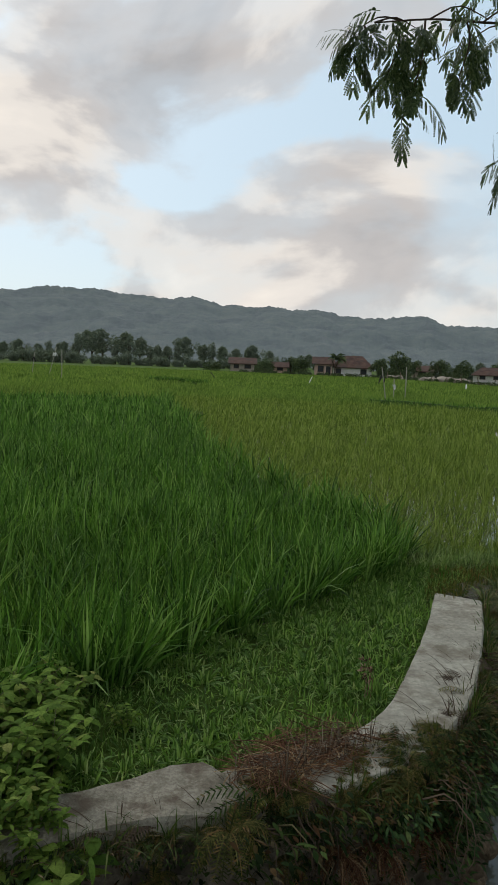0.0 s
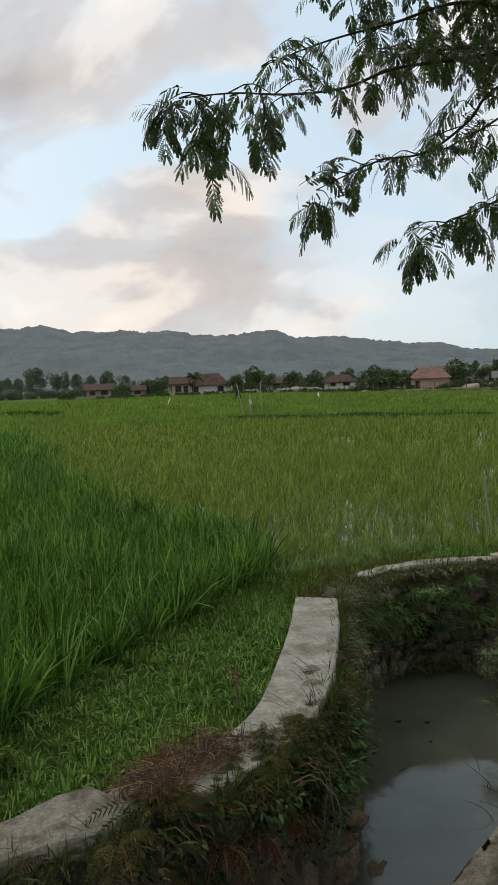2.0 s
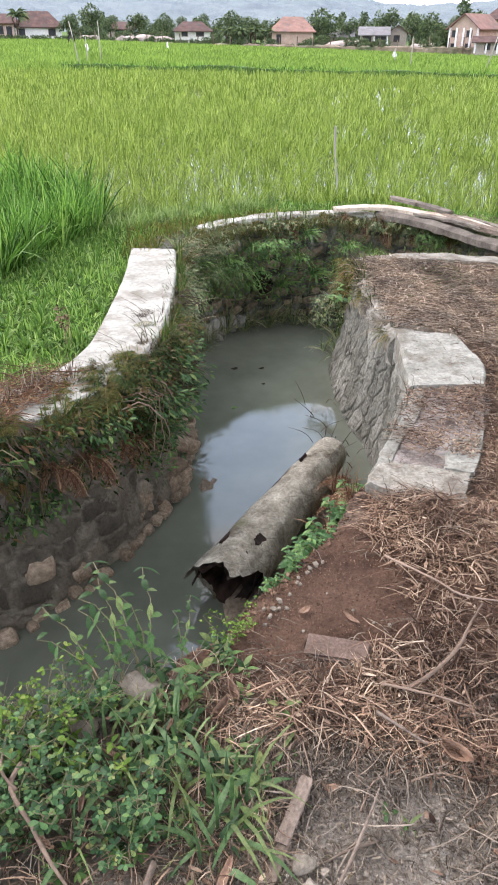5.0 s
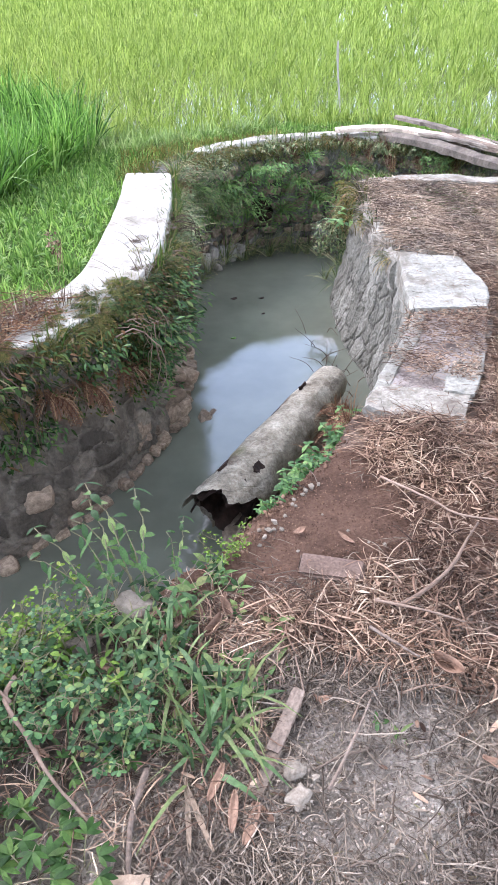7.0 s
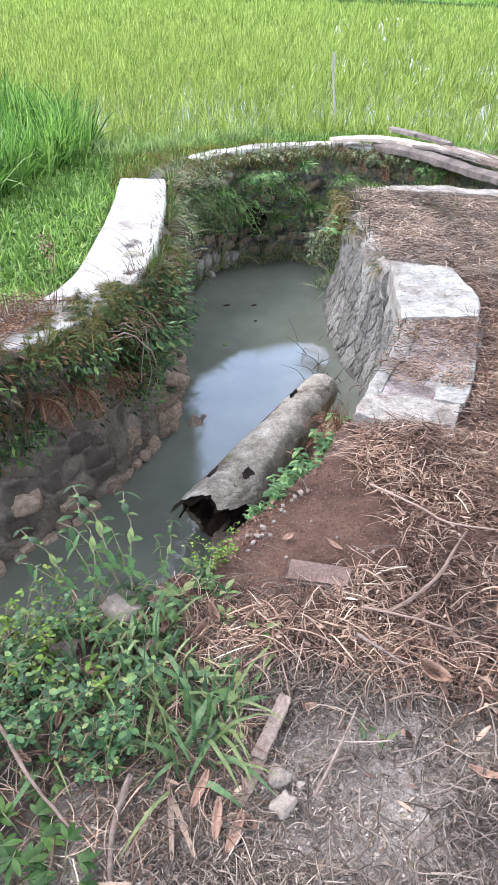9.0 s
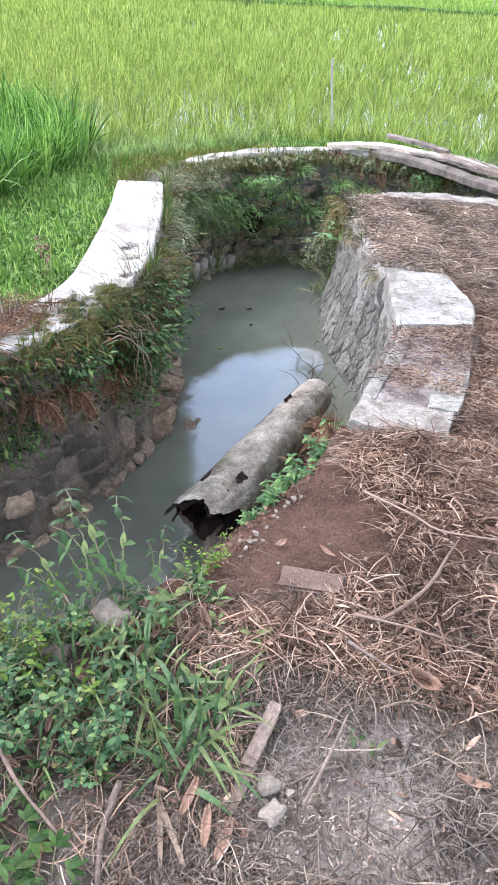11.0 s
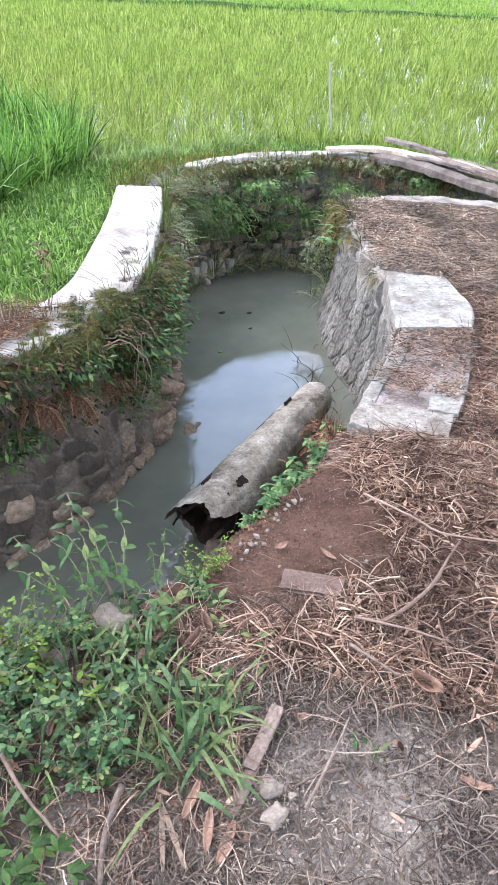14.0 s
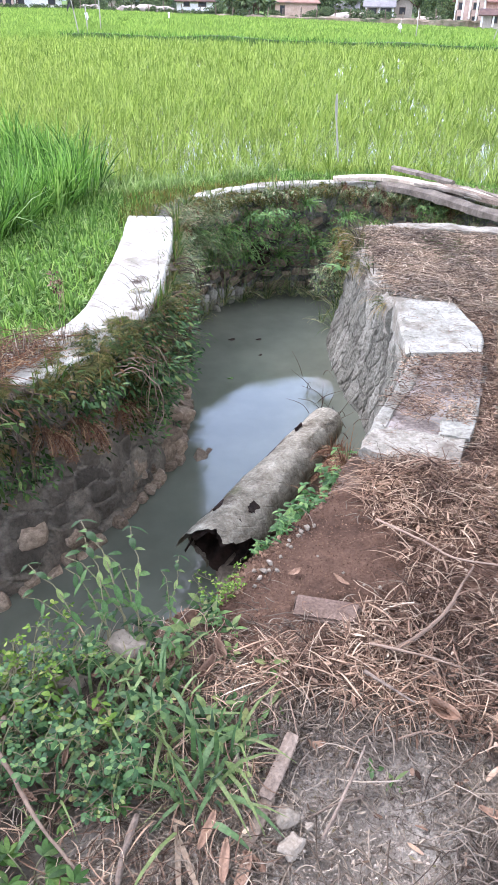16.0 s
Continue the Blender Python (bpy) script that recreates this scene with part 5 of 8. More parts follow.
def plant_trees():
    kinds = {s: far_tree(l, s, 1.0 * 6) for s, l in (("round", "round dense dark green tree by the houses"), ("loose", "loose-crowned green tree at the field edge"), ("tall", "slender tall tree in the hazy belt"), ("palm", "banana plant with broad arching leaves"), ("shrub", "dense green shrub at the field edge"))}
    # belt trees take the leaf colour that has the haze in it
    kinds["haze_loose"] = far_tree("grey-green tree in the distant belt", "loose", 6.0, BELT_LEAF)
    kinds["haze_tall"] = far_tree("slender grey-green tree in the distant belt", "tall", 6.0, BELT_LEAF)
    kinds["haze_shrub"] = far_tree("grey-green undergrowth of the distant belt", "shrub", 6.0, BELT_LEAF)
    rows = [("palm", -0.5, 148, 1.25), ("loose", -1.6, 158, 1.0), ("loose", 1.0, 162, 1.15), ("loose", 3.1, 150, 1.05), ("round", 4.45, 158, 1.4), ("loose", 5.6, 152, 0.9), ("loose", 7.6, 155, 1.15), ("round", 9.3, 162, 0.9), ("round", 13.9, 155, 1.08), ("loose", 15.3, 160, 0.95), ("round", 20.1, 156, 1.22), ("loose", 22.2, 160, 0.95), ("tall", 22.9, 165, 1.0), ("loose", 24.8, 185, 1.58), ("loose", 26.4, 170, 1.35), ("round", 27.6, 165, 1.0), ("loose", 28.3, 150, 0.75), ("tall", 21.4, 170, 1.0), ("palm", 13.6, 140, 0.25), ("palm", 14.6, 141, 0.3), ("palm", 15.6, 140, 0.25), ("palm", 16.5, 141, 0.2), ("loose", 14.4, 142, 0.2), ("loose", 16.0, 142, 0.15), ("loose", 11.6, 172, 0.9), ("loose", 17.2, 175, 0.9), ("round", -3.2, 160, 0.8), ("loose", -6.0, 150, 0.6), ("loose", -4.0, 172, 0.9), ("loose", 35.5, 140, 1.6), ("tall", 29.8, 175, 1.7), ("loose", 30.6, 180, 1.5)]
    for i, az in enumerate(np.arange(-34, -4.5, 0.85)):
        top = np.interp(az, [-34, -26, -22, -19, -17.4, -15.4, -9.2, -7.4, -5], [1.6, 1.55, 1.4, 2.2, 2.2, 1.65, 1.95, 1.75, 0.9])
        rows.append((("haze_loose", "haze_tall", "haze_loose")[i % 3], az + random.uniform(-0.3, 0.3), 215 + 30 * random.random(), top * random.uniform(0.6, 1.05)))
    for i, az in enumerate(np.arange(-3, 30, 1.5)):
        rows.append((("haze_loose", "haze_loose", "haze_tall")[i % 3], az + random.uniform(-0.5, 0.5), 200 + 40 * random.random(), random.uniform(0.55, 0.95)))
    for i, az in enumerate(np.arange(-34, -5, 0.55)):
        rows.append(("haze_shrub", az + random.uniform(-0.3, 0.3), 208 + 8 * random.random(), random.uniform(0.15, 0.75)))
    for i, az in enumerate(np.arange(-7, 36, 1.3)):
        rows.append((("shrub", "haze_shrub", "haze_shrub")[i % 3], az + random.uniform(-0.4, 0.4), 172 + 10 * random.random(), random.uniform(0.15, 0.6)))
    for az in np.arange(-8, 29, 0.5):
        rows.append(("shrub", az + random.uniform(-0.3, 0.3), 139 + 3 * random.random(), random.uniform(-0.9, -0.3) if random.random() < 0.4 else -0.97))
    for az, el in ((-3.0, -0.1), (-6.2, 0.0), (3.2, 0.1), (4.4, 0.2), (6.5, 0.0), (8.2, 0.1), (9.3, -0.1), (12.9, -0.1), (20.3, -0.2), (21.6, -0.3), (22.6, -0.3), (26.8, -0.3), (27.8, -0.1), (-10.2, 0.2)):
        rows.append(("shrub", az, 146, el))
    for s, az, d, el in rows:
        x, y = polar(az, d)
        base = float(ground_height(np.array([x]), np.array([y]))[0]) - 0.2
        k = max((far_z(d, el) - base) / 6.0 / (0.98 if s != "palm" else 0.85), 0.2)
        m = Matrix.LocRotScale((x, y, base), Euler((0, 0, random.uniform(0, 6.28))), (k * random.uniform(0.85, 1.25), k * random.uniform(0.85, 1.25), k))
        copy_thing(kinds[s], m)
    for e in kinds.values():
        for o in list(e.children_recursive) + [e]:
            bpy.data.objects.remove(o)


plant_trees()


def field_poles():
    def pole(az, d, base_el, top_el, lean=0.0, mat=BAMBOO, rag=None, r=0.035):
        x, y = polar(az, d)
        x1, y1 = polar(az + lean, d)
        z0 = float(ground_height(np.array([x]), np.array([y]))[0]) - 0.2
        z1 = far_z(d, top_el)
        e = thing("field_pole", "thin bamboo pole standing in the rice", "pole", (x, y, z0), "poles in the rice")
        top = np.array([x1 - x, y1 - y, z1 - z0])
        part("shaft", mesh_np("shaft", *tubes([(np.array([(0, 0, 0), top * 0.5 + np.array([0.02, 0, 0]), top]), [r, r, r * 0.7])], 6), mat), e)
        if rag:
            n = 7
            P = np.tile(top * 0.8, (n, 1)) + rng.normal(scale=0.05, size=(n, 3))
            D = np.stack([rng.uniform(-0.6, 0.6, n), rng.uniform(-0.3, 0.3, n), np.full(n, -0.8)], 1)
            part("rag", mesh_np("rag", *strips(P, D, 0.3 if rag is CLOTH else 0.45, 0.10, (0.4, 1, 0.9, 0.5), 0.2), rag), e, "torn rag")

    pole(4.9, 45, -2.1, 0.22)
    pole(3.5, 41, -2.35, 0.14, -0.5, rag=DARK_CLOTH)
    pole(4.0, 43, -2.2, -0.75, 0.0, rag=CLOTH)
    pole(-22.9, 70, -1.3, 0.7, 0.6, rag=CLOTH)
    pole(-21.9, 60, -1.6, 0.5)
    pole(-24.1, 75, -1.2, 0.2, 0.2, rag=DARK_CLOTH)
    pole(-2.7, 75, -1.2, -0.8, 0.4, CLOTH, r=0.06)
    pole(-9.8, 80, -1.1, -0.75, -0.6, DARK_CLOTH, r=0.06)
    pole(9.5, 80, -1.2, -0.9, 0.0, CLOTH, r=0.1)
    pole(25.4, 60, -1.8, -1.2, 0.0, rag=CLOTH)
    pole(26.5, 60, -1.8, -0.5)
    pole(31.5, 55, -1.9, 0.2, 0.7)


field_poles()

# ---- the tree over the bank ----


def feathers(P, D, length=0.17, pairs=8):
    """Twice-feathered leaves: a drooping midrib, paired side ribs spread flat, each fringed with narrow leaflets."""
    n = len(P)
    D = D / np.linalg.norm(D, axis=1, keepdims=True)
    S = np.cross(D, np.array([0, 0, 1.0]) + rng.normal(scale=0.45, size=(n, 3)))
    S /= np.linalg.norm(S, axis=1, keepdims=True)
    L = length * rng.uniform(0.7, 1.2, n)
    bend = rng.uniform(0.10, 0.26, n)[:, None]
    out = [strips(P, D, L, 0.003, (1, 1, 1, 1, 0.6), bend[:, 0] * 1.9, S)]
    pos, d = P.copy(), D.copy()
    for i in range(pairs):
        pos = pos + d * (L / pairs)[:, None]
        d = d + np.array([0, 0, -1.0]) * bend
        d /= np.linalg.norm(d, axis=1, keepdims=True)
        for sg in (-1, 1):
            open_ = 0.85 - 0.07 * i
            q = d * 0.62 + S * sg * open_ + np.array([0, 0, -0.42]) + rng.normal(scale=0.08, size=(n, 3))
            q /= np.linalg.norm(q, axis=1, keepdims=True)
            up = np.cross(d, S)
            plen = 0.062 * (L / length) * rng.uniform(0.85, 1.1, n) * math.sin(math.pi * (i + 1.6) / (pairs + 2.2)) ** 0.6
            t = np.cross(q, up)
            t /= np.linalg.norm(t, axis=1, keepdims=True)
            c = pos + q * (plen * 0.06)[:, None]
            for k in range(9):
                c = c + q * (plen / 9)[:, None]
                q = q + np.array([0, 0, -0.035])
                w = 0.0090 * math.sin(math.pi * (k + 2.0) / 12.0) ** 0.5
                for s2 in (-1, 1):
                    out.append(strips(c, q * 0.75 + t * s2 * 0.7, w, 0.0066, (0.9, 0.65), 0.0, q - t * s2 * 0.5))
    return joined(out)


def overhanging_tree():
    e = thing("tree", "feathery-leaved tree with drooping branches over the ditch bank", "tree", (5.2, 2.9, -0.1))
    base = np.array([5.2, 2.9, -0.1])
    fork = np.array([3.2, 4.3, 3.83])
    lines = [(np.array([base + (0, 0, -0.3), base + (-0.3, 0.2, 1.2), base + (-0.9, 0.7, 2.7), fork, fork + (-0.3, -0.3, 0.9), fork + (-0.9, -1.2, 2.2)]) - base, [0.20, 0.17, 0.13, 0.10, 0.07, 0.03])]
    twigs = [
        [fork, (2.42, 4.0, 3.61), (1.93, 3.95, 3.53), (1.61, 3.8, 3.37), (1.27, 3.6, 3.26), (0.97, 3.42, 3.20), (0.70, 3.24, 3.11)],
        [fork, (2.52, 4.0, 3.42), (2.38, 4.0, 3.26), (2.12, 4.0, 3.08), (1.85, 4.0, 3.04), (1.64, 4.0, 2.96), (1.46, 4.0, 2.88)],
        [(3.4, 4.2, 3.75), (3.1, 4.0, 3.34), (2.96, 4.0, 3.14), (2.77, 4.0, 2.93), (2.55, 4.0, 2.80), (2.22, 4.0, 2.67), (2.06, 4.0, 2.58)],
        [fork, (2.42, 4.0, 3.91), (1.93, 4.0, 3.80), (1.53, 3.95, 3.68), (1.16, 3.9, 3.53)],
        [fork, (2.6, 4.1, 4.1), (2.25, 4.0, 4.1), (1.67, 4.0, 4.0), (1.5, 3.95, 4.05)],
        [fork, (2.9, 3.7, 4.0), (2.4, 3.3, 3.95), (1.9, 2.9, 4.0)],
        [fork, (3.0, 4.6, 4.0), (2.6, 5.0, 4.1), (2.1, 5.3, 4.25)],
        [fork, (3.0, 4.4, 3.6), (2.7, 4.5, 3.4), (2.4, 4.5, 3.25)],
        [fork, (2.8, 4.2, 3.7), (2.5, 4.2, 3.75), (2.1, 4.2, 3.72)],
    ]
    P, D = [], []
    for t in twigs:
        p = resample(np.array(t, float), 40)
        lines.append((p - base, np.linspace(0.015, 0.0030, 40)))
        # side shoots, then bunches of leaves
        for i in range(9, 40, 2):
            a = random.uniform(0, 6.28)
            s = np.array([math.cos(a), math.sin(a), random.uniform(-0.25, 0.35)])
            ln = random.uniform(0.10, 0.34)
            q = p[i] + s * ln * 0.5
            tip = p[i] + s * ln + np.array([0, 0, -0.35 * ln])
            lines.append((resample(np.array([p[i], q, tip]), 7) - base, np.linspace(0.0042, 0.0016, 7)))
            for c, m in ((q, 1), (tip, 2)):
                for _ in range(m):
                    P.append(c + rng.normal(scale=0.02, size=3))
                    b = rng.normal(size=3) * np.array([0.8, 0.8, 0.4])
                    D.append(b + s * 0.5 + np.array([0, 0, 0.25 - random.uniform(0.0, 0.5)]))
        for i in range(8, 40, 2):
            P.append(p[i])
            b = rng.normal(size=3)
            D.append(b * np.array([0.8, 0.8, 0.3]) + np.array([0, 0, 0.4 - random.uniform(0.0, 0.7)]))
    # drooping shoots below the two lowest twigs
    for top, bottom in (((0.92, 3.42, 3.20), (0.84, 3.38, 2.76)), ((0.80, 3.35, 3.14), (0.76, 3.32, 2.92)), ((1.46, 4.0, 2.86), (1.44, 4.0, 2.70)), ((2.06, 4.0, 2.56), (2.03, 4.0, 2.46)), ((0.66, 3.25, 3.10), (0.60, 3.2, 2.98)), ((1.1, 3.5, 3.24), (1.08, 3.45, 2.96)), ((2.3, 4.0, 2.70), (2.42, 4.0, 2.60)), ((2.5, 4.0, 2.77), (2.62, 4.0, 2.68))):
        t = resample(np.array([top, (np.array(top) + np.array(bottom)) / 2 + (0.03, 0, 0.03), bottom]), 14)
        lines.append((t - base, np.linspace(0.005, 0.002, 14)))
        for q in t:
            P.append(q + rng.normal(scale=0.015, size=3))
            D.append(rng.normal(size=3) * np.array([0.6, 0.6, 0.2]) + np.array([0, 0, -0.5]))
    # heart of the crown near the fork
    for _ in range(300):
        P.append(fork + np.array([-0.34, -0.1, 0.38]) + rng.normal(size=3) * np.array([0.40, 0.42, 0.26]))
        D.append(rng.normal(size=3) + np.array([0, 0, -0.5]))
    limbs = mesh_np("limbs", *tubes(lines, 7), BARK)
    part("trunk", limbs, e, "leaning brown trunk with thin limbs")
    crown = mesh_np("crown", *feathers(np.array(P) - base, np.array(D)), TREE_LEAF)
    part("crown", crown, e, "drooping feathery leaves")
    # the rest of the crown, unseen above and behind the path, added to shade the bank
    boughs = [[fork, (3.4, 3.0, 4.8), (2.6, 1.8, 5.0), (1.6, 0.6, 4.9), (0.6, -0.6, 4.7)], [fork, (4.2, 3.0, 4.9), (4.0, 1.6, 5.1), (3.4, 0.2, 5.0), (2.6, -1.2, 4.8)], [fork, (4.8, 3.6, 4.9), (5.6, 2.6, 5.2), (6.2, 1.2, 5.0)], [fork, (4.4, 4.6, 4.8), (5.6, 5.0, 5.0), (6.8, 5.0, 4.8)], [fork, (2.8, 2.6, 4.7), (1.4, 1.6, 4.9), (0.0, 0.8, 4.8), (-1.0, -0.2, 4.6)], [fork, (2.6, 3.4, 4.9), (1.6, 2.9, 5.1), (0.4, 2.4, 5.0), (-0.8, 1.8, 4.9)], [fork, (3.6, 2.4, 4.6), (3.0, 1.2, 4.6), (2.2, 0.2, 4.5)]]
    P, D, lines = [], [], []
    for b, t in enumerate(boughs):
        p = resample(np.array(t, float), 50)
        lines.append((p - base, np.linspace(0.05, 0.008, 50)))
        for q in p[8:]:
            n = 115 if b in (4, 5) else 190
            c = q + rng.normal(size=(n, 3)) * np.array([0.62, 0.62, 0.30])
            P.append(c)
            D.append(rng.normal(size=(n, 3)) + np.array([0, 0, -0.5]))
    P, D = np.concatenate(P), np.concatenate(D)
    ok = P[:, 2] > 3.4
    edge_wave = noise.noise
    rag = np.array([max(0.0, 0.45 + 2.6 * edge_wave(Vector(q * 0.5))) + max(0.0, 0.2 + 1.3 * edge_wave(Vector(q * 1.4))) + 1.3 * abs(edge_wave(Vector(q * 2.6))) for q in P])
    ok &= P[:, 2] > 1.75 + rag + 0.72 * np.hypot(P[:, 0] - 0.85, P[:, 1] + 0.15) * (np.degrees(np.arctan2(P[:, 0] - 0.85, P[:, 1] + 0.15)) < 36)
    P, D = P[ok], D[ok]
    part("bough", mesh_np("bough", *tubes(lines, 6), BARK), e)
    part("upper_crown", mesh_np("upper_crown", *strips(P - base, D, 0.15 * rng.uniform(0.7, 1.2, len(P)), 0.05, (0.5, 1.0, 0.3), 0.1), TREE_LEAF), e, "dense feathery upper leaves, out of view, added to shade the bank")


overhanging_tree()

# ---- log, planks, stick ----
PALE_LINE = [(3.44, 6.36, 0.04), (3.85, 6.24, 0.06), (4.12, 5.92, 0.06), (4.32, 5.55, 0.06), (4.42, 5.2, 0.05)]
BROWN_LINE = [(3.82, 6.22, 0.0), (4.08, 5.75, 0.01), (4.26, 5.1, 0.0), (4.45, 4.35, 0.02)]
GREY_LINE = [(4.02, 6.34, 0.12), (4.15, 6.02, 0.12), (4.3, 5.7, 0.10)]



def hollow_log():
    a, b, r = np.array([1.47, 2.50, -0.83]), np.array([2.43, 3.53, -0.80]), 0.165
    e = thing("log", "rotten hollow palm log with a ragged open end", "log", tuple(a))
    ax = (b - a) / np.linalg.norm(b - a)
    u = np.cross(ax, (0, 0, 1))
    u /= np.linalg.norm(u)
    v = np.cross(u, ax)
    L = np.linalg.norm(b - a)
    n, k = 130, 60

    def shell(rad, flip, t0, t1, rough, seed):
        V = []
        for i in range(n):
            for j in range(k):
                th = 2 * math.pi * j / k
                rag = 0.075 * noise.noise(Vector((math.cos(th) * 2, math.sin(th) * 2, 3.3))) + 0.028 * noise.noise(Vector((math.cos(th) * 7, math.sin(th) * 7, 1)))
                rag += 0.15 * math.exp(-((math.remainder(th - 0.35, 2 * math.pi)) / 0.38) ** 2)
                t = t0 + (t1 - t0) * i / (n - 1)
                s = t * L + (rag + (0.09 if math.sin(th) > 0.2 else 0.0) * -1) * max(0, 1 - i / 30)
                q = Vector((math.cos(th) * 2.2, math.sin(th) * 2.2, s * 3 + seed))
                rr = rad * (1 + rough * noise.noise(q) + rough * 0.6 * noise.noise(q * 3.1) + 0.03 * noise.noise(Vector((q.x * 4, q.y * 4, s * 34))) + 0.035 * min(0, noise.noise(Vector((q.x * 2, q.y * 2, s * 15 + seed))))) * (1 - 0.36 * t)
                if i > n - 11:
                    rr *= math.sqrt(max(0.02, 1 - ((i - n + 11) / 10.0) ** 2)) if not flip else 0.5
                V.append(ax * s + u * (rr * math.cos(th)) + v * (rr * math.sin(th)))
        i, j = np.meshgrid(np.arange(n - 1), np.arange(k), indexing="ij")
        q0, q1 = i * k + j, i * k + (j + 1) % k
        F = np.stack([q0, q1, q1 + k, q0 + k], -1).reshape(-1, 4)
        return np.array(V), F[:, ::-1] if flip else F

    part("bark", mesh_np("bark", *shell(r, False, 0, 1, 0.065, 0), LOG_BARK), e, "grey-brown weathered bark")
    part("hollow", mesh_np("hollow", *shell(r * 0.82, True, 0.004, 0.75, 0.2, 4), LOG_CORE), e, "rotten hollow, its shade in the near-black colour")
    n2 = 14
    th = rng.uniform(0, 2 * np.pi, n2)
    P = ax * rng.uniform(0.0, 0.1, (n2, 1)) + (u * np.cos(th)[:, None] + v * np.sin(th)[:, None]) * (r * rng.uniform(0.7, 1.0, (n2, 1)))
    D = -ax + rng.normal(scale=0.5, size=(n2, 3))
    tagged(part("splinters", mesh_np("splinters", *strips(P, D, 0.045, 0.010, (1, 0.8, 0.2), 0.2), LOG_CORE), e), kind="stuff")
    # places where the bark has split or rotted through: near-black patches for the shaded inside
    def wound(at, side, long, wide, seed, name="split"):
        bm = bmesh.new()
        rings = []
        for ring in range(2):
            row = []
            for t in np.linspace(0, 2 * math.pi, 18, endpoint=False):
                k = (1 + 0.8 * noise.noise(Vector((math.cos(t) * 2.2, math.sin(t) * 2.2, seed)))) * (1.0 if ring == 0 else 0.55)
                x = at + long * math.cos(t) * k
                th = side + wide / r * math.sin(t) * k + 0.25 * long * math.cos(t)
                rr = r * (1 - 0.36 * x / L) * (1.022 if ring == 0 else 1.0)
                row.append(bm.verts.new(Vector(ax * x + u * (rr * math.cos(th)) + v * (rr * math.sin(th)))))
            rings.append(row)
        for q in range(18):
            bm.faces.new([rings[0][q], rings[0][(q + 1) % 18], rings[1][(q + 1) % 18], rings[1][q]])
        bm.faces.new(rings[1])
        ob = part(name, bm_mesh(name, bm, LOG_CORE), e, "near-black patch for a rotted, shaded split")
        so = ob.modifiers.new("thick", "SOLIDIFY")
        so.thickness = 0.02

    wound(0.20, 1.0, 0.036, 0.034, 1.0, "hole")
    wound(0.14, 2.15, 0.050, 0.010, 2.0)
    wound(0.52, 2.25, 0.060, 0.009, 3.0)
    wound(0.74, 2.30, 0.055, 0.012, 4.0)
    wound(1.02, 2.0, 0.045, 0.010, 5.0)
    # rubble under the log
    for x, y, z, s in ((1.55, 2.46, -1.02, 0.11), (1.85, 2.72, -1.03, 0.12), (2.2, 3.1, -1.02, 0.12), (1.70, 2.45, -0.98, 0.10)):
        ob = new("stone", random.choice(STONES))
        ob.matrix_basis = Matrix.LocRotScale((x, y, z), Euler((0.2, 0.1, x)), (s, s, s * 0.7))
        tagged(ob, "wet dark stone under the log", "stone", "stones under the log")


hollow_log()


def bent_plank(name, label, pts, width, thick, mat, cat="plank", rag=1.0):
    p = resample(np.array(pts, float), 24)
    o = p[0].copy()
    t = np.gradient(p, axis=0)
    t /= np.linalg.norm(t, axis=1, keepdims=True)
    s = np.cross(t, (0, 0, 1))
    s /= np.linalg.norm(s, axis=1, keepdims=True)
    up = np.cross(s, t)
    V, F = [], []
    for i in range(24):
        end = min(1, min(i + 1, 24 - i) / 3.0) ** (0.5 if rag == 1.0 else 0.12)
        for a, b in ((-1, -0.5), (-0.9, 0.5), (0, 0.95), (0.9, 0.5), (1, -0.5), (0, -0.8)):
            k = 1 + rag * (0.2 * noise.noise(Vector((i * 0.5, a * 2, width * 90))) + 0.22 * noise.noise(Vector((i * 1.7, a * 3, width * 50))))
            V.append(p[i] - o + s[i] * a * width / 2 * k * end + up[i] * b * thick / 2 * k)
    for i in range(23):
        for j in range(6):
            F.append((i * 6 + j, i * 6 + (j + 1) % 6, (i + 1) * 6 + (j + 1) % 6, (i + 1) * 6 + j))
    F2 = [tuple(range(6))[::-1], tuple(range(23 * 6, 24 * 6))]
    me = bpy.data.meshes.new(name)
    me.from_pydata([tuple(q) for q in V], [], F + F2)
    me.materials.append(mat)
    ob = new(name, me)
    ob.location = o
    return tagged(ob, label, cat)


bent_plank("palm_stem", "pale split palm stem lying along the ditch wall", PALE_LINE, 0.15, 0.055, WOOD_PALE)
bent_plank("fallen_stem", "thick grey-brown weathered stem laid across the ditch", BROWN_LINE, 0.17, 0.09, GREY_BOARD)
bent_plank("fallen_stem", "brown weathered stem laid across the ditch", [(x + 0.15, y + 0.04, z + 0.06) for x, y, z in BROWN_LINE[1:]], 0.09, 0.06, OLD_STEM)
bent_plank("old_plank", "grey plank propped on the stems", GREY_LINE, 0.10, 0.05, GREY_BOARD)
bent_plank("old_plank", "flat grey board under the propped plank", [(x + 0.05, y - 0.12, z - 0.08) for x, y, z in GREY_LINE], 0.14, 0.03, OLD_STEM)
bent_plank("old_plank", "pale grey plank lying behind the stems", [(x + 0.22, y + 0.12, z - 0.03) for x, y, z in PALE_LINE[2:]], 0.06, 0.035, GREY_BOARD)
bent_plank("old_plank", "split grey board lying over the stems", [(4.05, 5.95, 0.06), (4.3, 5.45, 0.07), (4.5, 4.95, 0.05)], 0.09, 0.03, GREY_BOARD)
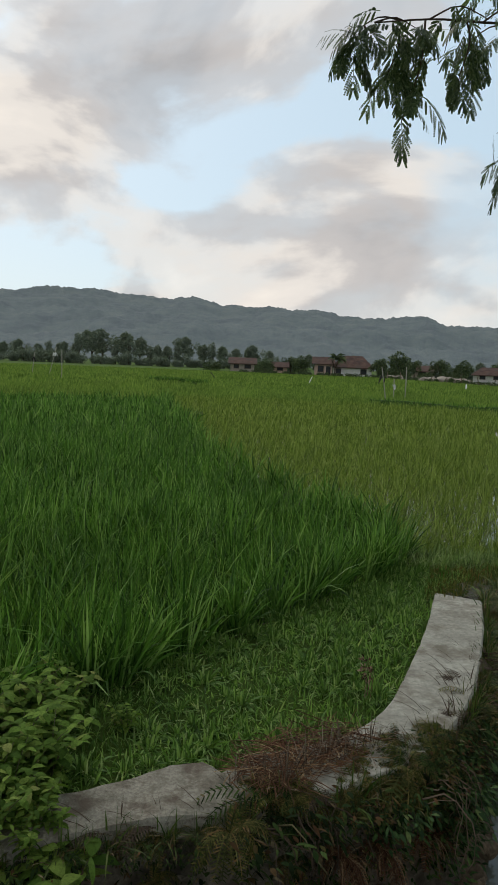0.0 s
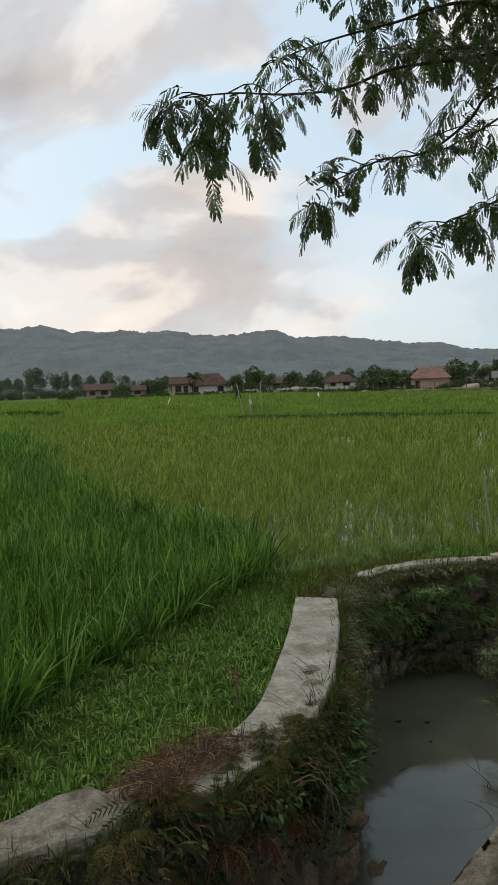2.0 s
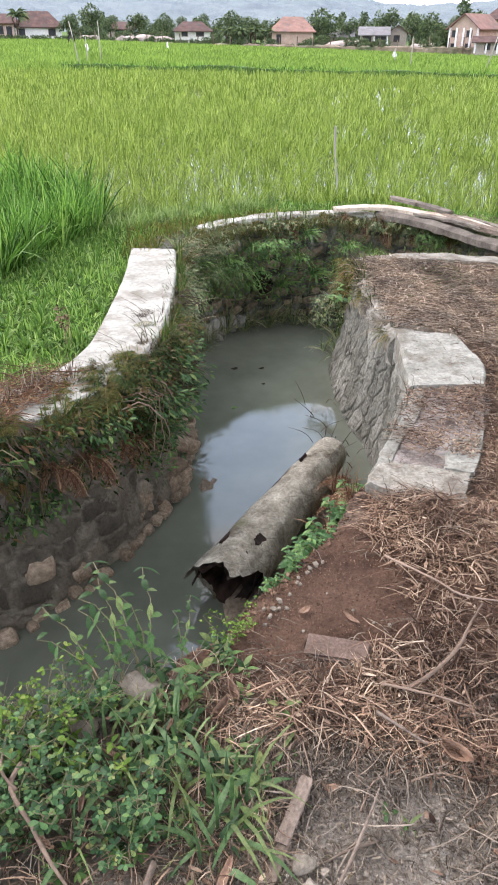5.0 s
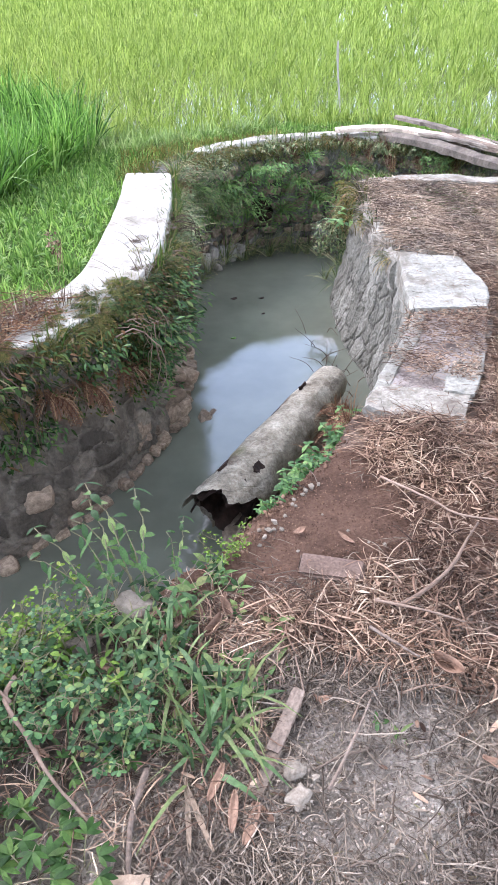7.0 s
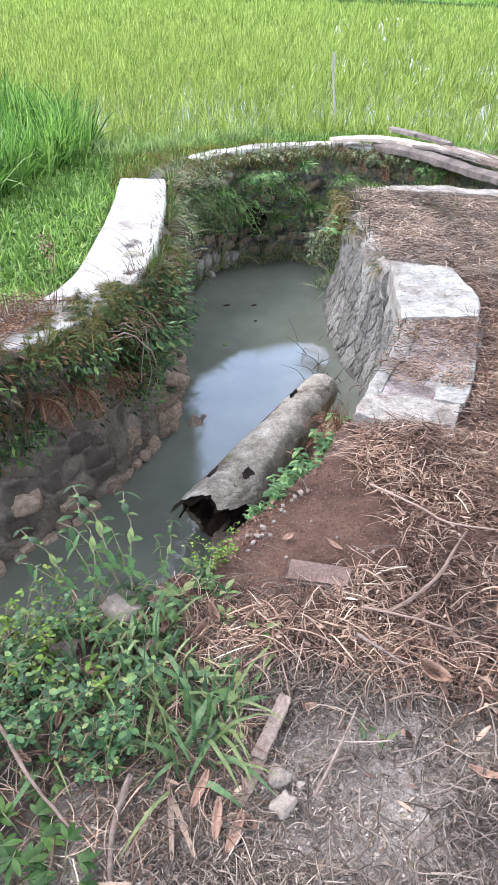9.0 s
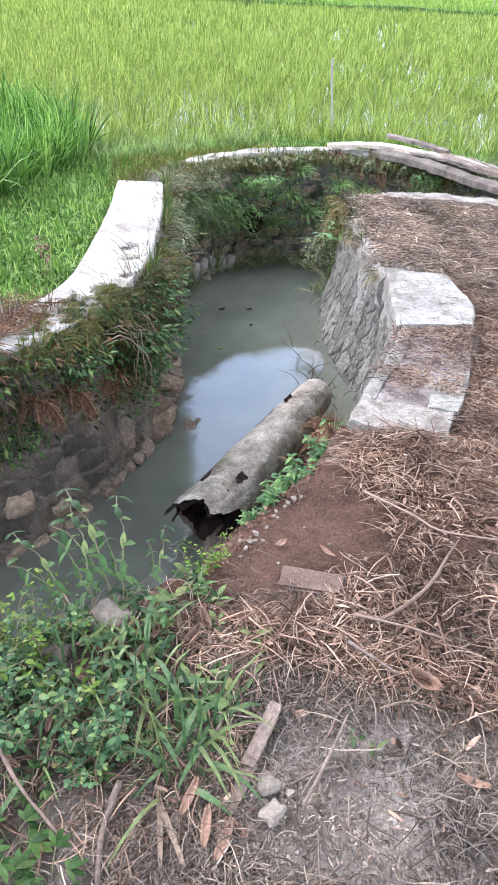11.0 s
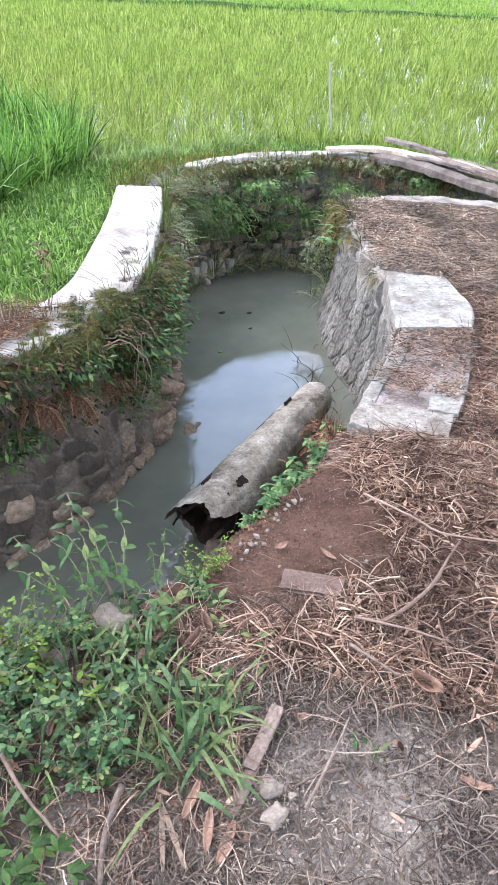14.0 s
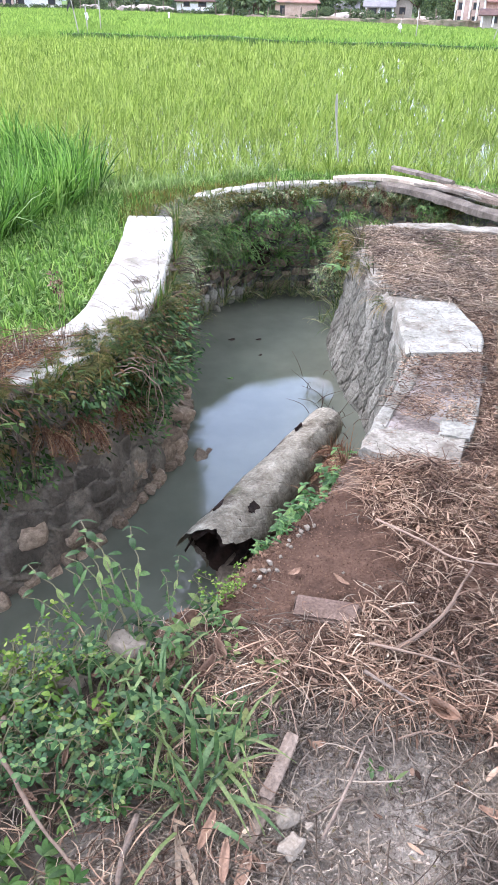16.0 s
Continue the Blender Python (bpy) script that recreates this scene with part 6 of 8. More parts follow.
bent_plank("bamboo_stick", "weathered upright bamboo stick in the rice", [(3.97, 7.6, -0.3), (3.96, 7.6, 0.0), (3.92, 7.61, 0.35), (3.90, 7.6, 0.62)], 0.026, 0.022, BAMBOO, "stick")

# ---- loose things on the bank ----


def gz(x, y):
    return float(ground_height(np.array([float(x)]), np.array([float(y)]))[0])


def curvy(x, y, lift, length, width, bend, k=6, flat=1.0, sides=3):
    """Thin dry stalks with a three-sided section, each bending its own way."""
    n = len(x)
    a = rng.uniform(0, 2 * np.pi, n)
    turn = rng.normal(scale=bend, size=n)
    V = np.empty((n, k, sides, 3))
    px, py = x.copy(), y.copy()
    tilt = rng.normal(scale=0.12, size=n)
    rise = rng.uniform(0.2, 1, n)
    for i in range(k):
        z = lift + flat * tilt * length * (i / (k - 1) - 0.5) + flat * 0.12 * length * np.sin(np.pi * i / (k - 1)) * rise
        w = width * (1 if i < k - 1 else 0.45)
        for c in range(sides):
            th = 2 * np.pi * c / sides + 0.5
            V[:, i, c] = np.stack([px - np.sin(a) * w * 0.55 * math.cos(th), py + np.cos(a) * w * 0.55 * math.cos(th), z + w * 0.45 * math.sin(th)], 1)
        px, py = px + np.cos(a) * length / (k - 1), py + np.sin(a) * length / (k - 1)
        a = a + turn / (k - 1) + rng.normal(scale=0.10, size=n)
    base = (np.arange(n) * k * sides)[:, None, None, None]
    c = np.arange(sides)
    quad = np.stack([c, (c + 1) % sides, (c + 1) % sides + sides, c + sides], -1)
    F = base + (np.arange(k - 1) * sides)[None, :, None, None] + quad[None, None]
    return V.reshape(-1, 3), F.reshape(-1, 4)


def litter(name, label, poly, n, length, width, mat, thick=0.02, bend=0.8, keep_out=(), over_wall=False):
    poly = np.array(poly)
    lo, hi = poly.min(0), poly.max(0)
    x, y = rng.uniform(lo[0], hi[0], n * 4), rng.uniform(lo[1], hi[1], n * 4)
    k = inside(poly, x, y)
    dens = (0.6 + 0.6 * wavy(x * 1.8 + 3, y * 1.8)) * (0.40 + 0.60 * smooth01(0.75, 1.35, np.hypot((x - 1.36) / 0.24, (y - 0.66) / 0.17) + 0.3 * wavy(x * 5, y * 5)))
    k &= rng.uniform(0, 1, n * 4) < dens
    for q in keep_out:
        k &= ~inside(q, x, y)
    x, y = x[k][:n], y[k][:n]
    m = len(x)
    z = (np.full(m, 0.012) if over_wall else ground_height(x, y)) + rng.uniform(0.002, thick, m)
    V = curvy(x, y, z, length * rng.uniform(0.4, 1.5, m), width * rng.uniform(0.5, 1.5, m), bend, flat=0.35 if over_wall else 1.0)
    return tagged(new(name, mesh_np(name, *V, mat)), label, "litter", kind="stuff")


RIGHT_TOP = [(1.90, 1.99), (2.42, 2.65), (2.69, 3.40), (3.1, 4.88), (3.48, 4.72), (3.06, 3.2), (2.83, 2.6), (2.14, 1.65)]
BANK = [(0.85, 0.15), (3.2, -0.1), (5.5, 1.5), (5.5, 3.6), (4.0, 4.5), (3.5, 4.75), (3.06, 3.2), (2.83, 2.6), (2.2, 1.65), (1.9, 1.85), (1.5, 1.55), (1.25, 1.3), (1.05, 1.1)]
PATCH = [(1.34, 1.36), (1.5, 1.52), (1.66, 1.62), (1.80, 1.50), (1.74, 1.24), (1.6, 1.28), (1.44, 1.22)]
RED_AREA = [(1.22, 1.04), (1.45, 0.94), (1.7, 0.74), (2.3, 0.4), (3.4, 1.5), (3.4, 2.8), (3.05, 3.15), (2.98, 2.86), (2.84, 2.6), (2.6, 2.24), (2.37, 1.93), (2.2, 1.68), (1.95, 1.86), (1.78, 1.70), (1.8, 1.3), (1.45, 1.12), (1.28, 1.16)]
litter("straw", "tangled dry red-brown stalks on the bank", RED_AREA, 14500, 0.095, 0.0023, RED_STRAW, 0.045, 0.5, (PATCH,))
litter("straw", "thick broken brown stems in the tangle", RED_AREA, 1100, 0.085, 0.0050, RED_STRAW, 0.055, 0.6, (PATCH,))
litter("straw", "pale bleached stalks over the tangle", RED_AREA, 800, 0.11, 0.0028, GOLD_STRAW, 0.045, 0.5, (PATCH,))
litter("straw", "crumbled brown straw chaff on the bank", RED_AREA, 9000, 0.022, 0.003, RED_STRAW, 0.012, 0.5, (PATCH,))
litter("straw", "scattered grey-brown stalks on dusty earth", BANK, 6000, 0.075, 0.0024, STRAW, 0.018, 0.8, (PATCH, RED_AREA))
litter("straw", "dry grass roots and stems on dusty earth", [(1.0, 0.15), (2.6, 0.1), (2.3, 0.8), (1.6, 0.95), (1.25, 1.08), (1.1, 0.9)], 420, 0.10, 0.0034, STRAW, 0.016, 0.9)
litter("straw", "tangled grey-brown rootlets on dusty earth", [(1.38, 0.30), (2.3, 0.15), (2.3, 0.8), (1.6, 0.98), (1.25, 1.08), (1.14, 1.0), (1.34, 0.78), (1.50, 0.62)], 1300, 0.060, 0.0027, STRAW, 0.016, 1.0)
litter("straw", "grey-brown rootlets under the weeds", [(0.7, 0.35), (1.12, 0.42), (1.16, 0.70), (1.05, 0.85), (0.7, 0.75)], 450, 0.055, 0.0024, STRAW, 0.014, 1.0)
litter("straw", "short brown chaff on dusty earth", [(0.75, 0.2), (2.2, 0.2), (2.0, 0.7), (1.3, 1.1), (1.0, 1.2), (0.8, 0.9)], 7000, 0.022, 0.0019, STRAW, 0.010, 0.6)
litter("straw", "fine dry grass litter on the bank", [(0.6, 0.2), (2.2, 0.2), (2.2, 1.2), (1.0, 1.25), (0.6, 1.15)], 4600, 0.045, 0.0018, STRAW, 0.014, 0.8)
litter("straw", "brown dead stems under the weeds", [(0.4, 0.6), (1.1, 0.6), (1.3, 1.15), (1.1, 1.28), (0.5, 1.2)], 1000, 0.08, 0.0020, RED_STRAW, 0.03, 0.8)
litter("straw", "straw banked against the concrete slab", [(1.86, 1.86), (2.0, 1.90), (2.24, 1.72), (2.24, 1.45), (1.95, 1.55), (1.8, 1.70)], 1700, 0.085, 0.0022, RED_STRAW, 0.035, 0.5)
litter("straw", "yellowish dry grass over the far bank", [(2.95, 3.2), (4.6, 2.6), (5.4, 3.6), (4.0, 4.5), (3.45, 4.75), (3.2, 4.1)], 9500, 0.12, 0.0024, GOLD_STRAW, 0.05, 0.5)
FAR_BANK = [(2.99, 2.84), (3.3, 2.0), (4.2, 2.2), (4.6, 3.2), (4.2, 4.2), (3.5, 4.72), (3.24, 4.1), (3.07, 3.2)]
litter("straw", "bleached grey stalks over the far bank", FAR_BANK, 3200, 0.10, 0.0032, STRAW, 0.055, 0.6)
litter("straw", "pale thick dry stems over the far bank", FAR_BANK, 900, 0.12, 0.0042, GOLD_STRAW, 0.055, 0.6)
litter("leaf_litter", "brown leaf crumbs on the concrete slabs", [(2.12, 2.28), (2.4, 2.66), (2.80, 2.6), (2.38, 1.99)], 1500, 0.020, 0.0026, RED_STRAW, 0.008, 0.7, over_wall=True)
litter("leaf_litter", "reddish stalks drifted on the middle slab", [(2.10, 2.22), (2.40, 2.62), (2.80, 2.60), (2.62, 2.34), (2.40, 2.30), (2.22, 2.05)], 900, 0.045, 0.0024, RED_STRAW, 0.014, 0.8, over_wall=True)
litter("leaf_litter", "a few dry stalks on the concrete slabs", [(1.92, 1.98), (2.10, 2.18), (2.3, 1.88), (2.13, 1.68)], 60, 0.03, 0.0016, RED_STRAW, 0.005, 0.7, over_wall=True)
litter("leaf_litter", "a few dry stalks on the pale slab", [(2.46, 2.70), (2.68, 3.36), (3.0, 3.15), (2.84, 2.68)], 60, 0.035, 0.0016, RED_STRAW, 0.008, 0.7, over_wall=True)
litter("straw", "dry grass over the crumbling wall top", [(2.70, 3.44), (2.88, 4.2), (3.08, 4.8), (3.45, 4.72), (3.22, 4.1), (3.06, 3.23)], 2300, 0.085, 0.0030, GOLD_STRAW, 0.03, 0.7, over_wall=True)
litter("leaf_litter", "brown crumbs over the crumbling wall top", [(2.70, 3.44), (2.88, 4.2), (3.08, 4.8), (3.45, 4.72), (3.22, 4.1), (3.06, 3.23)], 1900, 0.03, 0.004, STRAW, 0.01, 0.6, over_wall=True)
litter("leaf_litter", "pale chips of leaf on the middle slab", [(2.12, 2.2), (2.38, 2.56), (2.74, 2.5), (2.4, 2.02)], 320, 0.014, 0.005, STRAW, 0.006, 0.5, over_wall=True)
litter("straw", "reddish dry grass over the broken wall", [(0.28, 2.84), (0.5, 2.76), (0.7, 2.95), (0.92, 3.25), (0.7, 3.36), (0.4, 3.1)], 750, 0.13, 0.003, RUST_STRAW, 0.035, 1.0, over_wall=True)



def gravel(name, label, poly, n, size, mat, keep_out=()):
    poly = np.array(poly)
    lo, hi = poly.min(0), poly.max(0)
    x, y = rng.uniform(lo[0], hi[0], n * 3), rng.uniform(lo[1], hi[1], n * 3)
    k = inside(poly, x, y) & (rng.uniform(0, 1, n * 3) < 0.6 + 0.6 * wavy(x * 2.5, y * 2.5 + 1))
    for q in keep_out:
        k &= ~inside(q, x, y)
    x, y = x[k][:n], y[k][:n]
    m = len(x)
    s = size * rng.uniform(0.35, 1.0, m) ** 2 * 1.6
    c = np.stack([x, y, ground_height(x, y) + s * 0.25], 1)
    oct_ = np.array([(1, 0, 0), (-1, 0, 0), (0, 1, 0), (0, -1, 0), (0, 0, 0.8), (0, 0, -0.8)])
    V = c[:, None] + oct_[None] * s[:, None, None] * rng.uniform(0.6, 1.3, (m, 6, 1)) + rng.normal(size=(m, 6, 3)) * s[:, None, None] * 0.25
    T = np.array([(0, 2, 4), (2, 1, 4), (1, 3, 4), (3, 0, 4), (2, 0, 5), (1, 2, 5), (3, 1, 5), (0, 3, 5)])
    F = (np.arange(m) * 6)[:, None, None] + T[None]
    return tagged(new(name, mesh_np(name, V.reshape(-1, 3), F.reshape(-1, 3), mat, False)), label, "gravel", kind="stuff")


GRIT = leafy("grit", [(0.0, (0.10, 0.084, 0.071)), (0.6, (0.23, 0.198, 0.170)), (1.0, (0.36, 0.32, 0.28))], 0.9, 0.0, 4)
RED_GRIT = leafy("red_crumbs", [(0.0, (0.06, 0.036, 0.025)), (0.7, (0.15, 0.094, 0.064)), (1.0, (0.20, 0.135, 0.098))], 0.9, 0.0, 4)
gravel("gravel", "fine grey grit and crumbs on dusty earth", [(0.7, 0.2), (2.4, 0.1), (2.2, 0.9), (1.4, 1.05), (1.0, 1.0), (0.75, 0.8)], 9000, 0.0034, GRIT)
gravel("gravel", "fine dust crumbs on bare earth", [(0.95, 0.3), (1.9, 0.25), (1.8, 0.8), (1.3, 1.0), (1.05, 0.8)], 22000, 0.0018, GRIT)
gravel("gravel", "red-brown earth crumbs on the bare patch", [(1.2, 1.2), (1.28, 1.42), (1.47, 1.58), (1.78, 1.80), (2.0, 1.6), (1.85, 1.1), (1.4, 1.1)], 4500, 0.0024, RED_GRIT)
gravel("gravel", "dark crumbs and chips down the ditch edge", [(0.9, 1.2), (1.0, 1.45), (1.4, 1.9), (1.85, 2.25), (1.95, 1.95), (1.5, 1.58), (1.25, 1.35)], 3000, 0.0065, RED_GRIT)


def leaf_bits(label, poly, n, ln, wide, mat, lift=0.03, keep_out=()):
    """Small flat crumbs of dead leaf lying at all angles."""
    poly = np.array(poly)
    lo, hi = poly.min(0), poly.max(0)
    x, y = rng.uniform(lo[0], hi[0], n * 3), rng.uniform(lo[1], hi[1], n * 3)
    k = inside(poly, x, y)
    for q in keep_out:
        k &= ~inside(q, x, y)
    x, y = x[k][:n], y[k][:n]
    m = len(x)
    a = rng.uniform(0, 6.28, m)
    D = np.stack([np.cos(a), np.sin(a), rng.normal(0, 0.22, m)], 1)
    P = np.stack([x, y, ground_height(x, y) + rng.uniform(0.003, lift, m)], 1)
    S = np.cross(D, np.array([0, 0, 1.0])) + rng.normal(scale=0.35, size=(m, 3))
    V = strips(P, D, ln * rng.uniform(0.4, 1.6, m), wide * rng.uniform(0.5, 1.5, m), (0.5, 1.0, 0.9, 0.35), rng.uniform(-0.2, 0.3, m), S)
    return tagged(new("leaf_litter", mesh_np("leaf_litter", *V, mat)), label, "litter", kind="stuff")


leaf_bits("brown crumbled leaf fragments in the straw", RED_AREA, 3600, 0.026, 0.0075, RED_STRAW, 0.045, (PATCH,))
DUSTY = [(0.85, 0.2), (2.3, 0.15), (2.2, 0.75), (1.5, 0.98), (1.1, 1.05), (0.85, 0.8)]
leaf_bits("grey-brown leaf crumbs on dusty earth", DUSTY, 1500, 0.016, 0.0036, STRAW, 0.010)
leaf_bits("dark leaf crumbs on dusty earth", DUSTY, 900, 0.014, 0.0042, FERN_DRY, 0.008)
leaf_bits("brown leaf scraps on dusty earth", DUSTY, 160, 0.030, 0.008, RED_STRAW, 0.012)
leaf_bits("bleached leaf fragments on the far bank", FAR_BANK, 1900, 0.035, 0.010, GOLD_STRAW, 0.05)
leaf_bits("pale leaf fragments in the straw", RED_AREA, 450, 0.028, 0.0055, GOLD_STRAW, 0.045, (PATCH,))


def twig(label, pts, r, mat=None, name="twig", cat="twig"):
    q = np.array(pts, float)
    q[1:-1] += rng.normal(scale=r * 0.9, size=(len(q) - 2, 3)) * (1, 1, 0.3)
    p = resample(q, 18) + rng.normal(scale=r * 0.10, size=(18, 3))
    o = p[0].copy()
    ob = new(name, mesh_np(name, *tubes([(p - o, r * np.linspace(1, 0.55, 18) * (1 + rng.normal(scale=0.07, size=18)))], 7), mat or TWIG_WOOD))
    ob.location = o
    return tagged(ob, label, cat, "twigs on the bank")


twig("pale curved dry branch on the straw", [(1.60, 1.03, -0.01), (1.70, 1.05, 0.0), (1.80, 1.10, 0.01), (1.88, 1.18, 0.02), (1.96, 1.25, 0.01)], 0.0062)
twig("pale dry branch on the straw", [(1.78, 1.55, 0.0), (1.86, 1.38, 0.02), (1.92, 1.28, 0.03), (2.1, 1.2, 0.02)], 0.0045)
twig("thin pale dry stalk on the straw", [(1.55, 1.06, 0.0), (1.66, 0.98, 0.01), (1.74, 0.93, 0.0)], 0.004)
twig("bleached stick among the weeds", [(0.64, 1.02, 0.05), (0.630, 0.95, 0.06), (0.660, 0.87, 0.04), (0.705, 0.775, 0.02), (0.78, 0.665, -0.03)], 0.0058)
twig("bleached fork of the stick among the weeds", [(0.632, 0.945, 0.06), (0.605, 0.985, 0.07), (0.60, 1.05, 0.06)], 0.004)
twig("dry bark-covered stem half buried in dust", [(0.90, 0.76, -0.02), (0.855, 0.67, -0.03), (0.835, 0.60, -0.035), (0.83, 0.52, -0.04)], 0.008, WOOD_GREY)
twig("thin brown stalk on dusty earth", [(1.26, 0.62, -0.03), (1.36, 0.72, -0.02), (1.43, 0.80, -0.03)], 0.004, WOOD_GREY)
twig("dark dry twig on the straw", [(1.5, 0.98, 0.0), (1.58, 0.86, 0.0)], 0.005, WOOD_GREY)
twig("dark dry twig on the straw", [(2.6, 2.1, 0.0), (2.85, 2.0, 0.03), (3.1, 1.9, 0.02)], 0.010, BARK)
for i in range(95):
    x, y = rng.uniform(1.2, 3.0), rng.uniform(0.35, 2.3)
    if inside(DITCH, np.array([x]), np.array([y]))[0] or inside(RIGHT_TOP, np.array([x]), np.array([y]))[0] or inside(PATCH, np.array([x]), np.array([y]))[0]:
        continue
    if x < 1.95 and y > 1.1:
        continue
    a, ln, z = rng.uniform(0, 6.28), rng.uniform(0.05, 0.17), gz(x, y) + rng.uniform(0.004, 0.012) + (0.02 if y > 0.9 else 0.0)
    twig("dry brown stalk lying on the straw", [(x, y, z), (x + 0.5 * ln * math.cos(a), y + 0.5 * ln * math.sin(a), z + 0.012), (x + ln * math.cos(a + rng.normal(0, 0.3)), y + ln * math.sin(a + rng.normal(0, 0.3)), z)], rng.uniform(0.0018, 0.0042), random.choice((TWIG_WOOD, WOOD_GREY, TWIG_WOOD, OLD_STEM)))

bent_plank("wood_splinter", "flat grey splinter of wood on dusty earth", [(1.275, 0.865, -0.022), (1.225, 0.80, -0.025), (1.17, 0.735, -0.03)], 0.034, 0.010, WOOD_GREY, "wood", 0.35)
bent_plank("wood_splinter", "darker lower length of the split wood", [(1.182, 0.742, -0.034), (1.145, 0.695, -0.036), (1.10, 0.645, -0.04)], 0.030, 0.008, OLD_STEM, "wood", 0.45)
bent_plank("wood_splinter", "small grey board half buried in dust", [(0.72, 0.545, -0.03), (0.80, 0.548, -0.03), (0.87, 0.535, -0.035)], 0.045, 0.012, TAN_WOOD, "wood", 0.3)


def half_brick():
    bm = bmesh.new()
    box_bm(bm, -0.095, 0.095, -0.04, 0.04, -0.02, 0.022)
    bmesh.ops.bevel(bm, geom=list(bm.edges), offset=0.008, segments=2, affect="EDGES")
    bmesh.ops.subdivide_edges(bm, edges=list(bm.edges), cuts=1)
    for v in bm.verts:
        v.co += Vector((noise.noise(v.co * 40), noise.noise(v.co * 40 + Vector((5, 0, 0))), noise.noise(v.co * 40 + Vector((0, 9, 0))))) * 0.007
    ob = new("brick", bm_mesh("brick", bm, BRICK))
    ob.matrix_basis = pose(1.50, 1.245, -0.060, 7, -4, -31)
    tagged(ob, "dusty broken roof brick sunk in red earth", "brick")


half_brick()



def clod_mesh(seed):
    """A crumbly lump of dried clay, broken on all sides."""
    me = stone_mesh("clod", seed, CLOD, 18, 12)
    for v in me.vertices:
        q = v.co * 2.2 + Vector((seed * 3.1, 0, 0))
        v.co *= 0.95 + 0.26 * noise.noise(q) + 0.16 * noise.noise(q * 2.3) + 0.07 * noise.noise(q * 5)
    return me


CLODS = [clod_mesh(s + 20) for s in range(6)]
GRAINS = [rubble_mesh("clod", s + 90, CLOD) for s in range(5)]


def clod(x, y, s, label, lift=0.4, name="clod", meshes=None, squash=0.75):
    ob = new(name, random.choice(meshes or CLODS))
    ob.matrix_basis = Matrix.LocRotScale((x, y, gz(x, y) + s * lift), Euler((random.uniform(-0.3, 0.3), random.uniform(-0.3, 0.3), random.uniform(0, 6))), (s * random.uniform(0.9, 1.2), s, s * squash))
    tagged(ob, label, "stone", "clods and stones on the bank")


clod(1.205, 0.685, 0.021, "pale dry clay clod on dusty earth")
clod(1.195, 0.625, 0.022, "pale dry clay clod on dusty earth")
clod(1.245, 0.66, 0.010, "small pale clod on dusty earth")
for x, y, k in ((1.40, 1.485, 0.011), (1.372, 1.452, 0.013), (1.352, 1.43, 0.009), (1.39, 1.455, 0.007), (1.57, 1.62, 0.013), (1.545, 1.605, 0.010), (1.595, 1.625, 0.008), (1.33, 1.40, 0.008)):
    clod(x, y, k, "pale crumbled stone at the edge of the red earth", 0.3, meshes=GRAINS)
clod(0.93, 1.225, 0.056, "pale rough stone among weeds", 0.4, meshes=GRAINS, squash=0.6)
clod(0.62, 1.20, 0.05, "pale flat stone among weeds", 0.1, squash=0.45)
clod(0.78, 1.17, 0.04, "pale flat stone among weeds", 0.1, squash=0.45)
clod(2.62, 2.12, 0.05, "tan stone beside the slab", 0.1)

for i in range(110):
    x, y = rng.uniform(0.9, 1.9), rng.uniform(0.3, 1.0)
    clod(x, y, float(rng.choice([0.0025, 0.0035, 0.005, 0.007])), "small pale grit on dusty earth", 0.3, meshes=GRAINS)
for i in range(9):
    k = rng.uniform(0, 1)
    x, y = 1.34 + 0.24 * k + rng.normal(0, 0.014), 1.43 + 0.20 * k + rng.normal(0, 0.014)
    clod(x, y, float(rng.uniform(0.003, 0.007)), "small pale crumb at the edge of the red earth", 0.3)
for i in range(8):
    clod(rng.uniform(1.42, 1.78), rng.uniform(1.25, 1.56), float(rng.uniform(0.003, 0.006)), "small pale crumb on red earth", 0.3)


def dead_leaf(x, y, ln, w, a, curl=0.6, label="curled brown dead leaf", lift=0.006, tilt=0.0, mat=None):
    k, m = 12, 5
    V, F = [], []
    for i in range(k):
        t = i / (k - 1)
        ww = w * math.sin(math.pi * min(max(t * 0.96 + 0.02, 0), 1)) ** 0.65
        for j in range(m):
            s = j / (m - 1) * 2 - 1
            V.append((ln * (t - 0.5), ww / 2 * s, curl * w * 0.35 * s * s + curl * ln * 0.12 * (t - 0.4) ** 2 * 4 + 0.004 * noise.noise(Vector((t * 5, s * 2, x * 9)))))
    for i in range(k - 1):
        for j in range(m - 1):
            F.append((i * m + j, (i + 1) * m + j, (i + 1) * m + j + 1, i * m + j + 1))
    me = mesh_np("dead_leaf", V, F, mat or DEAD_LEAF)
    ob = new("dead_leaf", me)
    so = ob.modifiers.new("thick", "SOLIDIFY")
    so.thickness = 0.0015
    ob.matrix_basis = Matrix.Translation((x, y, gz(x, y) + lift)) @ Euler((tilt, 0, a)).to_matrix().to_4x4()
    tagged(ob, label, "leaf", "dead leaves on the bank")


dead_leaf(1.65, 0.83, 0.085, 0.036, -1.0, 2.2, "large curled tan dead leaf on straw", 0.035, 0.5)
dead_leaf(1.77, 0.86, 0.12, 0.05, 0.4, 0.7, "brown dead leaf under straw", 0.012)
dead_leaf(1.64, 0.585, 0.07, 0.020, -0.7, 0.9, "reddish brown dead leaf", 0.012)
dead_leaf(1.085, 0.595, 0.088, 0.022, 0.95, 0.5, "long tan dead leaf", 0.012)
dead_leaf(1.055, 0.625, 0.085, 0.020, 1.25, 0.5, "long tan dead leaf", 0.02)
dead_leaf(1.035, 0.695, 0.085, 0.020, 0.95, 0.5, "long reddish dead leaf", 0.02)
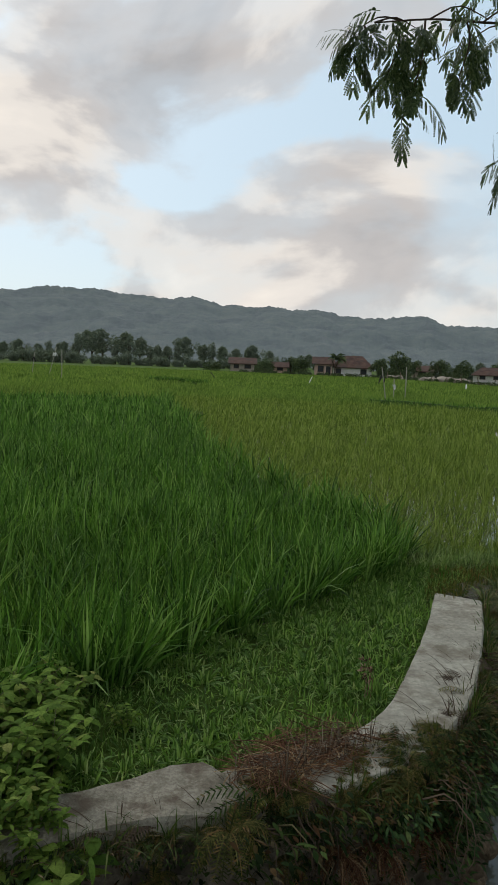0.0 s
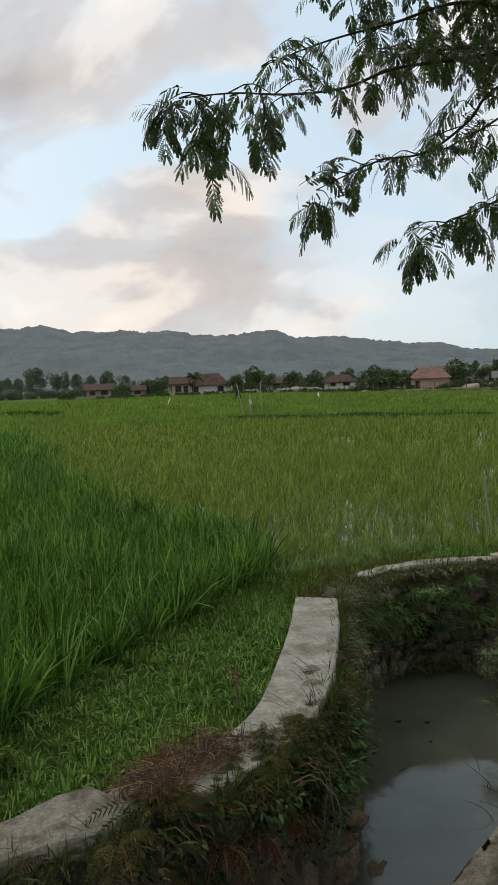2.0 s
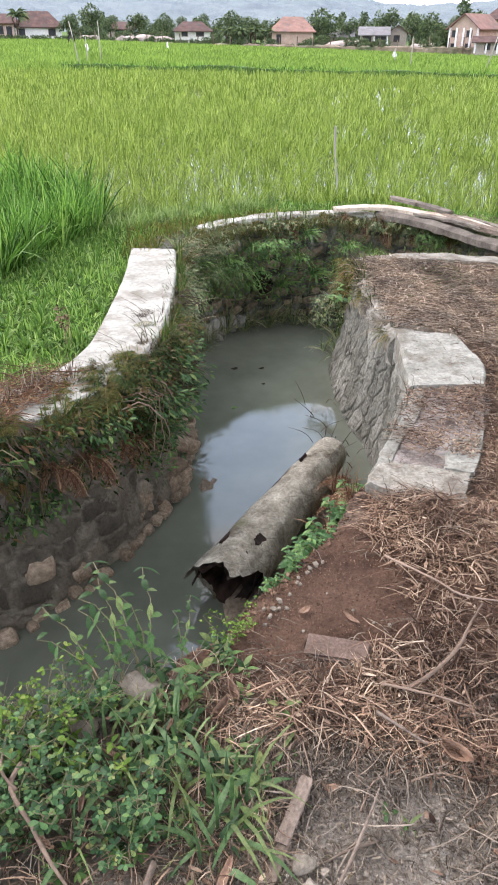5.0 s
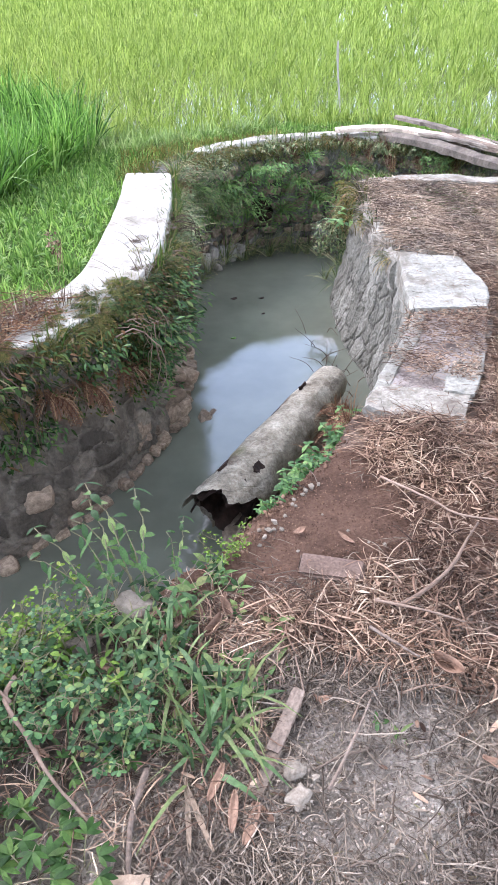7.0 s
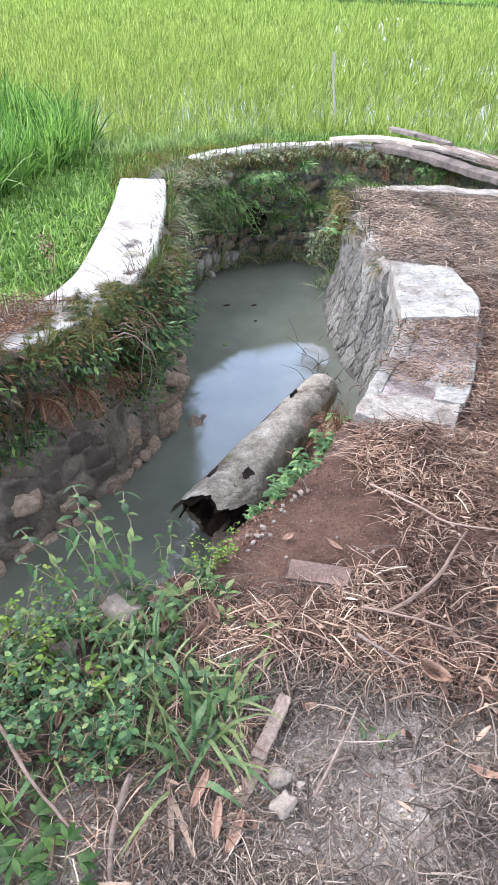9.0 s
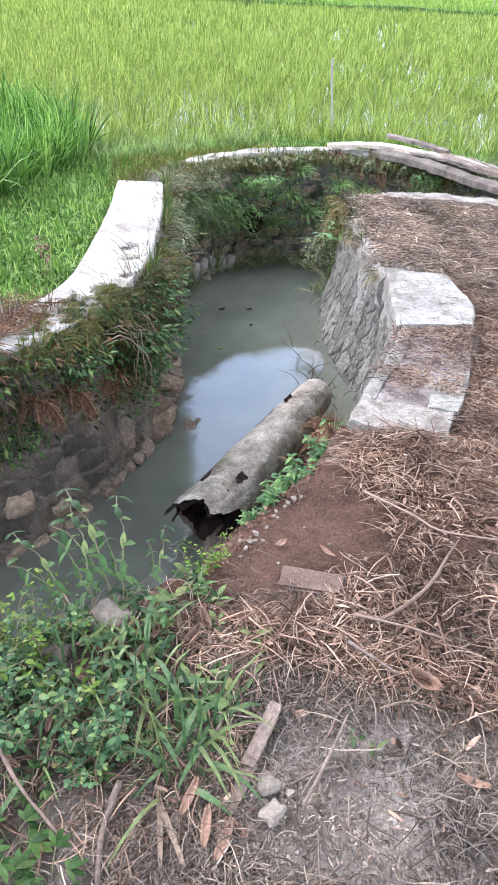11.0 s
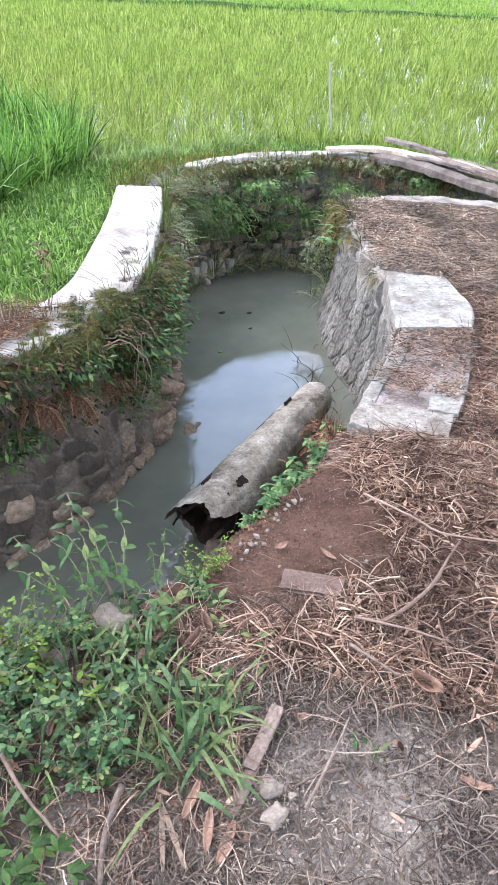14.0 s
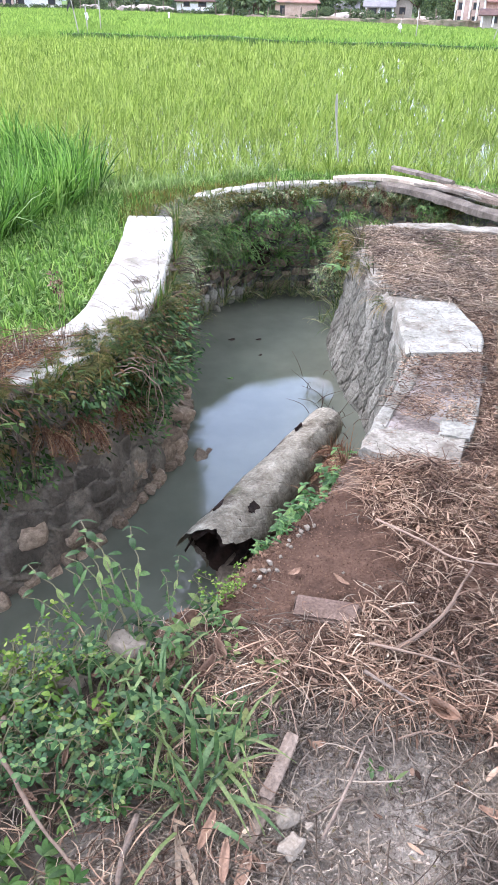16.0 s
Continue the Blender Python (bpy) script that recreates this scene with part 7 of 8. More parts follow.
dead_leaf(1.115, 0.615, 0.06, 0.022, 2.2, 0.5, "small tan dead leaf")
dead_leaf(0.965, 0.645, 0.15, 0.012, 1.42, 0.5, "long twisted dry seed pod", 0.014, mat=TAN_WOOD)
dead_leaf(0.985, 0.640, 0.16, 0.012, 1.75, 0.5, "long twisted dry seed pod", 0.014, mat=TAN_WOOD)
dead_leaf(1.12, 1.10, 0.07, 0.026, 0.7, 1.8, "pale brown dead leaf among weeds", 0.02)
dead_leaf(1.17, 1.15, 0.06, 0.022, 1.7, 1.8, "pale brown dead leaf among weeds", 0.02)
for x, y, ln, w in ((0.98, 1.08, 0.07, 0.032), (1.04, 1.14, 0.08, 0.036), (0.90, 1.12, 0.06, 0.028), (1.10, 1.16, 0.06, 0.03), (0.84, 1.04, 0.06, 0.026), (1.0, 1.0, 0.05, 0.024)):
    dead_leaf(x, y, ln * 0.75, w * 0.5, 7 * x + 3 * y, 1.6, "pale brown dead leaf among weeds", 0.03, 0.3)
for i in range(22):
    x, y = rng.uniform(1.3, 2.6), rng.uniform(0.6, 1.5)
    if not inside(DITCH, np.array([x]), np.array([y]))[0]:
        dead_leaf(x, y, rng.uniform(0.03, 0.07), rng.uniform(0.01, 0.022), rng.uniform(0, 6), 0.7, "small dry brown leaf on the litter", rng.uniform(0.004, 0.02))

# ---- weeds ----


def herb(h, stems, leaf, wide, spread=0.3, droop=0.25, lean=(0, 0), pairs=6):
    """Upright leafy weed: stems and their leaves."""
    lines, P, D = [], [], []
    for s in range(stems):
        a = rng.uniform(0, 6.28)
        out = np.array([math.cos(a), math.sin(a), 0]) * spread * rng.uniform(0.3, 1) + np.array([lean[0], lean[1], 0])
        hh = h * rng.uniform(0.6, 1.1)
        b = np.array([rng.normal(0, 0.03), rng.normal(0, 0.03), -0.03])
        pts = [b + out * hh * t * t + np.array([0, 0, hh * t * (1 - 0.25 * t)]) for t in np.linspace(0, 1, 7)]
        lines.append((np.array(pts), np.linspace(0.004, 0.0015, 7)))
        p = resample(np.array(pts), pairs * 2)
        for i in range(2, pairs * 2):
            for sg in (0, math.pi):
                b2 = a + i * 1.57 + sg + rng.normal(0, 0.3)
                P.append(p[i])
                D.append((math.cos(b2), math.sin(b2), rng.uniform(0.1, 0.7)))
    P, D = np.array(P), np.array(D)
    n = len(P)
    return tubes(lines, 5), strips(P, D, leaf * rng.uniform(0.6, 1.25, n), wide * rng.uniform(0.7, 1.2, n), (0.12, 0.75, 1.0, 0.7, 0.08), droop, flat_side(D))


def tuft(n, ln, w, lean=0.5, droop=0.3, bias=(0, 0), r=0.04):
    a = rng.uniform(0, 6.28, n)
    k = np.abs(rng.normal(0, lean, n))
    D = np.stack([k * np.cos(a) + bias[0], k * np.sin(a) + bias[1], np.ones(n)], 1)
    P = np.stack([r * np.cos(a) * rng.uniform(0, 1, n), r * np.sin(a) * rng.uniform(0, 1, n), np.full(n, -0.02)], 1)
    return strips(P, D, ln * rng.uniform(0.5, 1.2, n), w * rng.uniform(0.6, 1.3, n), (0.55, 0.95, 1.0, 0.7, 0.08), droop * rng.uniform(0.4, 1.4, n), flat_side(D))


def fern(fronds, ln, bias=(0, 0, 0), up=0.6, droop=0.13):
    parts_ = []
    for f in range(fronds):
        a = rng.uniform(0, 6.28)
        d = np.array([math.cos(a), math.sin(a), up]) + np.array(bias)
        d /= np.linalg.norm(d)
        L = ln * rng.uniform(0.6, 1.1)
        k = 16
        pos = np.array([0, 0, 0.0])
        side = np.cross(d, (0, 0, 1.0))
        side /= np.linalg.norm(side)
        pp, dd = [], []
        for i in range(k):
            pp.append(pos.copy())
            dd.append(d.copy())
            pos = pos + d * L / k
            d = d + np.array([0, 0, -droop])
            d /= np.linalg.norm(d)
        pp, dd = np.array(pp), np.array(dd)
        parts_.append(strips(pp[:1], dd[:1], L, 0.004, (1,) * 6 + (0.4,), droop * 2.6, side[None]))
        taper = np.sin(np.pi * (np.arange(k) + 2) / (k + 3)) ** 0.7
        for sg in (-1, 1):
            parts_.append(strips(pp, dd * 0.5 + side * sg, L * 0.17 * taper, L * 0.026, (0.7, 1.0, 0.2), 0.12, dd))
    return joined(parts_)


def weed(name, label, loc, leaves, stems=None, mat=None, rot=0.0, group="weeds", cat="weed", scale=1.0, fronds=(), frond_mat=None):
    e = thing(name, label, cat, loc, group, rot=rot, scale=scale)
    part("foliage", mesh_np("foliage", *leaves, mat or WEED), e)
    for f in fronds:
        part("frond", mesh_np("frond", *f, frond_mat or mat or WEED), e)
    if stems:
        tagged(part("stem", mesh_np("stem", *stems, STEM), e), kind="stuff")
    return e


def place(e, x, y, z=None, rot=None, s=1.0):
    return copy_thing(e, Matrix.LocRotScale((x, y, gz(x, y) if z is None else z), Euler((0, 0, random.uniform(0, 6.28) if rot is None else rot)), (s, s, s)))


def trefoil(stems, h, leaf, r, nodes=6):
    """A small bushy weed: branching stems, each node with a stalked leaf of three rounded leaflets."""
    lines, P, D, S = [], [], [], []
    for _ in range(stems):
        a, q = rng.uniform(0, 6.28), r * math.sqrt(rng.uniform(0, 1))
        b = np.array([q * math.cos(a), q * math.sin(a), -0.02])
        c, L = a + rng.normal(0, 0.7), h * rng.uniform(0.6, 1.15)
        out = rng.uniform(0.2, 0.7)
        pts = np.array([b + np.array([math.cos(c) * L * out * v * v, math.sin(c) * L * out * v * v, L * v * (1 - 0.2 * v)]) for v in np.linspace(0, 1, 7)])
        pts[1:] += rng.normal(scale=0.004, size=(6, 3))
        lines.append((pts, np.linspace(0.0024, 0.0010, 7)))
        p = resample(pts, nodes + 2)
        for i in range(1, nodes + 2):
            d = c + i * 2.4 + rng.normal(0, 0.4)
            ln = rng.uniform(0.010, 0.026)
            tip = p[i] + np.array([math.cos(d) * ln, math.sin(d) * ln, ln * rng.uniform(0.2, 0.9)])
            lines.append((np.array([p[i], (p[i] + tip) / 2 + (0, 0, 0.002), tip]), (0.0009, 0.0008, 0.0006)))
            size = rng.uniform(0.6, 1.15) * (0.65 if i == nodes + 1 else 1.0)
            for sg in (-1.25, 0.0, 1.25):
                P.append(tip)
                D.append(np.array([math.cos(d + sg), math.sin(d + sg), rng.uniform(-0.25, 0.45)]))
                S.append(size)
    P, D, S = np.array(P), np.array(D), np.array(S) * leaf
    return tubes(lines, 4), strips(P, D, S, S * 0.62, (0.14, 0.62, 0.95, 1.0, 0.40), rng.uniform(-0.05, 0.22, len(P)), flat_side(D))


def palmate(leaves, ln, wide):
    """Low weed whose stalked leaves spread five long fingers."""
    lines, P, D, S = [], [], [], []
    for k in range(leaves):
        a = k * 2.4 + rng.normal(0, 0.3)
        tip = np.array([math.cos(a), math.sin(a), 0.9]) * ln * rng.uniform(0.7, 1.2)
        lines.append((resample(np.array([(0, 0, -0.02), tip * 0.5 + (0, 0, 0.01), tip]), 6), np.linspace(0.002, 0.0012, 6)))
        for f in (-1.3, -0.65, 0.0, 0.65, 1.3):
            P.append(tip)
            D.append((math.cos(a + f), math.sin(a + f), rng.uniform(-0.2, 0.25)))
            S.append(1.0 - 0.22 * abs(f))
    P, D, S = np.array(P), np.array(D), np.array(S)
    return tubes(lines, 4), strips(P, D, S * ln * 1.05, S * wide, (0.15, 0.7, 1.0, 0.75, 0.08), 0.14, flat_side(D))


def rosette(n, ln, wide, up=0.5):
    a = np.arange(n) * 2.4 + rng.normal(0, 0.25, n)
    D = np.stack([np.cos(a), np.sin(a), rng.uniform(up * 0.4, up * 1.4, n)], 1)
    P = np.stack([0.006 * np.cos(a), 0.006 * np.sin(a), rng.uniform(0.0, 0.035, n)], 1)
    return strips(P, D, ln * rng.uniform(0.6, 1.15, n), wide * rng.uniform(0.8, 1.15, n), (0.12, 0.7, 1.0, 0.85, 0.45, 0.06), 0.16, flat_side(D))


def arching(n, h, leaf, wide):
    """Thin stems that rise from the edge and lean far out, with nodding leaves in pairs and small pale buds."""
    lines, P, D = [], [], []
    for _ in range(n):
        a = rng.normal(1.9, 0.8)
        L = h * rng.uniform(0.75, 1.15)
        pts = np.array([(math.cos(a) * L * 0.75 * v ** 1.5, math.sin(a) * L * 0.75 * v ** 1.5, L * (v - 0.33 * v * v)) for v in np.linspace(0, 1, 9)])
        pts[1:, :2] += np.cumsum(rng.normal(scale=0.006, size=(8, 2)), 0)
        lines.append((pts, np.linspace(0.0026, 0.0012, 9)))
        p = resample(pts, 10)
        for i in range(3, 10):
            d = a + rng.normal(0, 0.4) + (1.57 if i % 2 else 0)
            for sg in (0, math.pi):
                if rng.uniform() < 0.8:
                    P.append(p[i])
                    D.append((math.cos(d + sg), math.sin(d + sg), rng.uniform(-0.5, 0.4)))
    P, D = np.array(P), np.array(D)
    m = len(P)
    return tubes(lines, 5), strips(P, D, leaf * rng.uniform(0.5, 1.2, m), wide * rng.uniform(0.7, 1.2, m), (0.12, 0.75, 1.0, 0.7, 0.08), 0.3, flat_side(D))


def near_weeds():
    bush = []
    for k, (n, h, lf, r) in enumerate(((12, 0.15, 0.0195, 0.05), (8, 0.18, 0.018, 0.06), (12, 0.11, 0.016, 0.07))):
        st, lv = trefoil(n, h, lf, r)
        bush.append(weed("trefoil_weed", "bushy blue-green weed with rounded leaflets in threes", (0, 0, -300), lv, st, WEED_BLUE))
    for x, y, s, k in ((0.87, 0.90, 1.15, 0), (0.85, 0.83, 0.85, 0), (0.94, 0.86, 0.65, 2), (0.70, 0.95, 1.1, 0), (0.63, 0.90, 1.0, 1), (0.77, 1.02, 0.85, 2), (0.60, 1.06, 1.1, 1), (0.70, 1.12, 1.0, 1), (0.78, 1.17, 0.95, 1), (0.52, 0.98, 1.1, 0), (0.50, 1.14, 1.2, 1), (0.44, 0.86, 1.0, 0), (0.38, 1.04, 1.2, 1), (0.30, 0.9, 1.2, 0), (0.96, 1.0, 0.6, 2), (0.66, 1.03, 0.8, 0)):
        place(bush[k], x, y, s=s)
    st, lv = trefoil(7, 0.2, 0.018, 0.05)
    young = weed("trefoil_weed", "yellow-green young weed with small leaflets at the ditch edge", (0.70, 1.22, gz(0.70, 1.22)), lv, st, LUSH_WEED)
    for x, y, s in ((0.60, 1.2, 0.9), (0.50, 1.22, 1.1), (0.80, 1.22, 0.7), (0.40, 1.15, 1.0), (0.66, 1.16, 0.7), (1.25, 1.40, 0.6), (1.20, 1.36, 0.55)):
        place(young, x, y, s=s)
    st, lv = arching(2, 0.30, 0.050, 0.019)
    t = weed("tall_weed", "tall thin weeds with nodding grey-green leaves over the water", (0.90, 1.24, gz(0.90, 1.24)), lv, st, WEED)
    for x, y, s, r in ((0.98, 1.25, 1.0, -0.2), (0.84, 1.26, 0.9, 0.5), (1.06, 1.28, 0.65, -0.5), (0.62, 1.22, 0.7, 0.5), (0.95, 1.27, 1.1, 0.2), (0.46, 1.18, 0.9, 0.2)):
        place(t, x, y, rot=r, s=s)
    ds = weed("dead_stalks", "dry pale broken stems at the ditch edge", (1.04, 1.27, gz(1.04, 1.27)), tuft(9, 0.24, 0.0034, 0.8, 0.22), None, STRAW)
    for x, y, s, r in ((0.86, 1.24, 1.0, 0.5), (0.70, 1.2, 1.0, 0.2), (1.10, 1.30, 0.8, -0.5), (0.55, 1.2, 1.0, 0.6)):
        place(ds, x, y, rot=r, s=s)
    st, lv = herb(0.19, 4, 0.052, 0.017, 0.7, 0.32, (0.05, 0.15), 4)
    lance = weed("leafy_weed", "grey-green weed with narrow pointed leaves at the ditch edge", (0.99, 1.20, gz(0.99, 1.20)), lv, st, WEED)
    for x, y, k in ((0.90, 1.20, 1.0), (0.80, 1.22, 0.8), (1.16, 1.30, 0.6), (0.66, 1.18, 1.0), (0.55, 1.12, 1.0), (1.03, 1.14, 0.7), (0.74, 1.05, 0.8), (0.60, 0.98, 0.9), (0.45, 1.05, 1.0)):
        place(lance, x, y, s=k)
    st, lv = herb(0.15, 3, 0.026, 0.012, 0.6, 0.25, (0, 0.1), 5)
    tip = weed("leafy_weed", "yellow-green shoot above the weeds", (0.84, 1.0, gz(0.84, 1.0)), lv, st, LUSH_WEED)
    for x, y, k in ((0.70, 1.08, 1.1), (0.58, 1.14, 1.2), (0.48, 1.05, 1.2)):
        place(tip, x, y, s=k)
    g = weed("broad_grass", "broad-bladed green grass drooping over dry earth", (1.0, 0.76, gz(1.0, 0.76)), tuft(8, 0.21, 0.0125, 1.1, 0.75), None, BLADE)
    for x, y, s in ((1.08, 0.86, 1.0), (1.04, 0.76, 0.8), (0.92, 1.02, 1.0), (1.0, 1.10, 0.9), (0.82, 1.10, 0.9), (1.12, 0.84, 0.8), (0.97, 0.93, 0.9), (1.05, 0.98, 0.7), (0.74, 0.86, 0.8), (1.03, 0.88, 1.1), (0.99, 1.02, 1.1), (1.10, 0.92, 0.9), (0.86, 1.02, 0.9), (1.06, 0.80, 0.9), (1.15, 0.90, 0.8), (0.96, 1.15, 0.8)):
        place(g, x, y, s=s)
    yg = weed("broad_grass", "yellowing broad grass blades among the weeds", (0.98, 1.16, gz(0.98, 1.16)), tuft(5, 0.15, 0.011, 1.0, 0.4), None, PALE_GRASS)
    for x, y, s in ((0.90, 1.06, 0.9), (0.80, 0.98, 0.8), (1.02, 1.02, 0.7)):
        place(yg, x, y, s=s)
    fine = weed("fine_grass", "thin green and dry grass tuft", (0.96, 1.08, gz(0.96, 1.08)), tuft(20, 0.13, 0.0042, 0.9, 0.40), None, MID_WEED)
    for i in range(14):
        place(fine, rng.uniform(0.45, 1.15), rng.uniform(0.78, 1.22), s=rng.uniform(0.5, 1.0))
    dry = weed("dry_weed", "withered brown weed stems", (1.08, 1.10, gz(1.08, 1.10)), tuft(16, 0.13, 0.0034, 1.2, 0.3), None, RED_STRAW)
    for i in range(16):
        place(dry, rng.uniform(0.5, 1.25), rng.uniform(0.7, 1.25), s=rng.uniform(0.5, 1.05))
    ro = weed("broad_leaf_weed", "low weed with pointed fresh green leaves", (1.28, 1.08, gz(1.28, 1.08)), rosette(9, 0.052, 0.021, 0.6), None, WEED)
    for x, y, s in ((1.09, 0.97, 1.0), (1.14, 1.0, 0.8), (1.17, 0.91, 1.1), (1.10, 0.90, 0.9), (1.20, 1.15, 0.7), (1.02, 1.06, 0.9), (0.92, 1.16, 0.8), (1.18, 1.30, 1.0), (1.13, 0.80, 0.8), (0.98, 0.86, 0.8), (1.10, 1.25, 1.2), (1.16, 1.36, 0.9), (1.05, 1.16, 1.0), (1.22, 1.24, 0.8), (0.88, 1.0, 1.0)):
        place(ro, x, y, s=s)
    st, lv = palmate(6, 0.046, 0.016)
    pm = weed("palmate_weed", "low weed with long-fingered bright leaves", (0.68, 0.69, gz(0.68, 0.69)), lv, st, FINGER)
    for x, y, s in ((0.60, 0.70, 1.0), (0.75, 0.60, 0.9), (0.66, 0.60, 1.0), (0.56, 0.62, 1.0), (0.72, 0.80, 0.6), (0.86, 0.82, 0.7), (0.5, 0.75, 1.0)):
        place(pm, x, y, s=s)
    for x, y in ((1.08, 1.06), (0.98, 1.18), (1.13, 1.14), (0.86, 1.14), (1.03, 1.2), (0.76, 0.92), (0.94, 1.12), (1.17, 1.2), (0.9, 0.96), (0.68, 0.86)):
        dead_leaf(x, y, rng.uniform(0.03, 0.05), rng.uniform(0.008, 0.014), rng.uniform(0, 6), 1.6, "withered brown leaf caught in the weeds", rng.uniform(0.01, 0.05), rng.uniform(-0.4, 0.4))
    for e in bush:
        for o in list(e.children_recursive) + [e]:
            bpy.data.objects.remove(o)
    # herbs beside the log
    st, lv = herb(0.16, 6, 0.050, 0.019, 0.8, 0.34, (0, 0.1), 5)
    f = weed("bright_herb", "bright green leafy herb beside the log", (1.66, 1.83, gz(1.66, 1.83)), lv, st, BRIGHT_HERB)
    for x, y, s in ((1.72, 1.88, 1.0), (1.58, 1.74, 0.8), (1.64, 1.9, 1.0), (1.5, 1.66, 0.6), (1.40, 1.58, 0.5), (1.80, 1.98, 0.8)):
        place(f, x, y, max(gz(x, y), -0.3), s=s)
    d = weed("dry_weed", "reddish withered weed beside the log", (1.86, 2.16, -0.42), joined([fern(14, 0.2, (0, 0, 0), 1.2, 0.2), tuft(30, 0.22, 0.004, 0.6, 0.3)]), None, RUST_STRAW)
    place(d, 1.95, 2.3, -0.45, s=1.0)
    place(d, 1.80, 2.08, -0.35, s=0.8)
    place(d, 1.88, 2.04, -0.12, s=0.7)
    # growth over the far end of the log
    for x, y, z, s in ((1.98, 2.28, -0.34, 0.9), (2.06, 2.40, -0.40, 1.0), (1.90, 2.16, -0.28, 0.9), (2.10, 2.52, -0.50, 0.8)):
        place(f, x, y, z, s=s)
    for x, y, z, s in ((2.08, 2.62, -0.60, 1.0), (2.16, 2.80, -0.66, 1.1), (2.22, 2.95, -0.70, 0.9), (2.05, 2.48, -0.50, 0.9)):
        place(d, x, y, z, s=s)
    # small sprouts on bare ground
    st, lv = herb(0.05, 2, 0.05, 0.017, 1.0, 0.2, pairs=2)
    q = weed("seedling", "small green seedling on dusty earth", (1.235, 0.97, gz(1.235, 0.97)), lv, st, WEED)
    for x, y, k in ((1.46, 0.72, 0.7), (1.27, 0.93, 0.5), (1.16, 0.90, 0.8)):
        place(q, x, y, s=k)


near_weeds()


def bank_growth():
    """Weeds that hang over the inner faces of the walls."""
    def hang(n_leaf, n_blade, out, ln, z0, leaf):
        a = rng.uniform(-0.5, 0.5, n_leaf)
        P = np.stack([rng.uniform(-0.22, 0.22, n_leaf), rng.uniform(0.0, 0.20, n_leaf), rng.uniform(-z0, 0.06, n_leaf)], 1)
        P[:, 1] += 0.10 * np.sin(P[:, 2] * 9)
        D = np.stack([np.sin(a * 2), np.cos(a) * 0.8, rng.uniform(-0.7, 0.6, n_leaf)], 1)
        A = strips(P, D, leaf * rng.uniform(0.5, 1.3, n_leaf), leaf * rng.uniform(0.2, 0.5, n_leaf), (0.15, 0.8, 1.0, 0.6, 0.08), 0.2, flat_side(D))
        b = rng.uniform(-0.9, 0.9, n_blade)
        P2 = np.stack([rng.uniform(-0.22, 0.22, n_blade), rng.uniform(-0.05, 0.08, n_blade), rng.uniform(-0.35 * z0, 0.02, n_blade)], 1)
        D2 = np.stack([np.sin(b), np.cos(b) * out, rng.uniform(0.2, 1.1, n_blade)], 1)
        B = strips(P2, D2, ln * rng.uniform(0.5, 1.2, n_blade), 0.006, (0.8, 1.0, 0.9, 0.6, 0.1), rng.uniform(0.25, 0.6, n_blade), flat_side(D2))
        return joined([A, B])

    kinds = []
    for i in range(4):
        e = weed("hanging_weed", "tangled weeds and dry stems hanging over the ditch wall, coloured for its shade", (0, 0, -300), hang(430, 8, 0.7, 0.15, 0.30, (0.018, 0.026, 0.036, 0.042)[i]), None, BANK_WEED, group="weeds on the ditch walls", fronds=[fern(6, 0.20, (0, 0.7, 0), 0.5), fern(6, 0.20, (0, 0.7, 0), 0.5), fern(5, 0.26, (0.3, 0.5, 0), 1.2)], frond_mat=OLIVE_FERN if i == 1 else BANK_WEED)
        kinds.append(e)
    mids = []
    for i in range(3):
        mids.append(weed("hanging_weed", "grey-green tangled weeds and grass hanging over the far ditch wall", (0, 0, -300), joined([hang(300, 70, 0.7, 0.26, 0.26, 0.034 + 0.01 * i), tuft(40, 0.24, 0.006, 1.0, 0.5)]), None, MID_WEED, group="weeds on the ditch walls", fronds=[fern(5, 0.26, (0, 0.7, 0), 0.6), fern(5, 0.26, (0, 0.7, 0), 0.6)]))
    olive = weed("fern_clump", "olive and rusty fern clump leaning over the ditch wall", (0, 0, -300), joined([fern(26, 0.22, (0, 0.4, 0), 0.9, 0.16), tuft(12, 0.2, 0.004, 1.4, 0.4, (0, 0.3))]), None, OLIVE_FERN, group="weeds on the ditch walls")
    rusty = weed("dry_weed", "rust-brown dead fern hanging on the ditch wall", (0, 0, -300), joined([fern(16, 0.22, (0, 0.6, 0), 0.3, 0.2), tuft(50, 0.2, 0.003, 1.2, 0.6, (0, 0.6))]), None, RUST_STRAW, group="weeds on the ditch walls")
    fresh = weed("hanging_weed", "fresh green leafy weeds growing from the ditch wall", (0, 0, -300), hang(380, 50, 0.8, 0.3, 0.35, 0.055), None, HERB, group="weeds on the ditch walls", fronds=[fern(4, 0.28, (0, 0.6, 0), 0.8), fern(4, 0.28, (0, 0.6, 0), 0.8)])
    p = resample(LEFT_IN, 300)
    t = np.gradient(p, axis=0)
    for y in np.arange(1.0, 5.4, 0.19):
        i = int(np.argmin(abs(p[:, 1] - y)))
        a = math.atan2(t[i][1], t[i][0]) + math.pi
        small = 0.75 if y > 4.3 else 1.0
        place(random.choice(kinds if y < 4.3 or rng.uniform() < 0.5 else mids), p[i][0], p[i][1], -0.06 if y < 4.0 else -0.16, a + rng.normal(0, 0.25), small * rng.uniform(0.7, 1.35))
        if rng.uniform() < (0.55 if 2.9 < y < 4.2 else 0.2):
            place(random.choice(kinds), p[i][0] + 0.03, p[i][1] - 0.03, -0.30, a + rng.normal(0, 0.3), rng.uniform(0.6, 0.85))
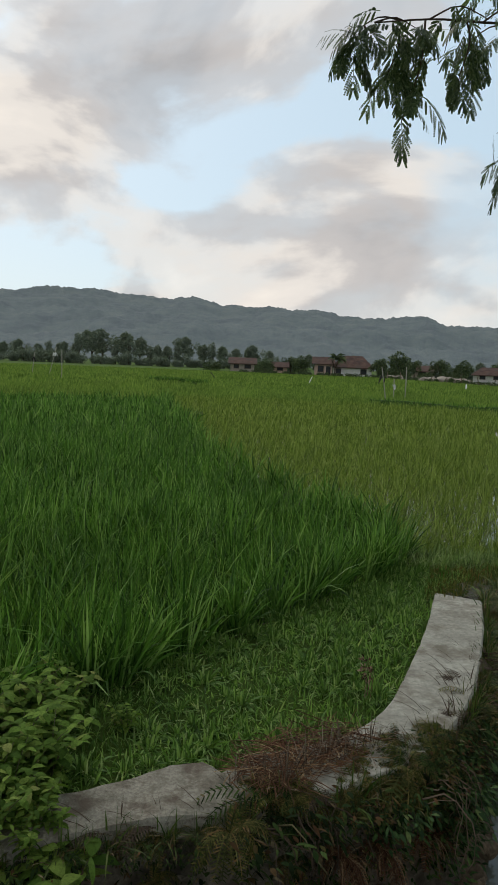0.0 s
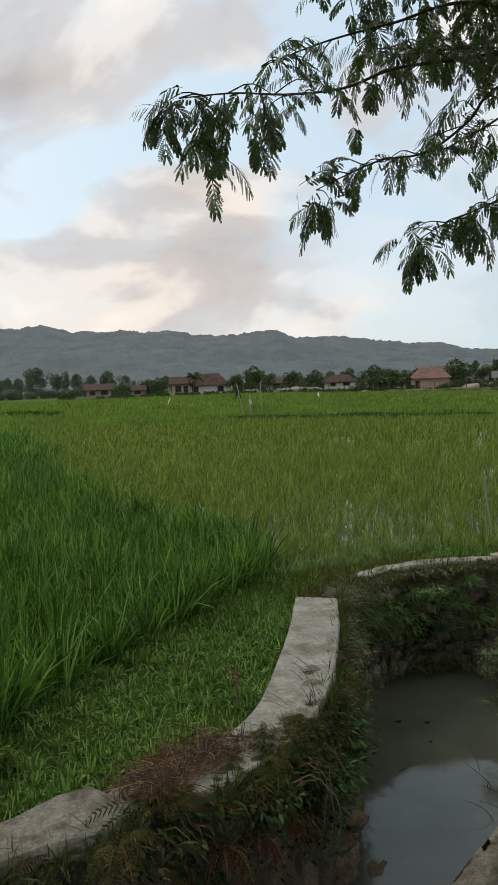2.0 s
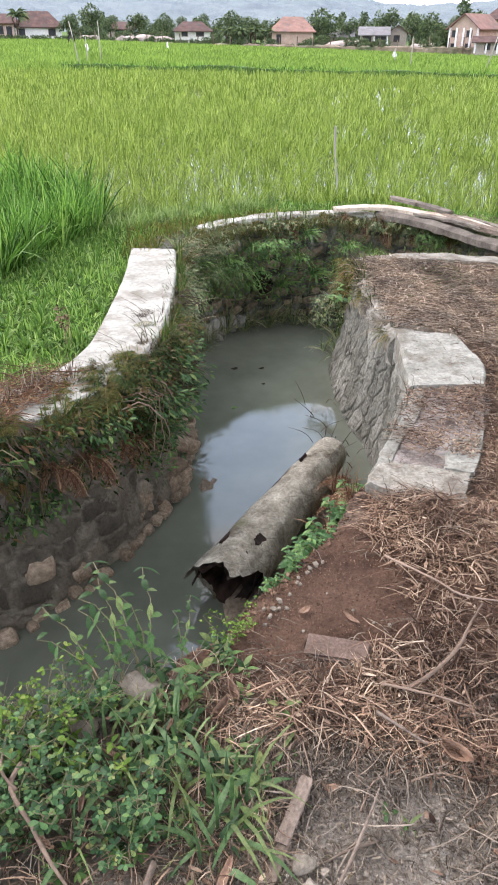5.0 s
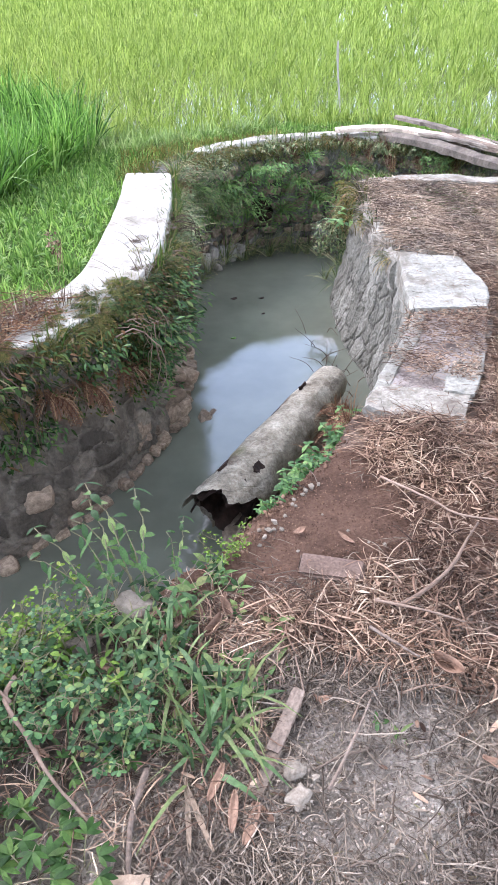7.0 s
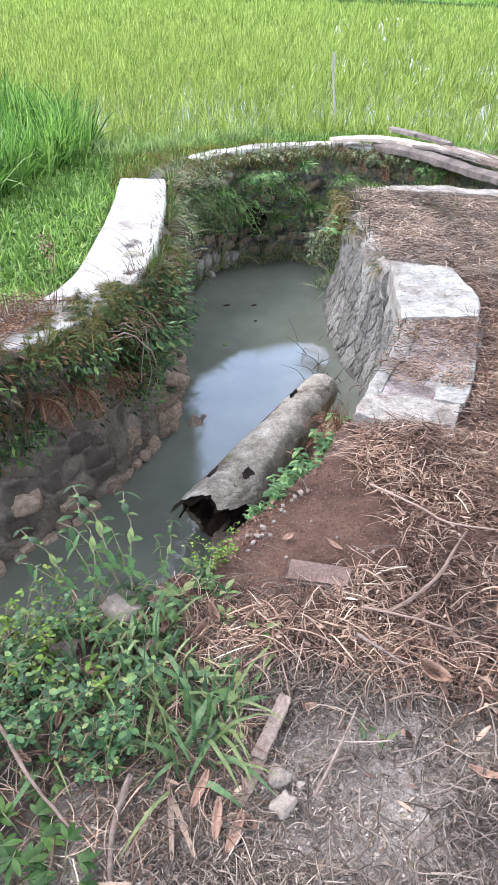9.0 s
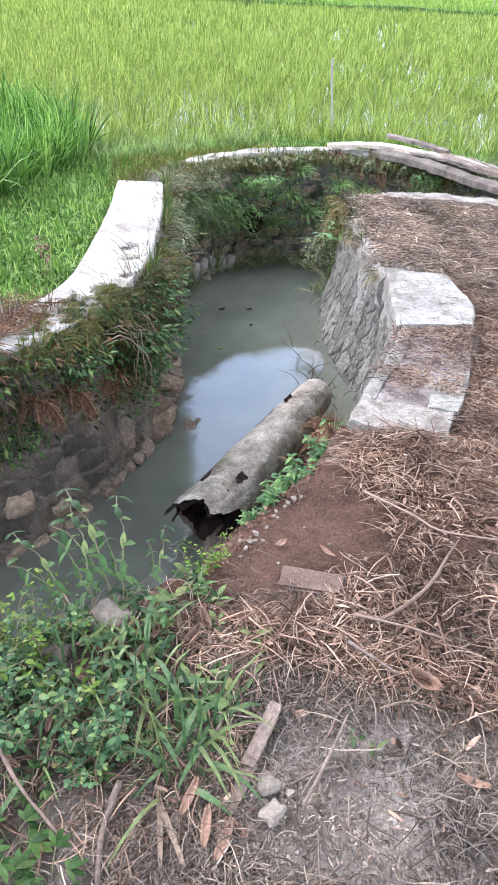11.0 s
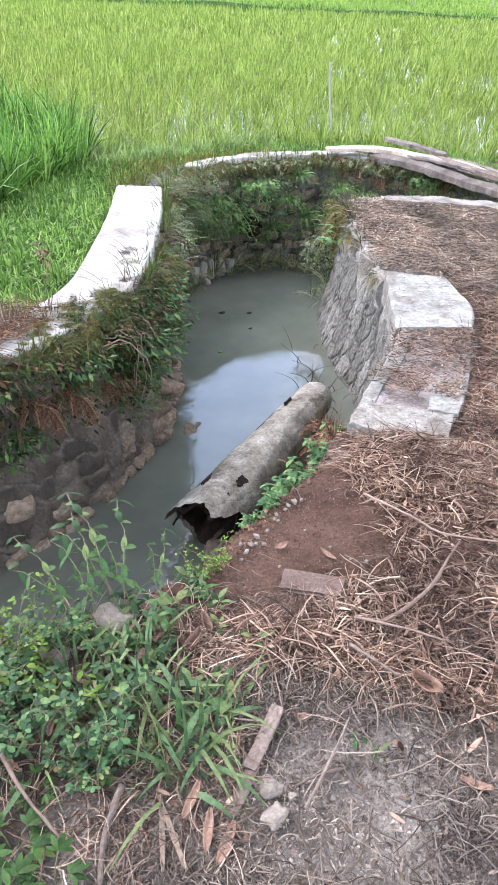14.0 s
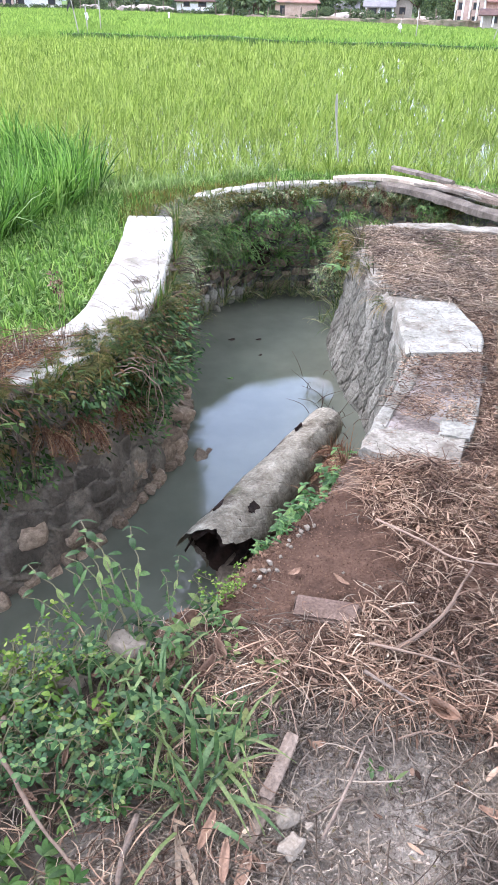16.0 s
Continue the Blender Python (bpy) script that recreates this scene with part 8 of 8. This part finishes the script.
    for y in np.arange(2.5, 4.9, 0.11):
        i = int(np.argmin(abs(p[:, 1] - y)))
        a = math.atan2(t[i][1], t[i][0]) + math.pi
        k = 0.8 if y > 4.2 else 1.0
        place(olive, p[i][0] + rng.normal(0, 0.03), p[i][1] + rng.normal(0, 0.03), (-0.05 if y < 4 else -0.10) - rng.uniform(0, 0.20) * (rng.uniform() < 0.5), a + rng.normal(0, 0.9), k * rng.uniform(0.55, 1.15))
        if rng.uniform() < 0.45:
            place(rusty, p[i][0] + 0.05, p[i][1] - 0.03, rng.uniform(-0.4, -0.12), a + rng.normal(0, 0.4), rng.uniform(0.7, 1.1))
    for k in range(46):
        y = rng.uniform(2.70, 3.45)
        i = int(np.argmin(abs(p[:, 1] - y)))
        o = rng.uniform(0.0, 0.16) * (1.0 if y < 3.2 else 0.5)
        place(olive if rng.uniform() < 0.6 else random.choice(kinds), p[i][0] - o * 0.75, p[i][1] + o * 0.6, -0.02, rng.uniform(0, 6.28), rng.uniform(0.4, 0.75))

    def stalks(n, ln):
        lines = []
        for k in range(n):
            x0, a, g = rng.uniform(-0.2, 0.2), rng.normal(0, 0.6), rng.uniform(0.5, 1.0)
            u = np.linspace(0, 1, 8)
            line = np.stack([x0 + 0.5 * ln * a * u, 0.02 + 0.22 * np.sin(u * 2.2) * g, 0.06 * np.sin(u * 3.0) - ln * g * u ** 1.6], 1)
            line += rng.normal(0, 0.008, line.shape)
            lines.append((line, np.linspace(1.0, 0.4, 8) * rng.uniform(0.0016, 0.0042)))
        return tubes(lines, 4)
    dead = [weed("dead_stalks", "bare brown dead stalks hanging down the ditch wall", (0, 0, -300), stalks(12, 0.36), None, m, group="weeds on the ditch walls") for m in (TWIG_WOOD, FERN_DRY)]
    for y in np.arange(2.3, 4.4, 0.42):
        i = int(np.argmin(abs(p[:, 1] - y)))
        a = math.atan2(t[i][1], t[i][0]) + math.pi
        place(random.choice(dead), p[i][0] + 0.02, p[i][1] - 0.01, rng.uniform(-0.12, -0.03), a + rng.normal(0, 0.3), rng.uniform(0.7, 1.25))
    broad = weed("hanging_weed", "deep green broad-leaved weeds among dead stalks on the ditch wall", (0, 0, -300), hang(150, 6, 0.8, 0.2, 0.22, 0.055), None, WEED, group="weeds on the ditch walls")
    for y, z, k in ((3.0, -0.12, 0.8), (3.55, -0.30, 1.0), (3.62, -0.15, 0.9), (3.28, -0.18, 0.9), (3.42, -0.25, 0.9), (3.75, -0.10, 0.8), (4.0, -0.16, 0.7), (2.75, -0.35, 0.7)):
        i = int(np.argmin(abs(p[:, 1] - y)))
        place(broad, p[i][0] + 0.05, p[i][1] - 0.03, z, math.atan2(t[i][1], t[i][0]) + math.pi, k)
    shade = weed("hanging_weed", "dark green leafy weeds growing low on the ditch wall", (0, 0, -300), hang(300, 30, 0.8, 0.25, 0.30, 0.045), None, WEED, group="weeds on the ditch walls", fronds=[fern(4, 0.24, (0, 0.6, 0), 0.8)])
    for y in (3.3, 3.9):
        i = int(np.argmin(abs(p[:, 1] - y)))
        place(shade, p[i][0] + 0.08, p[i][1] - 0.05, -0.35, math.atan2(t[i][1], t[i][0]) + math.pi, 0.8)
    q = resample(FAR_IN, 300)
    u = np.gradient(q, axis=0)
    for i in range(8, 260, 15):
        a = math.atan2(u[i][1], u[i][0]) + math.pi
        place(random.choice(mids), q[i][0], q[i][1], -0.06, a + rng.normal(0, 0.25), rng.uniform(0.6, 0.95))
        if i % 2 == 0 and not 50 < i < 150:
            place(fresh if rng.uniform() < 0.6 else random.choice(mids), q[i][0], q[i][1] - 0.06, -0.36, a + rng.normal(0, 0.3), rng.uniform(0.5, 0.75))
    for i in (24, 32, 40, 62, 108, 134, 166, 184):
        place(fresh if i % 4 else mids[0], q[i][0] + 0.02, q[i][1] - 0.17, rng.uniform(-0.45, -0.10), math.atan2(u[i][1], u[i][0]) + math.pi, rng.uniform(0.6, 1.0))
    lush = weed("grass_tuft", "bright green grass and leaves growing from the far wall", (2.1, 5.98, -0.34), joined([tuft(70, 0.26, 0.010, 1.0, 0.5, (0, -0.7)), hang(120, 10, 0.8, 0.2, 0.2, 0.06)]), None, HERB, group="weeds on the ditch walls")
    for x, y, z, s in ((2.0, 5.86, -0.25, 0.9), (2.22, 6.02, -0.42, 1.1), (2.34, 6.08, -0.30, 1.0), (2.46, 6.12, -0.42, 1.0), (2.55, 6.14, -0.55, 0.9), (1.96, 5.78, -0.5, 0.8), (2.6, 6.2, -0.22, 0.7), (3.05, 6.2, -0.35, 0.8), (3.2, 6.15, -0.5, 0.9), (3.4, 6.1, -0.45, 0.9), (3.5, 6.1, -0.25, 0.8), (3.15, 6.25, -0.15, 0.7), (3.3, 5.3, -0.4, 0.7), (3.7, 5.95, -0.3, 0.8), (2.9, 6.22, -0.6, 0.8)):
        place(lush, x, y, z, rng.normal(0, 0.4), s)
    for x, y, z, a, k in ((2.95, 4.72, -0.10, 1.6, 0.9), (2.92, 4.85, -0.2, 1.8, 0.9), (2.96, 5.02, -0.12, 2.2, 1.0), (3.10, 5.02, -0.25, 2.8, 0.9), (3.0, 5.1, -0.4, 2.4, 0.9), (3.3, 5.0, -0.2, 3.0, 0.8)):
        if z < -0.22:
            place(random.choice(mids), x, y, z, a, k * 0.8)
        place(olive, x + 0.04, y - 0.03, z + 0.04, a + 1, k * 0.7)
    foot = [o for o in scene.objects if o.name.startswith("retaining_wall")][1]
    for x, y, sx, sz in ((2.10, 5.93, 0.05, 0.10), (2.19, 5.99, 0.045, 0.115), (2.28, 6.04, 0.055, 0.10), (2.38, 6.09, 0.05, 0.09), (2.48, 6.13, 0.045, 0.07), (2.22, 5.93, 0.03, 0.035)):
        put_stone(foot, x, y, -0.90 if sz > 0.05 else -0.97, sx, 0.045, sz, 0.55, 0.1, PALE_STONES)
    for i in range(8, 150, 5):
        a = math.atan2(u[i][1], u[i][0]) + math.pi
        place(olive if rng.uniform() < 0.65 else rusty, q[i][0] + rng.normal(0, 0.02), q[i][1] - 0.03, rng.uniform(-0.12, -0.02), a + rng.normal(0, 0.4), rng.uniform(0.6, 1.0))
    # reeds at the foot of the far wall
    reed = weed("reed_tuft", "green reedy grass at the water's edge", (2.3, 5.95, -0.9), tuft(40, 0.32, 0.007, 0.7, 0.4), None, MID_WEED, group="weeds on the ditch walls")
    for x, y, s in ((2.5, 6.05, 0.9), (2.75, 6.1, 1.0), (3.0, 6.1, 0.9), (3.2, 5.95, 0.9), (3.3, 5.7, 1.0), (2.1, 5.8, 0.7), (3.25, 5.4, 0.8), (3.1, 5.2, 0.8), (2.3, 6.0, 0.8), (2.6, 6.15, 0.8), (2.9, 6.15, 0.7), (3.1, 6.05, 0.8), (3.45, 5.9, 0.9), (2.0, 5.6, 0.5), (3.05, 5.40, 0.6)):
        place(reed, x, y, -0.95, s=s)
    # clumps on the end of the right-hand wall
    for x, y, z, a, s in ((3.1, 5.0, -0.3, 3.1, 1.0), (3.4, 4.95, -0.15, 3.3, 0.9), (3.8, 4.85, -0.2, 3.0, 0.9), (4.2, 4.65, -0.2, 2.8, 0.9)):
        place(random.choice(kinds), x, y, z, a, s)
    top = weed("dry_weed", "dry grass tuft on the crumbling wall top", (2.80, 3.9, -0.04), tuft(40, 0.16, 0.0045, 0.9, 0.35), None, STRAW)
    for x, y, s in ((2.9, 4.3, 1.0), (2.98, 4.55, 1.1), (3.05, 4.75, 1.2), (2.74, 3.6, 0.7), (3.2, 4.4, 0.8), (2.44, 2.68, 0.7), (3.3, 4.8, 0.8), (2.78, 2.62, 0.7)):
        place(top, x, y, -0.03, s=s)
    lip = weed("dry_weed", "dry and olive grass hanging over the crumbling edge", (2.72, 3.5, -0.05), joined([tuft(44, 0.17, 0.004, 0.9, 0.55, (-0.9, 0.1)), fern(3, 0.16, (-0.8, 0, 0), 0.3, 0.3)]), None, OLIVE_FERN)
    straw_lip = weed("dry_weed", "pale dry grass hanging over the crumbling edge", (2.76, 3.7, -0.05), tuft(50, 0.16, 0.0035, 1.0, 0.6, (-0.9, 0.1)), None, STRAW)
    rl = resample(RIGHT_IN, 160)
    for i in range(58, 112):
        if rng.uniform() < 0.6:
            place(lip if rng.uniform() < 0.45 else straw_lip, rl[i][0] + rng.uniform(0.0, 0.09), rl[i][1] + rng.normal(0, 0.02), rng.uniform(-0.10, -0.02), rng.uniform(-1.2, 0.6), rng.uniform(0.6, 1.2))
    for x, y, z in ((3.02, 4.72, -0.02), (3.08, 4.82, -0.05), (2.98, 4.6, -0.02), (3.2, 4.85, -0.05), (3.05, 4.9, -0.15), (2.95, 4.75, -0.2)):
        place(lip, x, y, z, rng.uniform(-1.5, 0), rng.uniform(1.0, 1.5))
    st, lv = herb(0.24, 3, 0.085, 0.026, 0.9, 0.3, (-0.8, -0.3), 3)
    b = weed("broad_leaf_weed", "pale green broad-leaved weed leaning over the water", (2.84, 4.45, -0.22), lv, st, HERB)
    for e in kinds + mids + dead + [broad, fresh, olive, rusty, shade]:
        for o in list(e.children_recursive) + [e]:
            bpy.data.objects.remove(o)


bank_growth()


def wall_top_growth():
    d = weed("dry_fern", "dark dried fern fronds arching over the concrete", (1.40, 4.0, -0.02), joined([tuft(9, 0.30, 0.0040, 0.5, 0.4, (-0.5, 0.3), 0.06), fern(5, 0.26, (-0.7, 0.4, 0), 0.9, 0.10)]), None, FERN_DRY, group="dry ferns on the wall")
    for x, y, s, r in ((1.46, 4.25, 0.8, 0.3), (1.34, 3.85, 0.9, -0.4), (1.22, 3.55, 1.0, 0.2), (1.08, 3.35, 1.0, 0.9), (0.98, 3.22, 0.9, 1.4), (1.52, 4.5, 0.6, 0.1), (0.05, 2.52, 0.8, 1.0), (0.25, 2.6, 0.7, 0.2), (-0.1, 2.45, 0.9, 0.6)):
        place(d, x, y, -0.03, r, s)
    li = resample(LEFT_IN, 200)
    for i in range(200):
        if 2.75 < li[i][1] < 4.5 and i % 4 == 0:
            place(d, li[i][0] + rng.normal(0, 0.03), li[i][1] + rng.normal(0, 0.03), -0.02, rng.normal(0, 0.7), rng.uniform(0.45, 0.85) * (1.15 if li[i][1] < 3.6 else 0.8))
    s = weed("dry_weed", "pale dry grass tuft on the broken wall", (0.50, 2.86, -0.03), tuft(60, 0.2, 0.004, 0.6, 0.25), None, STRAW, group="dry ferns on the wall")
    for x, y, k in ((0.58, 2.95, 0.9), (0.42, 2.84, 0.8), (0.66, 3.05, 1.0), (0.74, 3.12, 0.8), (0.3, 2.8, 0.7), (0.86, 3.2, 0.9)):
        place(s, x, y, -0.03, s=k)
    g = weed("grass_clump", "green grass clump along the wall", (0.8, 3.42, gz(0.8, 3.42)), tuft(56, 0.125, 0.0125, 0.85, 0.5), None, GRASS, group="grass clumps on the bund")
    for i in range(230):
        y = rng.uniform(2.4, 6.3)
        x0 = np.interp(y, [2.4, 3.0, 3.34, 3.82, 5.6, 6.3], [-0.75, 0.3, 0.75, 1.04, 1.45, 1.75])
        x1 = np.interp(y, [2.4, 3.6, 4.4, 5.2, 5.95, 6.3], [-1.9, -0.5, -0.05, 0.5, 0.98, 1.2])
        place(g, x0 + (x1 - x0) * rng.uniform(0.05, 1.0), y, s=rng.uniform(0.55, 1.05))
    for i in range(30):
        t = rng.uniform(0, 1)
        place(g, 1.7 + 3.0 * t, 6.55 + 0.35 * math.sin(t * 3.0) - 0.5 * t * t + rng.uniform(0, 0.3), s=rng.uniform(0.5, 0.9))
    edge = weed("edge_grass", "mixed green and dry grass along the wall cap", (2.0, 6.02, -0.03), joined([tuft(24, 0.13, 0.0055, 0.9, 0.45), fern(3, 0.12, (0, 0, 0), 0.8)]), None, BANK_GRASS, group="grass clumps on the bund")
    fi, fo = resample(FAR_IN, 120), resample(FAR_OUT, 120)
    for i in range(2, 100):
        if rng.uniform() < 0.75:
            place(edge, fi[i][0], fi[i][1], -0.05, s=rng.uniform(0.7, 1.3))
        if rng.uniform() < 0.6:
            place(edge, fo[i][0] + 0.4 * (fi[i][0] - fo[i][0]), fo[i][1] + 0.4 * (fi[i][1] - fo[i][1]), -0.05, s=rng.uniform(0.7, 1.2))
    li = resample(LEFT_IN, 160)
    for i in range(60, 158):
        if rng.uniform() < 0.32:
            place(edge, li[i][0] + 0.02, li[i][1] - 0.01, -0.06, s=rng.uniform(0.6, 1.4))
    ri = resample(RIGHT_IN, 120)
    for i in range(46, 84):
        if rng.uniform() < 0.5:
            place(edge, ri[i][0] + 0.03, ri[i][1], -0.06, s=rng.uniform(0.6, 1.1))
    st, lv = herb(0.34, 5, 0.07, 0.032, 0.5, 0.3, pairs=6)
    h = weed("leafy_weed", "leafy green weed at the rice edge", (-0.92, 3.84, gz(-0.92, 3.84)), lv, st, LUSH_WEED)
    for x, y, k in ((-0.65, 3.66, 0.9), (-0.75, 3.2, 1.0), (-0.57, 2.95, 0.9), (-0.9, 3.0, 1.0), (-1.1, 3.3, 1.1), (-0.46, 2.75, 0.8), (-0.75, 2.7, 1.0), (-1.3, 3.6, 1.1), (-0.95, 2.6, 1.0), (-1.2, 2.9, 1.0), (-0.3, 3.2, 0.6), (-0.68, 3.4, 0.9), (-1.0, 3.6, 1.0), (-0.85, 2.5, 1.0)):
        place(h, x, y, s=k)
    for x, y, k in ((-0.52, 2.34, 0.9), (-0.42, 2.42, 0.7), (-0.7, 2.22, 1.0), (-0.85, 2.1, 1.0), (-0.95, 2.25, 1.1), (-0.6, 2.15, 0.9), (-0.36, 2.30, 0.6), (-1.1, 2.0, 1.1), (-0.75, 2.38, 0.9), (-0.62, 2.30, 1.1), (-0.50, 2.22, 1.0), (-0.45, 2.50, 0.9), (-0.8, 2.0, 1.2), (-0.58, 2.48, 1.0), (-0.98, 2.12, 1.2), (-0.7, 2.55, 1.1), (-0.34, 2.40, 0.7)):
        place(h, x, y, -0.04, s=k)
    st, lv = herb(0.46, 6, 0.075, 0.034, 0.6, 0.3, pairs=7)
    hb = weed("leafy_weed", "tall bright leafy weed crowding the wall end", (-0.48, 2.72, gz(-0.48, 2.72)), lv, st, LUSH_WEED)
    for x, y, k in ((-0.62, 2.86, 1.0), (-0.55, 3.08, 1.0), (-0.74, 3.05, 1.0), (-0.66, 2.62, 0.9), (-0.9, 2.86, 1.1), (-0.5, 2.5, 0.8), (-0.62, 3.28, 0.9)):
        place(hb, x, y, s=k)
    st, lv = herb(0.3, 4, 0.11, 0.055, 0.5, 0.3, pairs=4)
    v = weed("broad_leaf_weed", "bright broad-leaved weed against the wall", (-0.18, 2.26, -0.2), lv, st, LUSH_WEED)
    place(v, -0.35, 2.2, -0.2, s=0.9)
    r = weed("seed_spike", "rusty brown seed spike in the grass", (0.85, 3.75, gz(0.85, 3.75)), joined([tuft(5, 0.22, 0.004, 0.15, 0.05), crown_cloud([(0, 0, 0.2, 0.025), (0.01, 0, 0.15, 0.022)], 60, 0.02, 1.8)]), None, RED_STRAW)


wall_top_growth()


def floating_bits():
    for x, y, r, lab, mat in ((2.02, 4.55, 0.02, "small yellow leaf floating on the water", HERB), (2.42, 5.2, 0.022, "dark scrap floating on the water", LOG_CORE), (2.2, 5.25, 0.026, "dark scrap floating on the water", LOG_CORE), (2.35, 4.9, 0.014, "dark scrap floating on the water", LOG_CORE)):
        bm = bmesh.new()
        ring = [bm.verts.new((r * math.cos(t) * (1 + 0.3 * math.sin(3 * t)), 0.6 * r * math.sin(t), 0.004 + 0.003 * math.sin(2 * t))) for t in np.linspace(0, 2 * math.pi, 9, endpoint=False)]
        low = [bm.verts.new((w.co.x, w.co.y, -0.004)) for w in ring]
        bm.faces.new(ring)
        for i in range(9):
            bm.faces.new([ring[i], low[i], low[(i + 1) % 9], ring[(i + 1) % 9]])
        ob = new("floating_leaf", bm_mesh("floating_leaf", bm, mat))
        ob.location = (x, y, WATER_Z + 0.002)
        tagged(ob, lab, "leaf", "bits floating on the water")
    # drowned twigs at the water's edge
    for i in range(22):
        x, y = 2.60 + rng.normal(0, 0.09), 3.95 + rng.normal(0, 0.28)
        a = rng.uniform(0, 6.28)
        p = np.array([(0, 0, -0.05), (0.08 * math.cos(a), 0.08 * math.sin(a), 0.06), (0.2 * math.cos(a), 0.2 * math.sin(a), 0.08 + rng.uniform(-0.06, 0.1))])
        ob = new("twig", mesh_np("twig", *tubes([(resample(p, 9), np.linspace(0.003, 0.001, 9))], 5), BARK))
        ob.location = (x, y, WATER_Z)
        tagged(ob, "dark drowned twig at the water's edge", "twig", "twigs in the water")


floating_bits()
